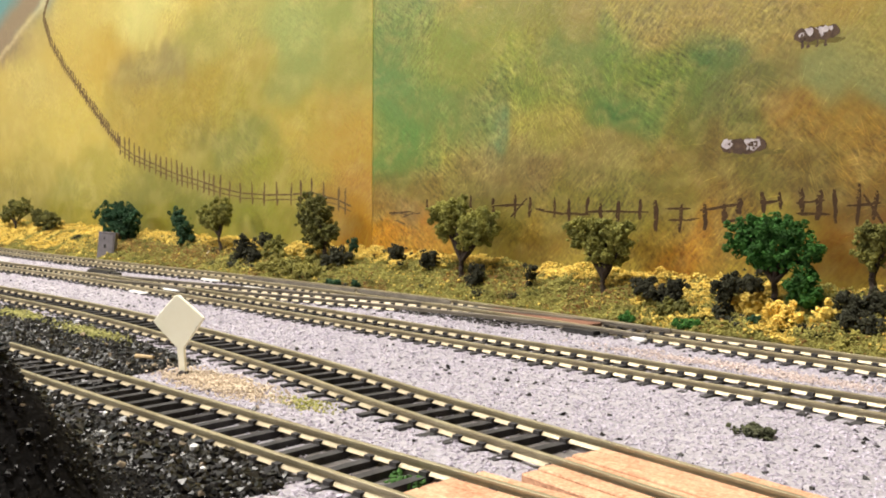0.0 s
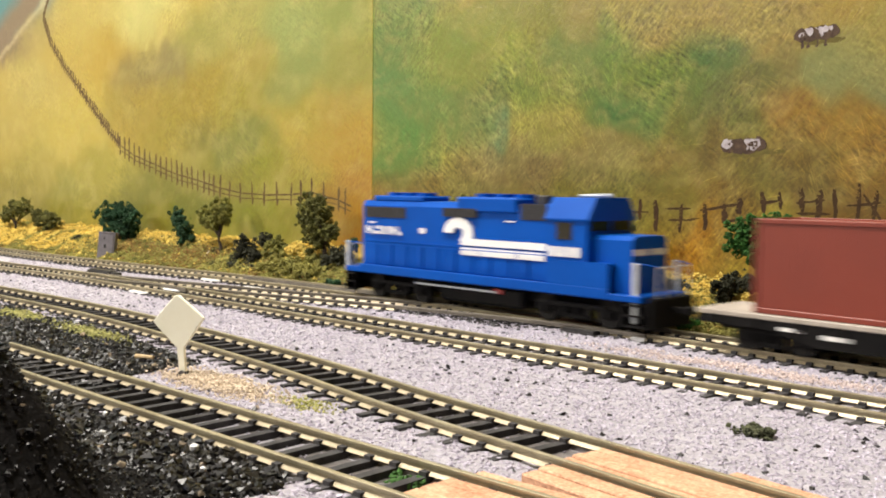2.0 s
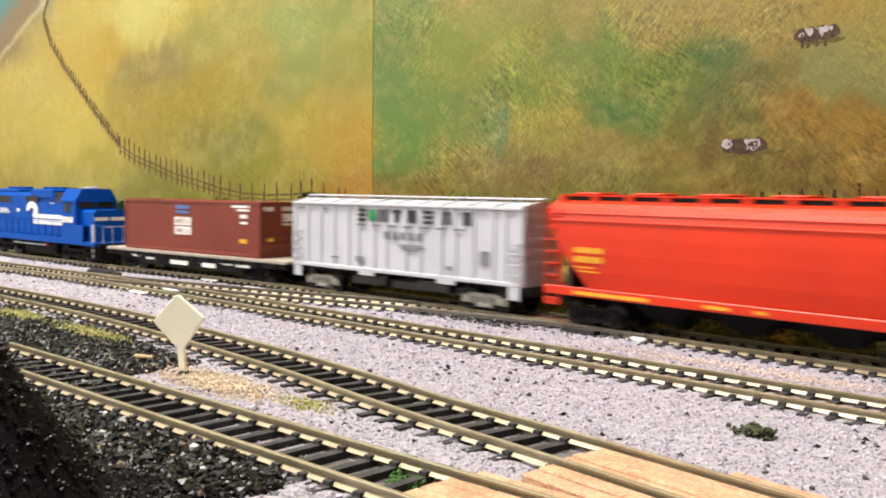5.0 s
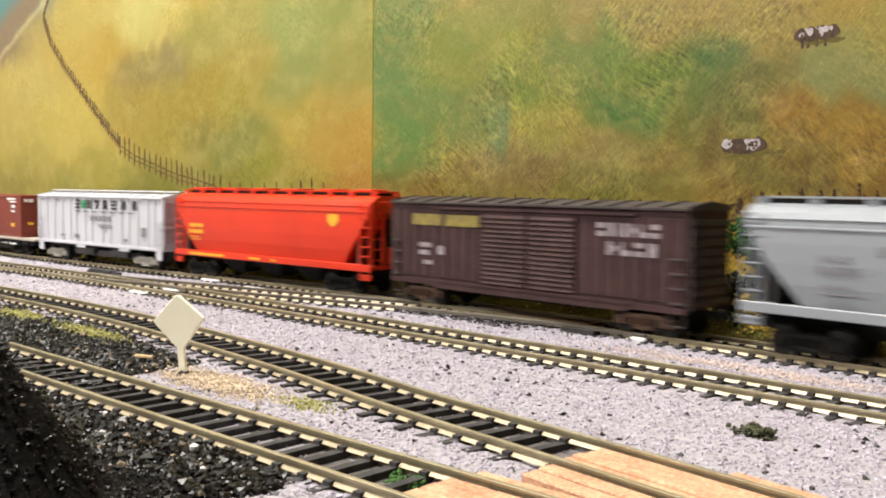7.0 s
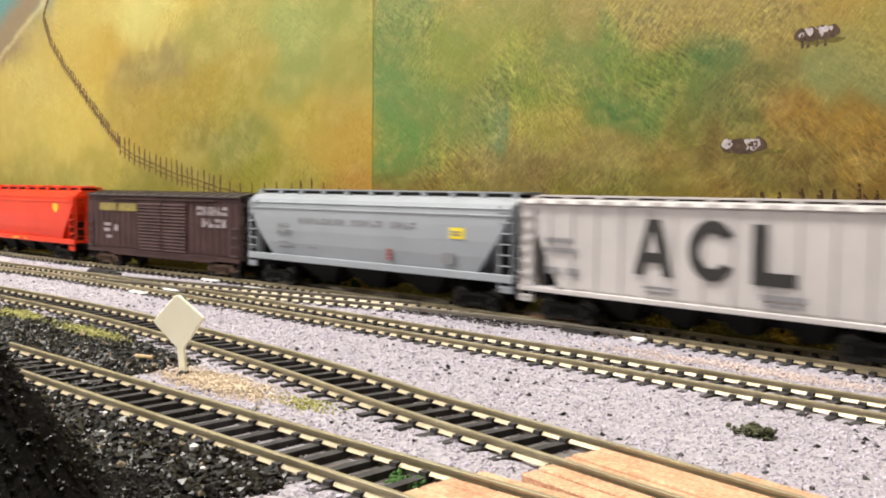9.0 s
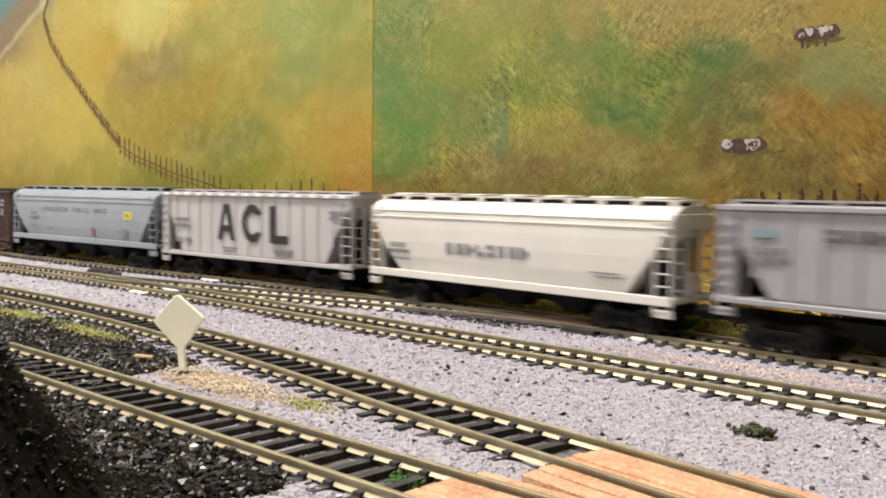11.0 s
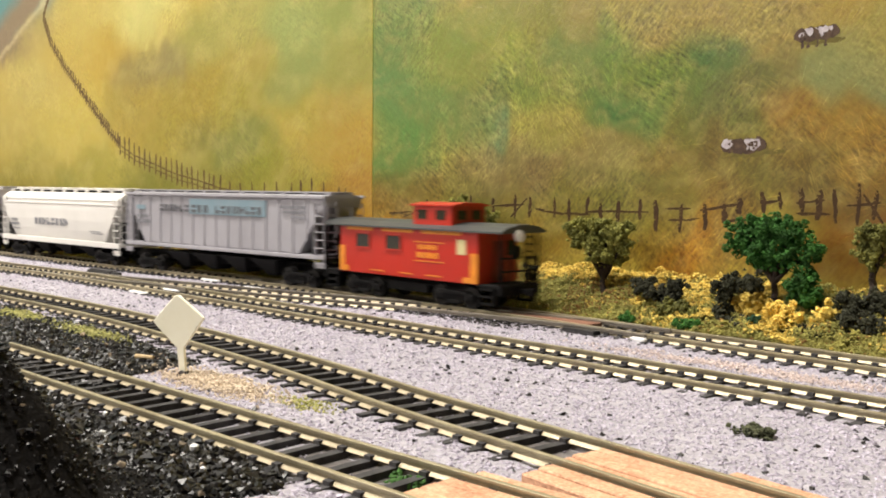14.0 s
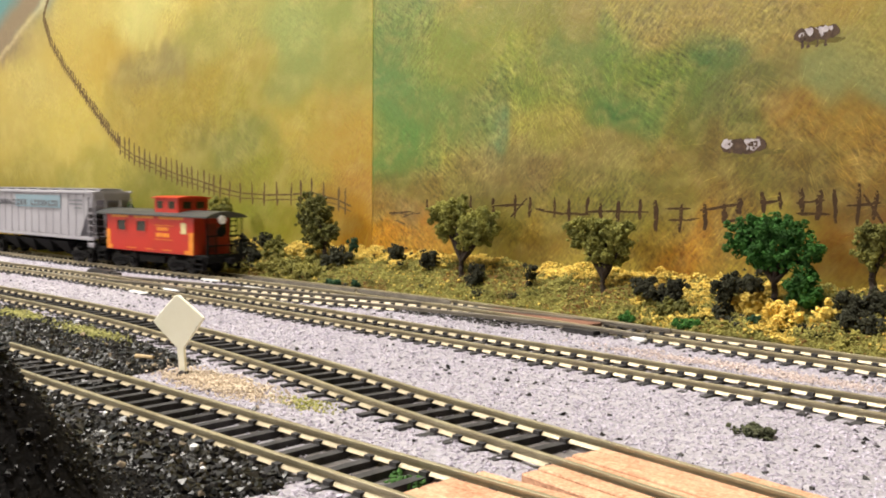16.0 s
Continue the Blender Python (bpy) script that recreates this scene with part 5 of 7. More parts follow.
DECK = mat("weathered_deck_grey", (0.42, 0.37, 0.32), (0.30, 0.26, 0.22), 60, 0.7)
PRINT_BLUE = mat("blue_print", (0.08, 0.16, 0.42), None, 200, 0.5)
YELLOW = mat("yellow_print", (0.78, 0.42, 0.02), (0.70, 0.36, 0.02), 200, 0.5)
BRIGHT_YELLOW = mat("bright_yellow_print", (0.85, 0.68, 0.02), None, 200, 0.5)
COOL_WHITE = mat("cool_white_plastic", (0.55, 0.555, 0.615), (0.48, 0.485, 0.54), 30, 0.42, fine=0.15)
ACL_GREY = mat("pale_warm_grey_plastic", (0.47, 0.445, 0.455), (0.40, 0.38, 0.39), 30, 0.42, fine=0.15)
LAST_GREY = mat("lilac_grey_plastic", (0.325, 0.315, 0.345), (0.27, 0.26, 0.285), 30, 0.42, fine=0.15)
SMOOTH_GREY = mat("blue_grey_plastic", (0.28, 0.305, 0.345), (0.24, 0.265, 0.30), 30, 0.32, fine=0.1)
CREAM = mat("cream_white_plastic", (0.66, 0.635, 0.60), (0.59, 0.57, 0.54), 30, 0.4, fine=0.15)
HOPPER_RED = mat("bright_red_orange_plastic", (0.68, 0.036, 0.006), (0.58, 0.028, 0.005), 30, 0.32, fine=0.1)
CAR_BROWN = mat("weathered_boxcar_brown", (0.066, 0.034, 0.034), (0.034, 0.018, 0.019), 70, 0.65, fine=0.4, spec=0.2)
CAR_BROWN_DARK = mat("dark_boxcar_brown", (0.050, 0.035, 0.034), (0.03, 0.022, 0.022), 70, 0.65)
FADED_YELLOW = mat("faded_yellow_print", (0.30, 0.24, 0.03), (0.10, 0.07, 0.04), 260, 0.6, fine=0.5)
FADED_GREY = mat("faded_grey_print", (0.36, 0.33, 0.36), (0.16, 0.12, 0.13), 260, 0.6, fine=0.5)
PRINT_GREY = mat("grey_print", (0.20, 0.20, 0.22), (0.14, 0.14, 0.16), 200, 0.5)
PRINT_DARK = mat("dark_grey_print", (0.055, 0.055, 0.065), (0.09, 0.09, 0.10), 200, 0.5)
PRINT_BLACK = mat("black_print", (0.012, 0.012, 0.013), None, 200, 0.5)
PRINT_GREEN = mat("green_print", (0.01, 0.24, 0.07), None, 200, 0.5)
TEAL = mat("faded_teal_print", (0.15, 0.235, 0.28), (0.19, 0.25, 0.29), 150, 0.5, fine=0.4)
CABOOSE_RED = mat("caboose_red", (0.44, 0.018, 0.006), (0.36, 0.014, 0.005), 40, 0.36, fine=0.12)
CABOOSE_TRIM = mat("caboose_orange_yellow", (0.72, 0.24, 0.015), None, 150, 0.45)
ROOF_BLACK = mat("charcoal_roof", (0.050, 0.052, 0.052), (0.033, 0.034, 0.035), 60, 0.45)
RUSTY = mat("rusty_bogie", (0.10, 0.045, 0.020), (0.04, 0.022, 0.014), 160, 0.7)
PALE_BOGIE = mat("pale_grey_bogie", (0.34, 0.33, 0.29), (0.22, 0.21, 0.18), 160, 0.6)
MV = []
MM = 0.001


def mm(bm, *boxes, bevel=0.0):
    """Boxes given in millimetres: x0, x1, y0, y1, z0, z1."""
    for b in boxes:
        box(bm, *[v * MM for v in b], bevel=bevel * MM)
    return bm


def bars(name, parent, material, y, rows, label=""):
    """Flat print on a side: bars x0, x1, z0, z1 in millimetres, just proud of the side at y."""
    for x0, x1, z0, z1 in rows:
        part(name, mm(B(), (x0, x1, y - 0.22, y - 0.04, z0, z1)), material, parent, label)


def each(name, material, parent, boxes, bevel=0.0, label=""):
    """One part for each box in millimetres."""
    for b in boxes:
        part(name, mm(B(), b, bevel=bevel), material, parent, label)


def row_of_bars(x0, x1, z0, z1, count, gap=0.35):
    w = (x1 - x0) / count
    return [(x0 + i * w, x0 + (i + 1 - gap) * w, z0, z1) for i in range(count)]


STROKES = [((0, .36, 0, 1), (.6, 1, 0, 1)), ((0, 1, 0, .38), (0, 1, .62, 1)), ((0, .5, 0, 1), (.5, 1, .3, .7)), ((.1, .8, 0, 1),), ((0, .3, 0, 1), (.3, 1, 0, .4))]


def lettering(name, parent, material, y, rows, label=""):
    """Print too small to read, a mesh for each word: x0, x1, z0, z1 in millimetres and the number of shapes in it."""
    for k, (x0, x1, z0, z1, count) in enumerate(rows):
        bm = B()
        w = (x1 - x0) / count
        for i in range(count):
            for a, b, c, d in STROKES[(k * 3 + i * 2 + count) % 5]:
                mm(bm, (x0 + (i + a * 0.74) * w, x0 + (i + b * 0.74) * w, y - 0.22, y - 0.04, z0 + c * (z1 - z0), z0 + d * (z1 - z0)))
        part(name, bm, material, parent, label)


def wheel_mesh(r):
    bm = B()
    cyl(bm, (0, -0.0016, 0), (0, 0.0016, 0), r, seg=18)
    cyl(bm, (0, 0.0006, 0), (0, 0.0017, 0), r + 0.0006, seg=18)
    cyl(bm, (0, -0.0026, 0), (0, -0.0016, 0), r * 0.3, seg=10)
    me = bpy.data.meshes.new("wheel")
    bm.to_mesh(me)
    bm.free()
    me.materials.append(WHEEL)
    return me


WHEEL_MESH, LOCO_WHEEL_MESH = wheel_mesh(0.0050), wheel_mesh(0.0058)


def bogie(parent, x, material=BLACK, base=20.0, big=False, label=""):
    """A two-axle bogie: side frames with their spring openings, bolster, and its four wheels."""
    r, h = (5.8, base / 2) if big else (5.0, base / 2)
    bm = B()
    for s in (-1, 1):
        y0, y1 = sorted((s * 10.6, s * 12.4))
        for a, b, z0, z1 in ((-h - 3.5, -h + 3.5, r - 1.8, r + 1.8), (h - 3.5, h + 3.5, r - 1.8, r + 1.8), (-h, h, r + 1.2, r + 3.0), (-h * 0.45, h * 0.45, r - 3.2, r - 1.4), (-h * 0.5, -h * 0.3, r - 3, r + 2), (h * 0.3, h * 0.5, r - 3, r + 2)):
            mm(bm, (a, b, y0, y1, z0, z1), bevel=0.35)
        for k in (-1, 0, 1):
            cyl(bm, (k * 0.0016, s * 0.0117, (r - 1.6) * MM), (k * 0.0016, s * 0.0117, (r + 1.4) * MM), 0.0007, seg=7)
        for k in (-1, 1):
            cyl(bm, (k * h * MM, s * 0.0124, r * MM), (k * h * MM, s * 0.0132, r * MM), 0.0013, seg=9)
    mm(bm, (-2.2, 2.2, -11, 11, r - 0.5, r + 2.6))
    ob = part("bogie", bm, material, parent, label)
    ob.location.x = x * MM
    for k in (-1, 1):
        for s in (-1, 1):
            w = new("wheel", LOCO_WHEEL_MESH if big else WHEEL_MESH)
            w.parent = ob
            w.matrix_basis = pose(k * h * MM, s * 0.0088, r * MM, 0, 0, 0 if s < 0 else 180)
    return ob


def couplers(parent, x0, x1):
    for s, x in ((-1, x0), (1, x1)):
        bm = mm(B(), (min(x, x + s * 6), max(x, x + s * 6), -1.2, 1.2, 8.0, 10.2), bevel=0.3)
        mm(bm, (min(x + s * 5, x + s * 8), max(x + s * 5, x + s * 8), -2.2, 1.8, 7.4, 10.8), bevel=0.5)
        part("coupler", bm, BLACK, parent, "black plastic coupler")


def ladder(parent, x0, x1, y, z0, z1, count, material, name="ladder"):
    bm = B()
    for x in (x0, x1):
        mm(bm, (x - 0.25, x + 0.25, y - 0.35, y + 0.35, z0, z1))
    for i in range(count):
        z = z0 + (z1 - z0) * (i + 0.5) / count
        mm(bm, (x0, x1, y - 0.55, y, z - 0.3, z + 0.3))
    return part(name, bm, material, parent)


def end_ladder(parent, x, y0, y1, z0, z1, count, material):
    bm = B()
    for y in (y0, y1):
        mm(bm, (x - 0.35, x + 0.35, y - 0.25, y + 0.25, z0, z1))
    for i in range(count):
        z = z0 + (z1 - z0) * (i + 0.5) / count
        mm(bm, (x - 0.1, x + 0.6, y0, y1, z - 0.3, z + 0.3))
    return part("end_ladder", bm, material, parent)


def rails_of(name, parent, points, r, material, label=""):
    bm = B()
    for p, q in points:
        cyl(bm, [v * MM for v in p], [v * MM for v in q], r * MM, seg=6)
    return part(name, bm, material, parent, label)


def levels(bm, rows):
    """Stacked rectangles (half length, half width, height) in millimetres, closed into one shell."""
    rings = []
    for hl, hw, z in rows:
        rings.append([bm.verts.new((sx * hl * MM, sy * hw * MM, z * MM)) for sx, sy in ((-1, -1), (1, -1), (1, 1), (-1, 1))])
    for a, b in zip(rings, rings[1:]):
        for i in range(4):
            bm.faces.new((a[i], a[(i + 1) % 4], b[(i + 1) % 4], b[i]))
    bm.faces.new(rings[0][::-1])
    bm.faces.new(rings[-1])
    return bm


def moving(ob, centre, half):
    MV.append((ob, centre * MM, half * MM))
    return ob


def locomotive():
    ob = thing("diesel_locomotive", "blue model diesel locomotive with white stripes and pale handrails", "locomotive")
    moving(ob, -6.5, 97)
    frame_body = part("frame", mm(B(), (-97, 84, -15.5, 15.5, 12.0, 14.6), bevel=0.3), LOCO_BLUE, ob)
    part("side_sill", mm(B(), (-86, 69, -16.0, -14.6, 12.4, 16.4), (-86, 69, 14.6, 16.0, 12.4, 16.4), bevel=0.25), LOCO_BLUE, ob)
    hood = [(-10.3, 14.6), (-10.3, 45.6), (-8.6, 48.2), (8.6, 48.2), (10.3, 45.6), (10.3, 14.6)]
    part("long_hood", loft(B(), [(y * MM, z * MM) for y, z in hood], -0.0890, 0.0380), LOCO_BLUE, ob)
    for s in (-1, 1):
        each("engine_door", LOCO_BLUE, ob, [(-87 + i * 11.2, -77 + i * 11.2, *sorted((s * 10.2, s * 10.9)), 16.2, 27.6) for i in range(11)], 0.2)
    part("hood_ledge", mm(B(), (-89, 40, -11.1, 11.1, 27.7, 28.3)), LOCO_BLUE, ob)
    cabin = [(-15.4, 14.6), (-15.4, 42.6), (-10.5, 50.6), (10.5, 50.6), (15.4, 42.6), (15.4, 14.6)]
    part("cab", loft(B(), [(y * MM, z * MM) for y, z in cabin], 0.0375, 0.0580), LOCO_BLUE, ob)
    roof = [(-16.0, 42.2), (-16.0, 43.0), (-10.8, 51.4), (10.8, 51.4), (16.0, 43.0), (16.0, 42.2)]
    part("cab_roof", loft(B(), [(y * MM, z * MM) for y, z in roof], 0.0365, 0.0590), LOCO_BLUE, ob)
    nose = [(-11.5, 14.6), (-11.5, 35.2), (-9.5, 36.8), (9.5, 36.8), (11.5, 35.2), (11.5, 14.6)]
    part("short_hood", loft(B(), [(y * MM, z * MM) for y, z in nose], 0.0575, 0.0770), LOCO_BLUE, ob)
    part("side_panel", mm(B(), (40, 69, -15.9, -15.3, 14.6, 26.2), (58, 69, -15.6, -11.5, 25.4, 26.0)), LOCO_BLUE, ob)
    part("brake_blister", mm(B(), (-20, 17, -11.5, 11.5, 44.0, 50.8), bevel=0.8), LOCO_BLUE, ob)
    part("rear_roof_housing", mm(B(), (-82, -45, -9.2, 9.2, 48.0, 50.6), bevel=0.6), LOCO_BLUE, ob)
    for x in (-74, -63, -52, -12, 0, 12):
        fan = B()
        z = 0.0506 if x < -40 else 0.0507
        cyl(fan, (x * MM, 0, z), (x * MM, 0, z + 0.0016), 0.0048, seg=16)
        part("roof_fan", fan, LOCO_BLUE, ob)
    part("exhaust_stack", mm(B(), (20, 26, -3, 3, 48, 52), bevel=0.5), DARK_GREY, ob)
    for s in (-1, 1):
        for x0, x1, z0, z1 in ((-87.0, -56, 39.8, 45.0), (-29, -7, 41.6, 45.6), (18.6, 33, 41.5, 48.4)):
            bm = B()
            y = (10.5 if x0 < -40 else 11.6 if x0 < 0 else 10.6) * s
            mm(bm, (x0, x1, *sorted((y - s * 0.4, y)), z0, z1))
            part("radiator_grille", bm, GRILLE, ob, "black radiator grille")
            sl = B()
            for k in range(5):
                z = z0 + (z1 - z0) * (k + 0.5) / 5
                mm(sl, (x0 + 0.4, x1 - 0.4, *sorted((y, y + s * 0.25)), z - 0.12, z + 0.12))
            part("grille_slat", sl, DARK_GREY, ob)
        part("cab_side_window", mm(B(), (42.6, 50.6, *sorted((s * 15.2, s * 15.75)), 34.6, 41.4)), GLASS, ob, "dark cab side window")
    for y0, y1 in ((-13.0, -1.0), (1.0, 13.0)):
        part("windscreen", mm(B(), (57.8, 58.4, y0, y1, 38.2, 44.4)), GLASS, ob, "dark cab windscreen")
        part("number_board", mm(B(), (57.8, 58.7, y0 * 0.75 + y1 * 0.25 if y0 > 0 else y0 * 0.6 + y1 * 0.4, y1 * 0.6 + y0 * 0.4 if y0 > 0 else y1 * 0.75 + y0 * 0.25, 46.4, 48.4)), WHITE, ob, "white number board")
        part("nose_stripe", mm(B(), (76.8, 77.2, y0 * 0.85, y1 * 0.85, 29.4, 31.8)), WHITE, ob, "white stripe on the nose")
    side = -10.3
    lettering("hood_lettering", ob, WHITE, side - 0.7, [(-85.5, -57.5, 31.6, 35.6, 7)], "white lettering")
    bars("stripe", ob, WHITE, side - 0.9, [(-17, 38, 29.0, 32.0), (-17, 33, 24.6, 28.0)], "two white stripes along the hood")
    arc = B()
    c, r0, r1, k = (-19.0, 34.2), 3.4, 9.4, 14
    outer = [(c[0] + r1 * math.cos(a), c[1] + r1 * math.sin(a) * 0.78) for a in [math.pi - 0.25 + 0.25 - i * (math.pi + 0.5) / k for i in range(k + 1)]]
    inner = [(c[0] + r0 * math.cos(a), c[1] + r0 * math.sin(a) * 0.78) for a in [math.pi - i * (math.pi + 0.5) / k for i in range(k + 1)]]
    outer += [(-13.5, 30.6)]
    inner += [(-18.0, 31.0)]
    prism(arc, [(x * MM, z * MM) for x, z in outer + inner[::-1]], (side - 1.05) * MM, (side - 0.3) * MM)
    part("emblem", arc, WHITE, ob, "white curved emblem")
    bars("cab_number", ob, WHITE, -15.9, row_of_bars(39, 56, 27.6, 31.6, 4, 0.25), "white number bars")
    bars("small_marks", ob, WHITE, side - 0.1, [(-84, -79, 36.8, 37.6), (10, 15, 40.2, 40.8), (-46, -42, 33, 35.5)])
    part("fuel_tank", mm(B(), (-30, 22, -12.5, 12.5, 3.2, 12.0), bevel=1.2), BLACK, ob, "black fuel tank")
    rails_of("side_pipe", ob, [((-45, -13.8, 9.6), (8, -13.8, 9.6)), ((-45, 13.8, 9.6), (8, 13.8, 9.6))], 0.5, RAILING, "pale pipe along the frame")
    part("red_cap", mm(B(), (6, 11, -13.6, -12.4, 9, 11)), mat("red_cap", (0.35, 0.03, 0.03)), ob)
    for x in (-60, 50):
        bogie(ob, x, BLACK, 32, True)
    part("underframe", mm(B(), (-95, 82, -8, 8, 7, 12)), BLACK, ob)
    for x0, x1 in ((-98.5, -96.5), (86.5, 88.5)):
        part("pilot", mm(B(), (x0, x1, -14, 14, 2.2, 13.8), bevel=0.4), BLACK, ob, "black pilot plate")
    for s in (-1, 1):
        for x0, x1 in ((-96, -89), (76, 86)):
            st = B()
            for k in range(3):
                mm(st, (x0, x1, *sorted((s * 12.5, s * 15.8)), 2.6 + k * 4.0, 3.3 + k * 4.0))
            mm(st, (x0, x0 + 0.5, *sorted((s * 12.5, s * 15.8)), 2.6, 12), (x1 - 0.5, x1, *sorted((s * 12.5, s * 15.8)), 2.6, 12))
            part("steps", st, BLACK, ob)
        each("grab_post", RAILING, ob, [(-97.5, -95.5, *sorted((s * 13.2, s * 14.8)), 8, 27.5), (79.5, 81.5, *sorted((s * 13.4, s * 14.8)), 4, 27)], 0.2, "pale grey grab post")
        rails_of("handrail", ob, [((-96, s * 14.4, 27), (40, s * 14.4, 27.4))] + [((x, s * 14.4, 14.5), (x, s * 14.4, 27.2)) for x in range(-90, 41, 22)] + [((80.5, s * 14, 27), (88, s * 11, 26)), ((88, s * 11, 14), (88, s * 11, 26))], 0.22, LOCO_BLUE if s else RAILING)
    for x in (-97, 88):
        rails_of("end_handrail", ob, [((x, -11, 25.6), (x, 11, 25.6)), ((x, -4, 14), (x, -4, 25.6)), ((x, 4, 14), (x, 4, 25.6)), ((x, -11, 14), (x, -11, 25.6)), ((x, 11, 14), (x, 11, 25.6))], 0.24, RAILING, "pale grey end handrail")
    horn = B()
    for y in (-1.5, 0, 1.5):
        cyl(horn, (0.043, y * MM, 0.0522), (0.056 + y * MM, y * MM, 0.0522), 0.0004, 0.0009, seg=8)
    part("horn", horn, RAILING, ob, "pale horn on the cab roof")
    couplers(ob, -98, 89)
    return ob


def flat_car():
    ob = thing("flat_car", "black flat wagon with a weathered pale deck", "railway wagon", "freight wagons of the train")
    moving(ob, 182.5, 92)
    deck = part("deck", mm(B(), (-92, 92, -14.6, 14.6, 11.4, 13.2), bevel=0.3), DECK, ob, "weathered pale wooden deck")
    each("deck_plank", DECK, ob, [(-90 + i * 5.05, -85.3 + i * 5.05, -14.2, 14.2, 13.0, 13.4) for i in range(36)], 0.1)
    for s in (-1, 1):
        bm = prism(B(), [(x * MM, z * MM) for x, z in ((-92, 11.4), (92, 11.4), (92, 8.6), (62, 8.0), (48, 4.2), (-48, 4.2), (-62, 8.0), (-92, 8.6))], s * 0.0136 - 0.0007, s * 0.0136 + 0.0007)
        part("side_sill", bm, BLACK, ob)
        each("stake_pocket", BLACK, ob, [(-85.2 + i * 15.2, -82.8 + i * 15.2, *sorted((s * 14.2, s * 15.4)), 8.8, 11.6) for i in range(12)], 0.2)
    bars("sill_lettering", ob, WHITE, -14.3, [(-18, 0, 5.6, 8.2), (15, 28, 5.6, 8.2), (48, 60, 7.6, 9.0), (-45, -36, 7.2, 8.6), (-60, -52, 8.4, 9.6), (34, 44, 8.2, 8.8)], "white lettering bars on the sill")
    part("underframe", mm(B(), (-88, 88, -6, 6, 6, 11.4), (-40, 40, -9, 9, 4.5, 8)), BLACK, ob)
    for x in (-64, 64):
        bogie(ob, x)
    couplers(ob, -92, 92)
    return ob


def container():
    ob = thing("shipping_container", "brown-red shipping container with white and blue markings on a flat wagon", "container")
    moving(ob, 182.0, 92)
    z0, z1, L, w = 13.5, 45.6, 69.6, 14.0
    part("shell", mm(B(), (-L, L, -w + 0.5, w - 0.5, z0 + 0.6, z1 - 0.6)), OXIDE, ob)
    fr = B()
    for s in (-1, 1):
        mm(fr, (-L, L, *sorted((s * (w - 1.2), s * w)), z1 - 1.6, z1), (-L, L, *sorted((s * (w - 1.2), s * w)), z0, z0 + 1.9), bevel=0.2)
        for x in (-L, L - 1.6):
            mm(fr, (x, x + 1.6, *sorted((s * (w - 1.6), s * w)), z0, z1), bevel=0.2)
    for x in (-L, L - 1.2):
        mm(fr, (x, x + 1.2, -w, w, z1 - 1.6, z1), (x, x + 1.2, -w, w, z0, z0 + 1.9), bevel=0.2)
    part("corner_frame", fr, OXIDE, ob)
    for s in (-1, 1):
        each("side_rib", OXIDE, ob, [(-L + 3.2 + i * 2.9, -L + 4.9 + i * 2.9, *sorted((s * (w - 0.6), s * (w - 0.38))), z0 + 1.9, z1 - 1.6) for i in range(46)])
    for y0, y1 in ((-w + 1.7, -0.15), (0.15, w - 1.7)):
        part("end_door", mm(B(), (L - 0.3, L + 0.1, y0, y1, z0 + 2, z1 - 1.7)), OXIDE, ob)
    each("door_rib", OXIDE, ob, [(L, L + 0.45, -w + 2, w - 2, z0 + 5 + k * 5.4, z0 + 7.2 + k * 5.4) for k in range(5)], 0.15)
    rails_of("locking_bar", ob, [((L + 0.6, y, z0 + 1), (L + 0.6, y, z1 - 1)) for y in (-9, -4, 4, 9)], 0.3, OXIDE)
    y = -13.75
    bars("blue_marks", ob, PRINT_BLUE, y, [(-12, 2, 40.2, 42.4), (-12, 1.6, 37.4, 39.2)], "blue marking bars")
    bars("white_block", ob, WHITE, y, [(-13.5, 3.5, 30.2, 35.2), (-13.5, 3.5, 24.4, 29.4)], "white block of lettering")
    bars("block_strokes", ob, OXIDE, y - 0.18, [(-11, -8.5, 31.5, 34), (-6, -4.6, 31, 35), (-1.5, 0, 31.4, 34), (-10, -7.4, 25.5, 28), (-5, -4, 24.6, 28.4), (0, 1, 24.4, 28)])
    bars("white_marks", ob, WHITE, y, [(44, 60, 42.0, 43.4), (49, 60, 40.0, 41.2), (52, 58, 36.0, 38.2), (52, 58, 32.6, 34.0)], "white marking bars")
    bars("yellow_mark", ob, YELLOW, y, [(51, 57.5, 21.5, 24.0)], "small yellow plate")
    em = B()
    mm(em, (L + 0.1, L + 0.55, -11.5, -4.5, 40.4, 42.8), (L + 0.1, L + 0.55, 2, 10.5, 40.4, 42.8), (L + 0.1, L + 0.55, 2.5, 10, 34.2, 38.8), (L + 0.1, L + 0.55, 2.5, 10, 32.0, 33.2))
    part("end_marks", em, WHITE, ob, "white marking bars")
    part("end_plate", mm(B(), (L + 0.1, L + 0.55, -9.5, -4.5, 23, 25)), YELLOW, ob)
    return ob


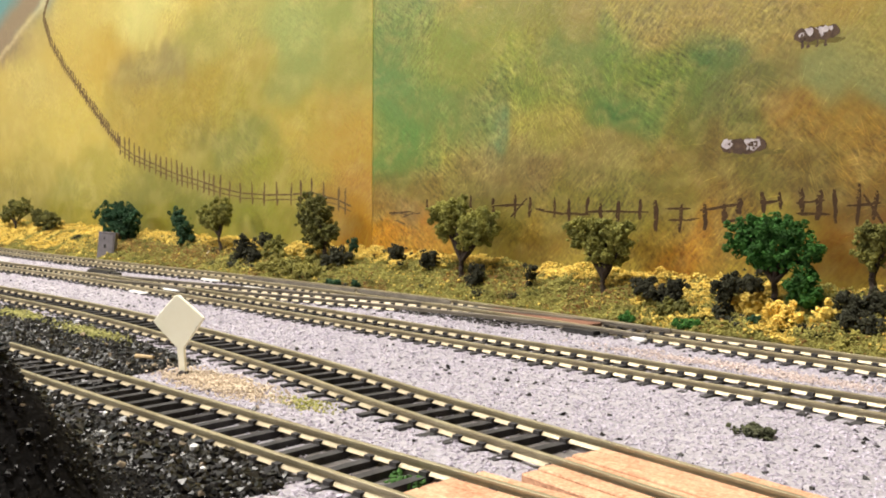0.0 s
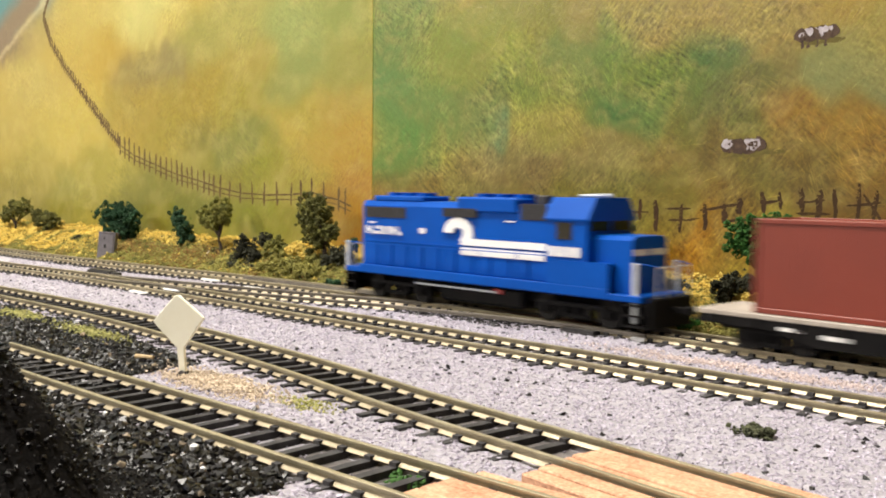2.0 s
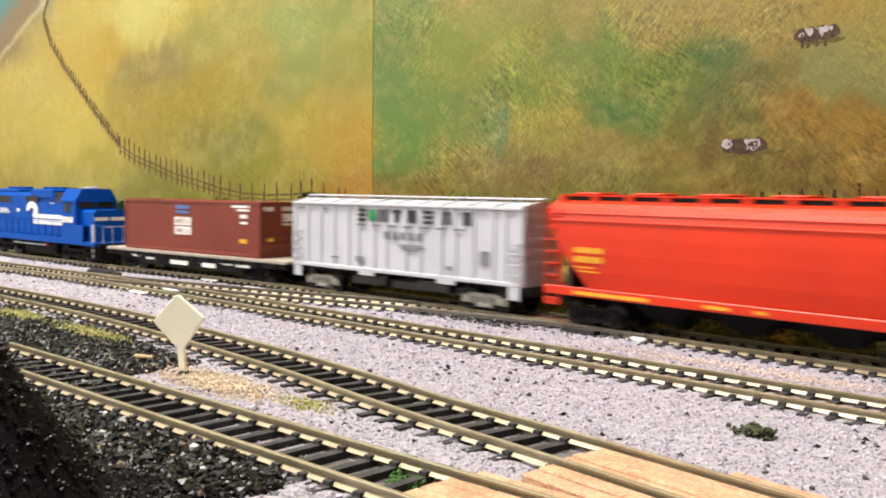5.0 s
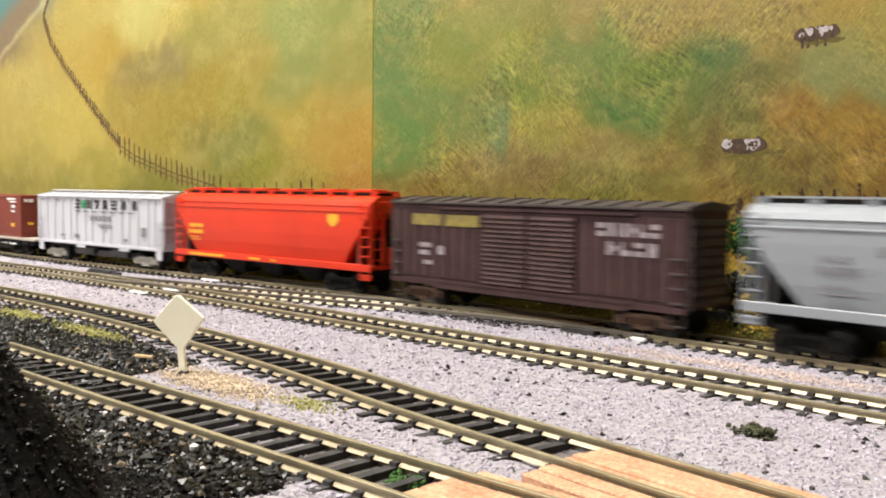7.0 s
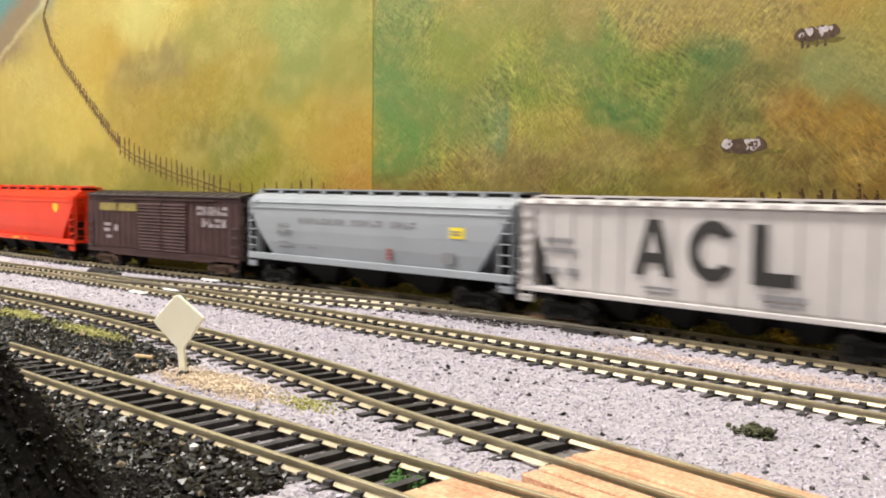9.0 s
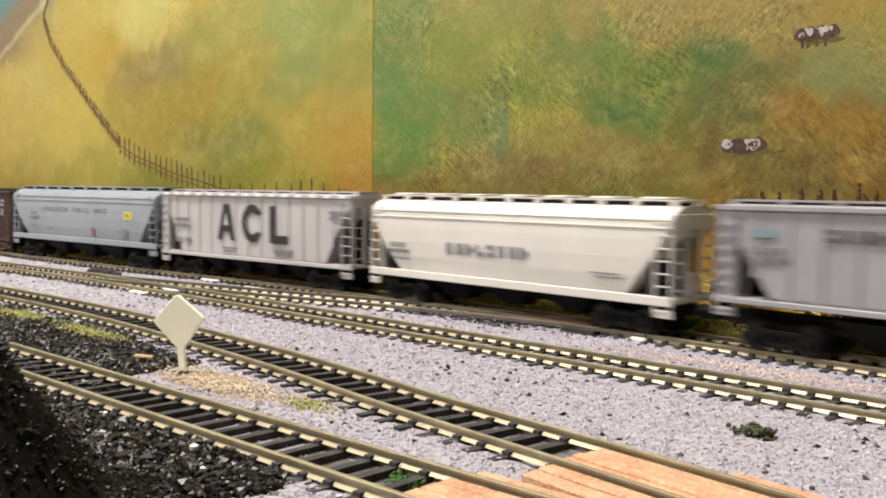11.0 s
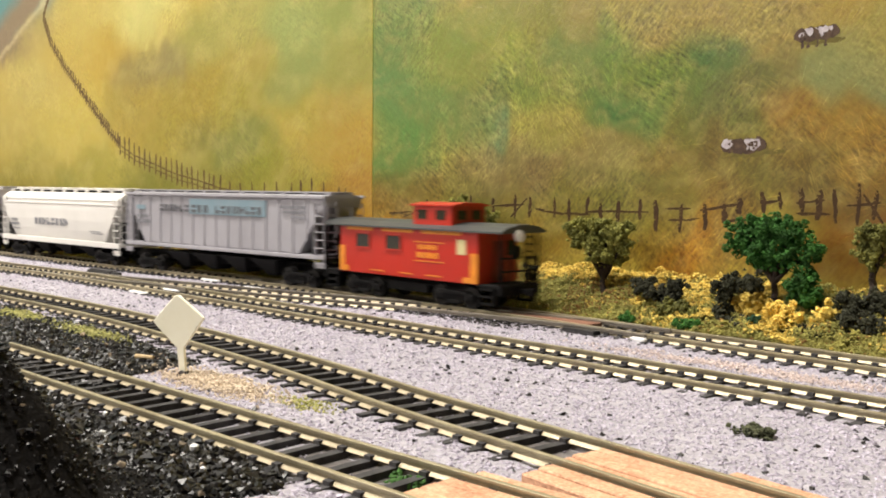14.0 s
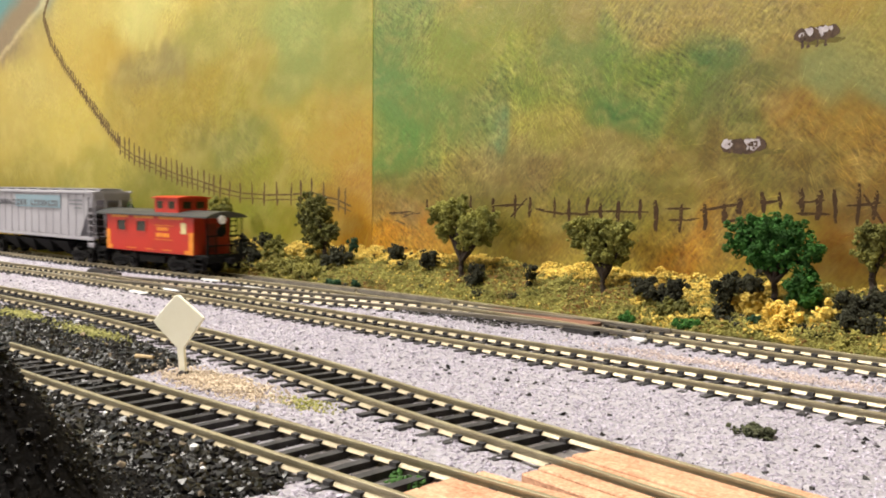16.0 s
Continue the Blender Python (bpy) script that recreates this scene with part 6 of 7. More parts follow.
def roof_walk(ob, L, z, material, hatches=0, walk_mat=None):
    """A raised running board on brackets, and the round hatches beside it."""
    rb = B()
    mm(rb, (-L, L, -6.6, -3.4, z, z + 0.6), (-L, L, 3.4, 6.6, z, z + 0.6))
    mm(rb, (-L, -L + 4, -6.6, 6.6, z, z + 0.6), (L - 4, L, -6.6, 6.6, z, z + 0.6))
    part("running_board", rb, walk_mat or material, ob)
    br = B()
    n = 11
    for i in range(n):
        x = -L + 3 + i * (2 * L - 6) / (n - 1)
        mm(br, (x - 1.6, x + 1.6, -8.6, -7.6, z - 2.4, z + 0.2), (x - 1.6, x + 1.6, 7.6, 8.6, z - 2.4, z + 0.2), (x - 0.6, x + 0.6, -8.6, 8.6, z - 0.5, z))
    part("board_bracket", br, material, ob)
    # a black box makes the gaps between the board brackets dark
    part("hatch_trough", mm(B(), (-L + 4, L - 4, -6.4, 6.4, z - 3, z - 0.3), bevel=0.3), BLACK, ob, "black box under the running board")
    for i in range(hatches):
        x = -L + 14 + i * (2 * L - 28) / (hatches - 1)
        part("roof_hatch", mm(B(), (x - 6, x + 6, -6.4, 6.4, z + 0.5, z + 1.5), bevel=0.4), material, ob)


def hopper_bottom(ob, L, material, bays=3):
    for i in range(bays):
        x = (i - (bays - 1) / 2) * (2 * L * 0.58 / bays)
        w = L * 0.50 / bays
        part("discharge_bay", levels(B(), [(w * 0.3, 5, 3.8), (w * 0.35, 5.5, 4.6), (w, 12.5, 13.5)]), material, ob).location.x = x * MM
    part("centre_sill", mm(B(), (-L + 1, L - 1, -4, 4, 7.5, 12.5)), BLACK, ob)


def hopper_ends(ob, L, W, sill, top, material, rungs=6):
    """Open end platforms: corner posts, ladders, slope-sheet braces, steps."""
    for e in (-1, 1):
        x = e * L
        pl = B()
        mm(pl, (*sorted((x, x - e * 20)), -W, W, sill - 2.2, sill - 0.6))
        part("end_platform", pl, material, ob)
        for s in (-1, 1):
            ladder(ob, *sorted((x - e * 1.0, x - e * 8.0)), s * (W - 0.1), sill - 7.5, top - 4, rungs + 2, material)
            part("brace", mm(B(), (*sorted((x - e * 8.6, x - e * 7.6)), *sorted((s * (W - 1.4), s * (W - 0.5))), sill - 1, top - 4)), material, ob)
            part("corner_step", mm(B(), (*sorted((x, x - e * 7)), *sorted((s * (W - 0.8), s * (W + 0.1))), sill - 7.6, sill - 4.6), bevel=0.2), material, ob)
        part("end_web", mm(B(), (*sorted((x - e * 2, x - e * 24)), -1.5, 1.5, sill - 1, top - 12)), BLACK, ob)
        part("slope_brace", mm(B(), (*sorted((x - e * 10, x - e * 12)), -W + 2, W - 2, sill - 1, top - 16)), DARK_GREY, ob)
        end_ladder(ob, x - e * 0.2, -W + 1.5, -W + 8, sill, top - 3, rungs, material)
        part("end_post", mm(B(), (*sorted((x, x - e * 1.2)), 5, 6.2, sill, top - 6), (*sorted((x, x - e * 1.2)), -5.6, -4.4, sill, top - 6), (*sorted((x - e * 9, x)), -0.6, 0.6, sill, sill + 9)), material, ob)


def smooth_hopper(name, label, centre, L, material, top=51.0, sill=15.5, hatches=6, dark=None):
    ob = thing(name, label, "hopper wagon", "freight wagons of the train")
    moving(ob, centre, L)
    rows = [(L - 27, 11.5, sill - 2.5), (L - 22, 12.9, sill), (L - 16, 14.0, sill + 7), (L - 10, 14.5, sill + 14), (L - 5, 14.6, sill + 21), (L - 1.8, 14.4, sill + 27), (L - 1, 14.2, top - 8), (L - 0.6, 13.8, top - 5.4), (L - 0.5, 12.6, top - 3.2), (L - 0.5, 10.4, top - 1.4), (L - 0.5, 7.0, top - 0.2)]
    part("tank_body", levels(B(), rows), material, ob)
    lip = B()
    for s in (-1, 1):
        mm(lip, (-L + 2, L - 2, *sorted((s * 14.1, s * 14.9)), top - 8.6, top - 7.7), bevel=0.2)
        mm(lip, (-L + 1, L - 1, *sorted((s * 13.2, s * 14.3)), top - 5.6, top - 4.9), bevel=0.2)
    part("roof_seam", lip, material, ob)
    part("side_sill", mm(B(), (-L, L, -14.9, -13.6, sill - 3.2, sill + 0.4), (-L, L, 13.6, 14.9, sill - 3.2, sill + 0.4), bevel=0.3), material, ob)
    each("roof_end_cap", material, ob, [(-L, -L + 3, -13.5, 13.5, top - 9, top - 3), (L - 3, L, -13.5, 13.5, top - 9, top - 3)], bevel=0.3)
    hopper_ends(ob, L, 14.4, sill, top, material)
    roof_walk(ob, L - 1, top + 1.6, material, hatches)
    hopper_bottom(ob, L, BLACK)
    for x in (-L + 24, L - 24):
        bogie(ob, x)
    couplers(ob, -L, L)
    return ob


def ribbed_hopper(name, label, centre, L, material, ribs, top=50.0, sill=15.0, hatches=0):
    ob = thing(name, label, "hopper wagon", "freight wagons of the train")
    moving(ob, centre, L)
    rows = [(L - 25, 13.0, sill - 2), (L - 21, 13.6, sill), (L - 9, 13.6, top - 13), (L - 2, 13.6, top - 6), (L - 1, 13.6, top - 1), (L - 1, 11.5, top + 0.2), (L - 1, 4, top + 1.0)]
    part("hopper_body", levels(B(), rows), material, ob)
    for i in range(ribs):
        x = -L + 4 + i * (2 * L - 8) / (ribs - 1)
        low = sill - 1.4 if abs(x) < L - 21 else sill - 1.4 + (abs(x) - L + 21) * (top - 13 - sill) / 12
        if low > top - 8:
            continue
        for s in (-1, 1):
            part("side_post", mm(B(), (x - 1.1, x + 1.1, *sorted((s * 13.4, s * 14.15)), low, top - 1.2), bevel=0.25), material, ob)
    part("side_sill", mm(B(), (-L, L, -14.9, -13.4, sill - 3.0, sill - 1.0), (-L, L, 13.4, 14.9, sill - 3.0, sill - 1.0), bevel=0.25), material, ob)
    part("top_chord", mm(B(), (-L, L, -15.0, -13.2, top - 1.4, top + 0.4), (-L, L, 13.2, 15.0, top - 1.4, top + 0.4), bevel=0.25), material, ob)
    hopper_ends(ob, L, 14.4, sill, top, material)
    for s in (-1, 1):
        part("end_sheet", mm(B(), (-L + 0.5, -L + 8, *sorted((s * 13.2, s * 13.9)), sill - 1.5, top - 1), bevel=0.2), material, ob)
    roof_walk(ob, L - 1, top + 1.6, material, hatches)
    hopper_bottom(ob, L, BLACK, 4)
    for x in (-L + 24, L - 24):
        bogie(ob, x)
    couplers(ob, -L, L)
    return ob


def peaked_roof(ob, L, W, z, rise, material, panels=10):
    part("roof", loft(B(), [(y * MM, v * MM) for y, v in ((-W, z - 0.8), (-W, z), (0, z + rise), (W, z), (W, z - 0.8))], -L * MM, L * MM), material, ob)
    rb = B()
    for i in range(panels + 1):
        x = -L + 0.6 + i * (2 * L - 1.2) / panels
        for s in (-1, 1):
            m = Matrix.Translation((x * MM, s * W / 2 * MM, (z + rise / 2) * MM)) @ Matrix.Rotation(-s * math.atan2(rise, W), 4, "X")
            box(rb, -0.0005, 0.0005, -W * 0.47 * MM, W * 0.47 * MM, -0.0002, 0.0006, m=m)
    part("roof_rib", rb, material, ob)


def airslide_car():
    L, W = 81, 14.2
    ob = thing("covered_hopper_wagon", "cool white ribbed covered hopper wagon with black lettering and pale bogies", "hopper wagon", "freight wagons of the train")
    moving(ob, 363.0, L)
    part("body", mm(B(), (-L, L, -W + 0.6, W - 0.6, 14.0, 46)), COOL_WHITE, ob)
    widths = [-L + 0.8, -69, -58, -46.5, -35, -27, -15, -6, 8, 18, 32, 41, 52, 64, 71, L - 0.8]
    for x in widths:
        for s in (-1, 1):
            part("side_post", mm(B(), (x - 1.5, x + 1.5, *sorted((s * (W - 0.7), s * (W + 0.05))), 14.2, 45.4), bevel=0.25), COOL_WHITE, ob)
    part("side_sill", mm(B(), (-L, L, -W - 0.3, W + 0.3, 12.4, 14.4), bevel=0.3), COOL_WHITE, ob)
    part("side_tab", mm(B(), (-26, -14, -W - 0.3, -W + 0.6, 10.4, 12.6), (30, 42, -W - 0.3, -W + 0.6, 10.4, 12.6), bevel=0.3), COOL_WHITE, ob)
    peaked_roof(ob, L + 0.5, W + 0.6, 46.4, 2.6, COOL_WHITE)
    part("running_board", mm(B(), (-L - 2, L + 2, -2.6, 2.6, 49.8, 50.6), bevel=0.2), COOL_WHITE, ob)
    for s in (-1, 1):
        for x in (-L + 4, L - 4):
            g = B()
            for k in range(4):
                mm(g, (x - 3.4, x + 3.4, *sorted((s * (W + 0.3), s * (W + 1.0))), 17 + k * 4.6, 17.7 + k * 4.6))
            part("grab_iron", g, COOL_WHITE, ob)
            part("corner_step", mm(B(), (x - 3.4, x + 3.4, *sorted((s * (W - 0.6), s * (W + 0.2))), 6.6, 12.4), bevel=0.3), COOL_WHITE, ob)
    for e in (-1, 1):
        x = e * L
        er = B()
        for k in range(6):
            mm(er, (*sorted((x, x + e * 0.7)), -W + 0.6, W - 0.6, 16 + k * 5.2, 18.4 + k * 5.2), bevel=0.3)
        part("end_rib", er, COOL_WHITE, ob)
        end_ladder(ob, x + e * 0.9, -W + 1, -W + 7, 13, 46, 8, COOL_WHITE)
    y = -W - 0.08
    xs = [(-26.5, -20.5), (-10.5, -4.5), (-1, 5), (10, 15.5), (21, 27), (33, 39), (46.5, 52)]
    for i, (a, b) in enumerate(xs):
        bm = B()
        if i in (0, 4):
            mm(bm, *[(a, b, y - 0.2, y, z, z + 1.4) for z in (37.8, 40.2, 42.6)])
        elif i == 2:
            mm(bm, (a, b, y - 0.2, y, 42.2, 44.0), (a + 1.8, b - 1.8, y - 0.2, y, 37.8, 42.2))
        else:
            mm(bm, (a, a + 2.1, y - 0.2, y, 37.8, 44.0), (b - 2.1, b, y - 0.2, y, 37.8, 44.0))
        part("letter_shape", bm, PRINT_BLACK, ob, "black lettering shape")
    dot = B()
    cyl(dot, (-0.0155, (y + 0.0) * MM, 0.0408), (-0.0155, (y - 0.2) * MM, 0.0408), 0.0031, seg=18)
    part("green_disc", dot, PRINT_GREEN, ob, "green disc in the lettering")
    bars("small_lettering", ob, PRINT_GREY, y + 0.05, row_of_bars(-27, 52, 35.4, 36.4, 7, 0.45) + row_of_bars(-6.5, 22, 29.6, 33.2, 5, 0.4) + [(4, 20, 26.8, 27.4), (4, 22, 25.8, 26.4), (6, 18, 24.8, 25.4), (57, 63, 21, 27), (-28, -22, 17, 20), (-48, -42, 18, 19), (-75, -71, 43, 44), (36, 40, 17, 19), (-56, -51, 43.2, 43.8)], "small grey lettering bars")
    part("outlet_pipe", mm(B(), (-38, 44, -9, 9, 5, 9.5), (-30, -8, -12, 12, 6, 11), (14, 36, -12, 12, 6, 11), bevel=0.5), DARK_GREY, ob)
    part("centre_sill", mm(B(), (-L + 2, L - 2, -4, 4, 7.5, 12.6)), DARK_GREY, ob)
    for x in (-L + 23, L - 23):
        bogie(ob, x, PALE_BOGIE, label="pale grey bogie")
    couplers(ob, -L, L)
    return ob


def box_car():
    L, W = 83, 14.2
    ob = thing("box_car", "weathered brown boxcar with louvred double doors", "box wagon", "freight wagons of the train")
    moving(ob, 731.5, L)
    part("body", mm(B(), (-L, L, -W + 0.6, W - 0.6, 11.4, 47.6)), CAR_BROWN, ob)
    for s in (-1, 1):
        for x0, x1, n in ((-L + 0.5, -23, 9), (33, L - 0.5, 8)):
            for i in range(n):
                x = x0 + (x1 - x0) * (i + 0.5) / n
                part("side_panel", mm(B(), (x - 2.3, x + 2.3, *sorted((s * (W - 0.7), s * (W - 0.1))), 13.2, 44.6), bevel=0.3), CAR_BROWN, ob)
        for x0, x1 in ((-21.5, 5), (5.6, 31.5)):
            door = part("louvred_door", mm(B(), (x0, x1, *sorted((s * (W - 0.6), s * (W + 0.3))), 12.4, 44.6), bevel=0.2), CAR_BROWN, ob)
            for k in range(15):
                sl = B()
                z = 13.6 + k * 2.05
                m = Matrix.Translation(((x0 + x1) / 2 * MM, s * (W + 0.45) * MM, z * MM)) @ Matrix.Rotation(s * radians(28), 4, "X")
                box(sl, -(x1 - x0) / 2 * MM + 0.0008, (x1 - x0) / 2 * MM - 0.0008, -0.0005, 0.0005, -0.0007, 0.0007, m=m)
                part("louvre", sl, CAR_BROWN, door)
        part("door_track", mm(B(), (-50, 60, *sorted((s * (W + 0.2), s * (W + 0.9))), 45.0, 46.0), (-50, 60, *sorted((s * (W + 0.2), s * (W + 0.9))), 11.2, 12.4)), CAR_BROWN, ob)
        part("lower_sill", prism(B(), [(x * MM, z * MM) for x, z in ((-L, 12), (L, 12), (L, 9.6), (60, 9.6), (54, 8.4), (-50, 8.4), (-56, 9.6), (-L, 9.6))], s * W * MM - 0.0006, s * W * MM + 0.0003), CAR_BROWN, ob)
        for x in (-L + 4, L - 4):
            g = B()
            for k in range(4):
                mm(g, (x - 3.4, x + 3.4, *sorted((s * (W + 0.1), s * (W + 1.0))), 13 + k * 5.4, 13.8 + k * 5.4))
            part("grab_iron", g, CAR_BROWN_DARK, ob)
            part("corner_step", mm(B(), (x - 3.2, x + 3.2, *sorted((s * (W - 0.6), s * W)), 4.6, 5.2), (x - 3.2, x - 2.7, *sorted((s * (W - 0.6), s * W)), 4.6, 10), (x + 2.7, x + 3.2, *sorted((s * (W - 0.6), s * W)), 4.6, 10)), CAR_BROWN_DARK, ob)
    for e in (-1, 1):
        x = e * L
        er = B()
        for k in range(9):
            mm(er, (*sorted((x - e * 0.2, x + e * 0.9)), -W + 1.2, W - 1.2, 12.4 + k * 3.7, 14.6 + k * 3.7), bevel=0.4)
        part("end_rib", er, CAR_BROWN_DARK, ob)
        end_ladder(ob, x + e * 1.0, -W + 1, -W + 7, 11, 45, 8, CAR_BROWN_DARK)
    peaked_roof(ob, L + 0.8, W + 0.8, 48.2, 2.2, CAR_BROWN_DARK, 14)
    y = -W + 0.05
    bars("faded_panel", ob, FADED_YELLOW, y, [(-68, -48, 37.4, 42.6), (-45, -23.5, 37.4, 42.6)], "faded yellow lettering panel")
    lettering("faded_lettering", ob, FADED_GREY, y, [(42, 72, 36.8, 42.0, 6), (47, 72, 29.6, 34.8, 4)], "faded pale grey lettering")
    bars("faded_marks", ob, FADED_GREY, y, [(-63, -55, 27.0, 29.2), (-63, -56, 23.4, 25.6), (-60, -54, 19, 21), (-50, -46, 24, 28)], "faded pale grey lettering bars")
    part("centre_sill", mm(B(), (-L + 2, L - 2, -4, 4, 7.5, 11.6), (-30, 30, -10, 10, 7, 9)), BLACK, ob)
    for x in (-L + 20, L - 20):
        bogie(ob, x, RUSTY, label="rusty brown bogie")
    couplers(ob, -L, L)
    return ob


def caboose():
    ob = thing("caboose", "red caboose with dark roof, cupola and orange-yellow trim", "caboose")
    moving(ob, 1652.0, 60)
    L, W = 48.5, 13.6
    part("body", mm(B(), (-L, L, -W, W, 11.6, 35.4), bevel=0.3), CABOOSE_RED, ob)
    part("roof", loft(B(), [(y * MM, z * MM) for y, z in ((-15.4, 35.0), (-15.4, 35.8), (-11, 37.6), (-4, 38.8), (4, 38.8), (11, 37.6), (15.4, 35.8), (15.4, 35.0))], -0.0600, 0.0640), ROOF_BLACK, ob, "charcoal curved roof")
    cup = part("cupola", mm(B(), (4, 30, -11.5, 11.5, 37.0, 46.4), bevel=0.4), CABOOSE_RED, ob, "red roof cupola")
    part("cupola_roof", loft(B(), [(y * MM, z * MM) for y, z in ((-12.6, 46.2), (-12.6, 46.9), (-5, 47.9), (5, 47.9), (12.6, 46.9), (12.6, 46.2))], 0.0025, 0.0315), CABOOSE_RED, cup)
    for s in (-1, 1):
        for x in (7, 19.5):
            part("cupola_window", mm(B(), (x, x + 6.5, *sorted((s * 11.3, s * 11.7)), 40.0, 44.4)), GLASS, cup, "small cupola window")
    for y in (-8, 2):
        part("cupola_window", mm(B(), (29.8, 30.2, y, y + 6, 40.0, 44.4)), GLASS, cup, "small cupola window")
    for s in (-1, 1):
        for x0, x1 in ((-35.4, -25.4), (-12.8, -2.4)):
            win = part("window", mm(B(), (x0, x1, *sorted((s * (W - 0.3), s * (W + 0.15))), 24.8, 31.4)), GLASS, ob, "dark side window")
            part("window_frame", mm(B(), (x0 - 0.8, x1 + 0.8, *sorted((s * W, s * (W + 0.5))), 31.4, 32.2), (x0 - 0.8, x1 + 0.8, *sorted((s * W, s * (W + 0.6))), 24.0, 24.8), (x0 - 0.8, x0, *sorted((s * W, s * (W + 0.5))), 24.8, 31.4), (x1, x1 + 0.8, *sorted((s * W, s * (W + 0.5))), 24.8, 31.4)), CABOOSE_RED, win)
        part("pale_window", mm(B(), (35.6, 41.0, *sorted((s * (W - 0.3), s * (W + 0.2))), 24.6, 31.4)), mat("pale_window", (0.60, 0.52, 0.26)), ob, "pale yellow end window")
        bars_y = s * (W + 0.15)
        tr = B()
        for x0, x1, z0, z1 in ((-43, -23, 33.2, 35.0), (-16, 6, 33.2, 35.0), (12, 38, 33.2, 35.0), (-L, -L + 4, 14, 25), (-L, -L + 7, 12.2, 15), (L - 4.5, L, 14, 25.5), (L - 9, L, 12.0, 14.5), (-25, -14, 13.4, 13.9), (-3, 6, 13.4, 13.9), (15, 26, 13.4, 13.9), (7, 27, 29.0, 29.4), (7, 27, 20.0, 20.4)):
            mm(tr, (x0, x1, *sorted((s * W, s * (W + 0.25))), z0, z1))
        part("trim", tr, CABOOSE_TRIM, ob, "orange-yellow trim panels")
        le = B()
        for x0, x1, z0, z1 in row_of_bars(10, 23, 25.8, 28.0, 5, 0.25) + row_of_bars(9, 24, 21.8, 24.4, 4, 0.2):
            mm(le, (x0, x1, *sorted((s * W, s * (W + 0.25))), z0, z1))
        part("lettering", le, CABOOSE_TRIM, ob, "yellow lettering bars")
    for e in (-1, 1):
        x = e * L
        part("end_door", mm(B(), (*sorted((x, x + e * 0.4)), -4, 4, 13, 31)), mat("caboose_door", (0.22, 0.016, 0.008)), ob)
        part("end_window", mm(B(), (*sorted((x, x + e * 0.5)), 6, 11, 24, 31)), GLASS, ob)
        part("platform", mm(B(), (*sorted((x, x + e * 13)), -13.2, 13.2, 10.6, 12.0), bevel=0.2), BLACK, ob, "black end platform")
        for post in [((x + e * 12.5, y, 12), (x + e * 12.5, y, 24)) for y in (-12, -6, 6, 12)] + [((x + e * 12.5, -12, 24), (x + e * 12.5, -3, 24)), ((x + e * 12.5, 3, 24), (x + e * 12.5, 12, 24)), ((x + e * 12.5, -12, 18), (x + e * 12.5, 12, 18))] + [((x + e * 12.8, y, 12), (x + e * 12.8, y, 36)) for y in (-13, 4, 9, 13)]:
            rails_of("railing", ob, [post], 0.45, BLACK, "black end railing")
        end_ladder(ob, x + e * 13, 4, 9, 12, 38, 8, BLACK)
        wh = B()
        cyl(wh, ((x + e * 13) * MM, -0.003, 0.0265), ((x + e * 13.8) * MM, -0.003, 0.0265), 0.0032, seg=14)
        part("brake_wheel", wh, BLACK, ob)
        for s in (-1, 1):
            st = B()
            for k in range(3):
                mm(st, (*sorted((x + e * 2, x + e * 9.5)), *sorted((s * 11, s * 14.2)), 3.2 + k * 3.2, 4.0 + k * 3.2))
            mm(st, (*sorted((x + e * 1.4, x + e * 2)), *sorted((s * 11, s * 14.2)), 3, 11), (*sorted((x + e * 9.5, x + e * 10.1)), *sorted((s * 11, s * 14.2)), 3, 11))
            part("steps", st, BLACK, ob)
        part("end_beam", mm(B(), (*sorted((x + e * 11.6, x + e * 13.6)), -13.4, 13.4, 7.4, 11.6), bevel=0.3), BLACK, ob)
    lamp = B()
    cyl(lamp, (0.0638, -0.004, 0.0340), (0.0648, -0.004, 0.0340), 0.0026, seg=16)
    part("end_lamp", lamp, WHITE, ob, "round pale end lamp")
    part("underframe", mm(B(), (-L, L, -9, 9, 8, 11.6), (-14, 14, -11, 11, 5, 9)), BLACK, ob)
    for x in (-32, 32):
        bogie(ob, x, BLACK, 19)
    couplers(ob, -62, 62)
    return ob


locomotive()
flat_car()
container()
airslide_car()
red = smooth_hopper("red_hopper_wagon", "bright red-orange smooth-sided hopper wagon with yellow markings", 543.6, 88, HOPPER_RED, 50.4, 15.2)
bars("yellow_lettering", red, YELLOW, -14.55, row_of_bars(-72, -57.5, 29.6, 31.8, 5, 0.2) + row_of_bars(-72, -57.5, 25.8, 28.2, 5, 0.2) + [(-72, -62, 23.6, 24.1), (-70, -60, 22, 22.5)], "yellow lettering bars")
shield = prism(B(), [(x * MM, z * MM) for x, z in ((56, 40.6), (63.6, 40.6), (64, 37.4), (62, 34.8), (59.8, 34.0), (57.6, 34.8), (55.6, 37.4))], -0.0149, -0.0145)
part("shield", shield, YELLOW, red, "yellow shield emblem")
bars("sill_lettering", red, YELLOW, -14.9, [(-72, -36, 12.8, 14.2), (-12, -2, 13, 14.2), (8, 12, 13, 14.2)], "yellow bars on the sill")
box_car()
grey = smooth_hopper("grey_hopper_wagon", "blue-grey smooth-sided covered hopper wagon with a yellow panel", 921.5, 99, SMOOTH_GREY, 51.0, 17.0, 0)
lettering("lettering", grey, PRINT_GREY, -14.55, [(-52, -12, 35.2, 38.2, 8), (-8, 16, 35.2, 38.2, 5), (22, 40, 35.2, 38.2, 4), (-70, -60, 32.4, 34.6, 3), (-71, -57, 28.6, 31.2, 5)], "grey lettering")
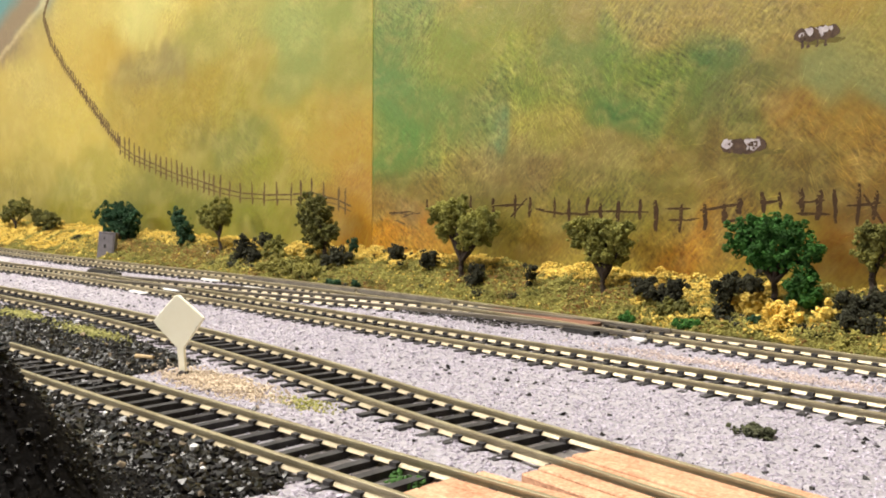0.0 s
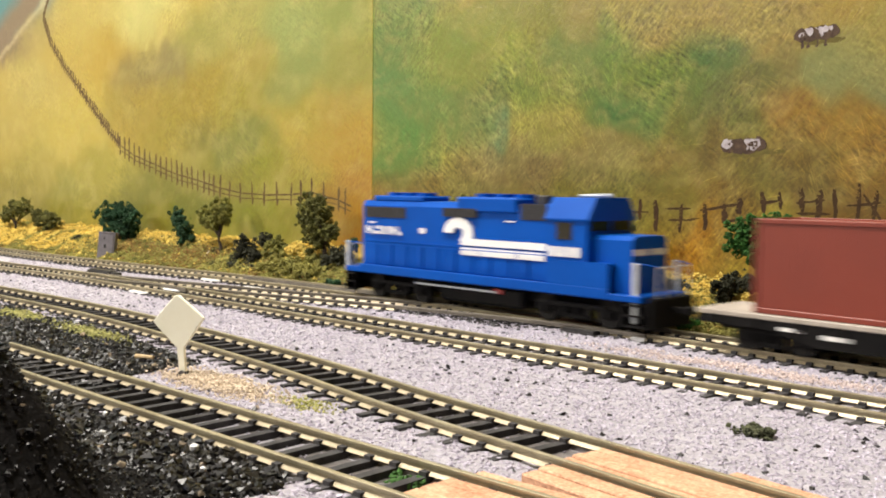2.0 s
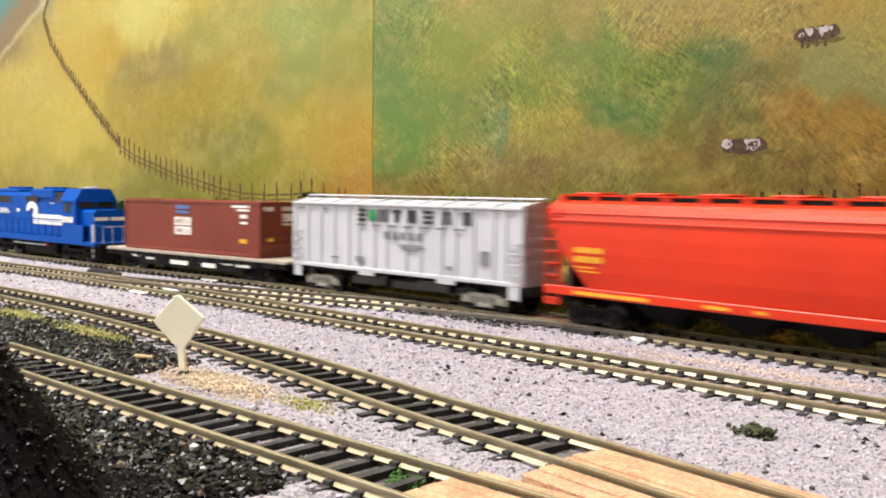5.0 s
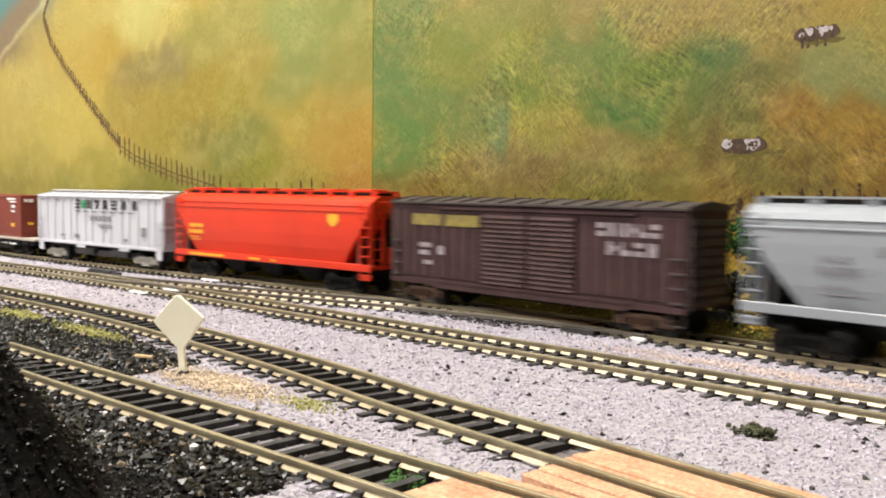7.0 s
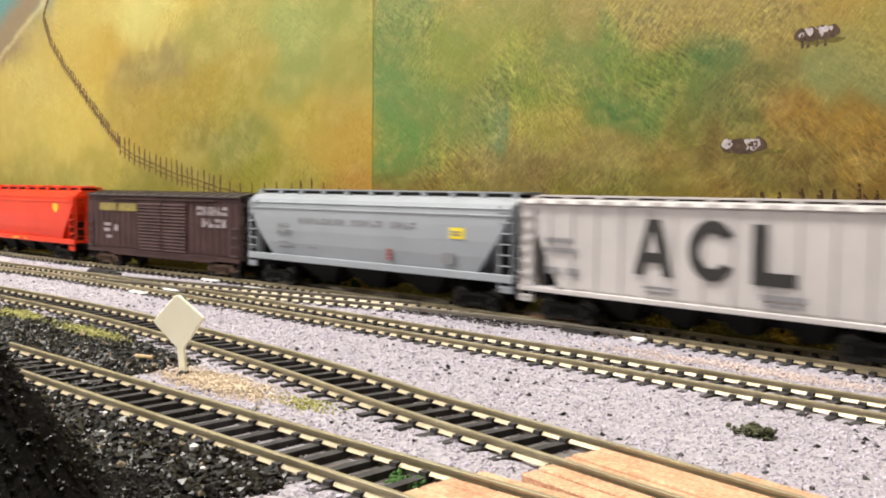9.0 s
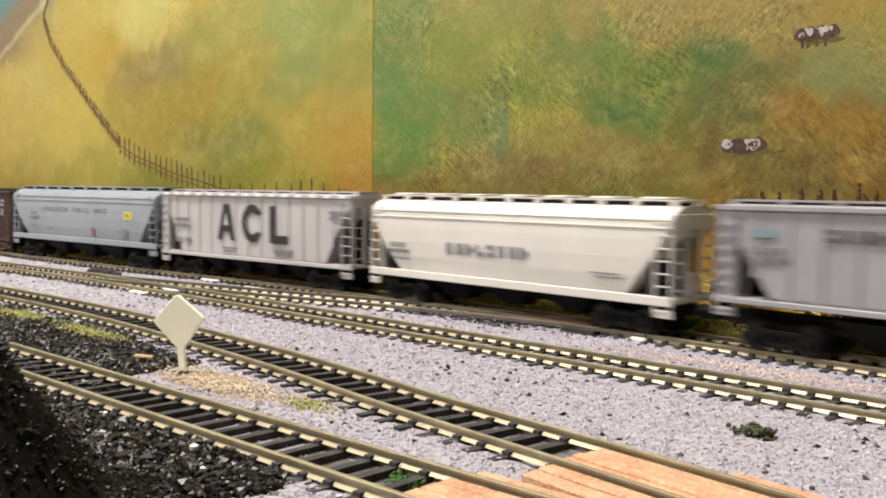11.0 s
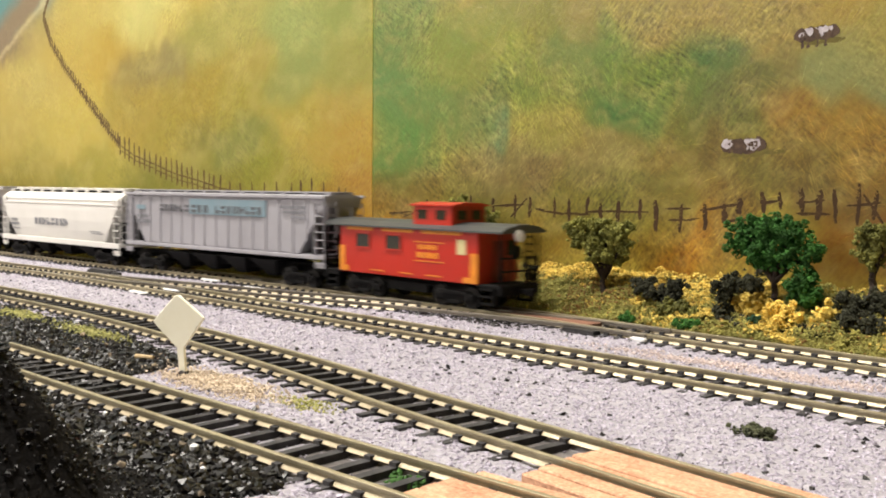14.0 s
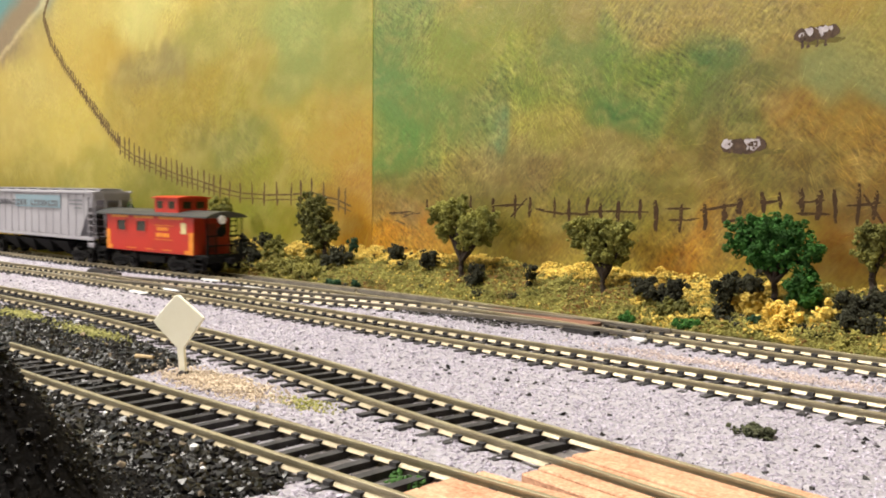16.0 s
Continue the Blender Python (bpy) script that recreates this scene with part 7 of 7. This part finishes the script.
bars("small_marks", grey, PRINT_GREY, -14.55, [(-70, -60, 24, 25), (-70, -56, 22, 22.6), (-45, -36, 22, 22.6), (56, 64, 20, 25)], "grey lettering bars")
bars("yellow_panel", grey, BRIGHT_YELLOW, -14.6, [(61.5, 70.5, 31.8, 36.8)], "bright yellow panel")
bars("panel_strokes", grey, PRINT_GREY, -14.78, [(62.5, 68.5, 34.6, 35.3), (62.5, 68.5, 33.2, 33.9)])
bars("small_plate", grey, mat("dull_red_print", (0.25, 0.08, 0.08)), -14.3, [(18, 22, 23.4, 25), (18, 22, 21.4, 23), (18, 22, 19.4, 21)], "small dull red plate")
acl = ribbed_hopper("pale_hopper_wagon", "pale warm grey ribbed hopper wagon with large black letter shapes", 1111.6, 88, ACL_GREY, 15, 50.0, 15.0)
y = -14.2
wedge = prism(B(), [(x * MM, z * MM) for x, z in ((-28.5, 23), (-24.4, 23), (-23.1, 28), (-16.9, 28), (-15.6, 23), (-11.5, 23), (-17.3, 44), (-22.7, 44))], (y - 0.3) * MM, y * MM)
part("letter_shape", wedge, PRINT_BLACK, acl, "large black wedge shape")
part("letter_shape_gap", prism(B(), [(x * MM, z * MM) for x, z in ((-22.0, 31.6), (-18.0, 31.6), (-20.0, 39.6))], (y - 0.42) * MM, (y - 0.2) * MM), ACL_GREY, acl)
ring = [(4.8 + 9.6 * math.cos(a), 33.6 + 10.8 * math.sin(a)) for a in [0.55 + i * (2 * math.pi - 1.1) / 22 for i in range(23)]]
hole = [(4.8 + 5.5 * math.cos(a), 33.6 + 6.4 * math.sin(a)) for a in [0.75 + i * (2 * math.pi - 1.5) / 22 for i in range(23)]]
part("letter_shape", prism(B(), [(x * MM, z * MM) for x, z in ring + hole[::-1]], (y - 0.3) * MM, y * MM), PRINT_BLACK, acl, "large black open ring shape")
part("letter_shape", prism(B(), [(x * MM, z * MM) for x, z in ((20.5, 23), (36.5, 23), (36.5, 27.4), (25.4, 27.4), (25.4, 43.6), (20.5, 43.6))], (y - 0.3) * MM, y * MM), PRINT_BLACK, acl, "large black angle shape")
bars("small_lettering", acl, PRINT_GREY, y, row_of_bars(-73, -58, 33, 35.0, 4, 0.3) + row_of_bars(-74, -56, 29, 31, 6, 0.25) + [(-72, -66, 20, 23), (-62, -56, 20, 23), (-24, -10, 18, 19), (-22, -12, 16.5, 17.2), (24, 40, 18, 20), (26, 38, 16, 17), (70, 80, 40, 42), (70, 80, 37.4, 39)], "small grey lettering bars")
each("chord_plate", WHITE, acl, [(-84 + i * 11.6, -79 + i * 11.6, -15.2, -14.9, 48.8, 50.3) for i in range(15)], 0, "white plate on the roof edge")
cream = smooth_hopper("cream_hopper_wagon", "cream white smooth-sided hopper wagon with grey lettering", 1302.6, 88, CREAM, 49.0, 15.0, 7)
lettering("lettering", cream, PRINT_GREY, -14.55, [(-33, 19, 24.8, 30.0, 8), (-72, -61, 26.2, 28.4, 3)], "grey lettering")
bars("small_marks", cream, PRINT_GREY, -14.55, row_of_bars(-73, -58, 23.4, 25.2, 6, 0.3) + [(-70, -58, 20.6, 21.2), (50, 64, 22, 22.6), (52, 66, 20.6, 21.2)], "grey lettering bars")
last = ribbed_hopper("grey_ribbed_hopper_wagon", "lilac-grey ribbed hopper wagon with a faded teal panel", 1493.0, 97, LAST_GREY, 17, 49.6, 19.0)
bars("teal_panel", last, TEAL, -14.18, [(-25, 48, 37.4, 46.6)], "faded teal panel")
lettering("lettering", last, PRINT_DARK, -14.32, [(-57, -25, 38.6, 42.8, 6), (-23, -5, 38.4, 43.0, 3), (1, 46, 38.4, 42.8, 8)], "dark grey lettering")
bars("brown_marks", last, PRINT_GREY, -14.32, row_of_bars(61, 82, 42.6, 44.2, 4, 0.2) + row_of_bars(63, 82, 40.0, 41.4, 4, 0.2) + [(70, 80, 37.4, 38.6)], "dark grey lettering bars")
bars("teal_mark", last, TEAL, -14.18, [(-84, -74, 39.2, 42.0)], "small teal mark")
bars("small_marks", last, PRINT_GREY, -14.18, row_of_bars(-84, -70, 34, 36, 4, 0.3) + row_of_bars(-84, -68, 30.6, 32.6, 5, 0.3))
caboose()


# ---- movement ----
GONE = [0, 0.1399, 0.2812, 0.4217, 0.5671, 0.7113, 0.8543, 0.9988, 1.1461, 1.2929, 1.4374, 1.5811, 1.7258, 1.8655, 1.9937, 2.1124, 2.2250]


def car_pose(u, half):
    """Both bogies stand on the main track."""
    lead = u - half * 0.8
    u += 0.5 * min(max(0.0, lead + 0.32), 0.32) ** 2
    a, b = u - half * 0.7, u + half * 0.7
    p, q = MAIN(a), MAIN(b)
    return pose(u, (p + q) / 2, RAIL_TOP, 0, 0, math.degrees(math.atan2(q - p, b - a)))


def motions():
    for ob, start, half in MV:
        walk(ob, [(t, car_pose(start - gone, half)) for t, gone in enumerate(GONE)])


motions()
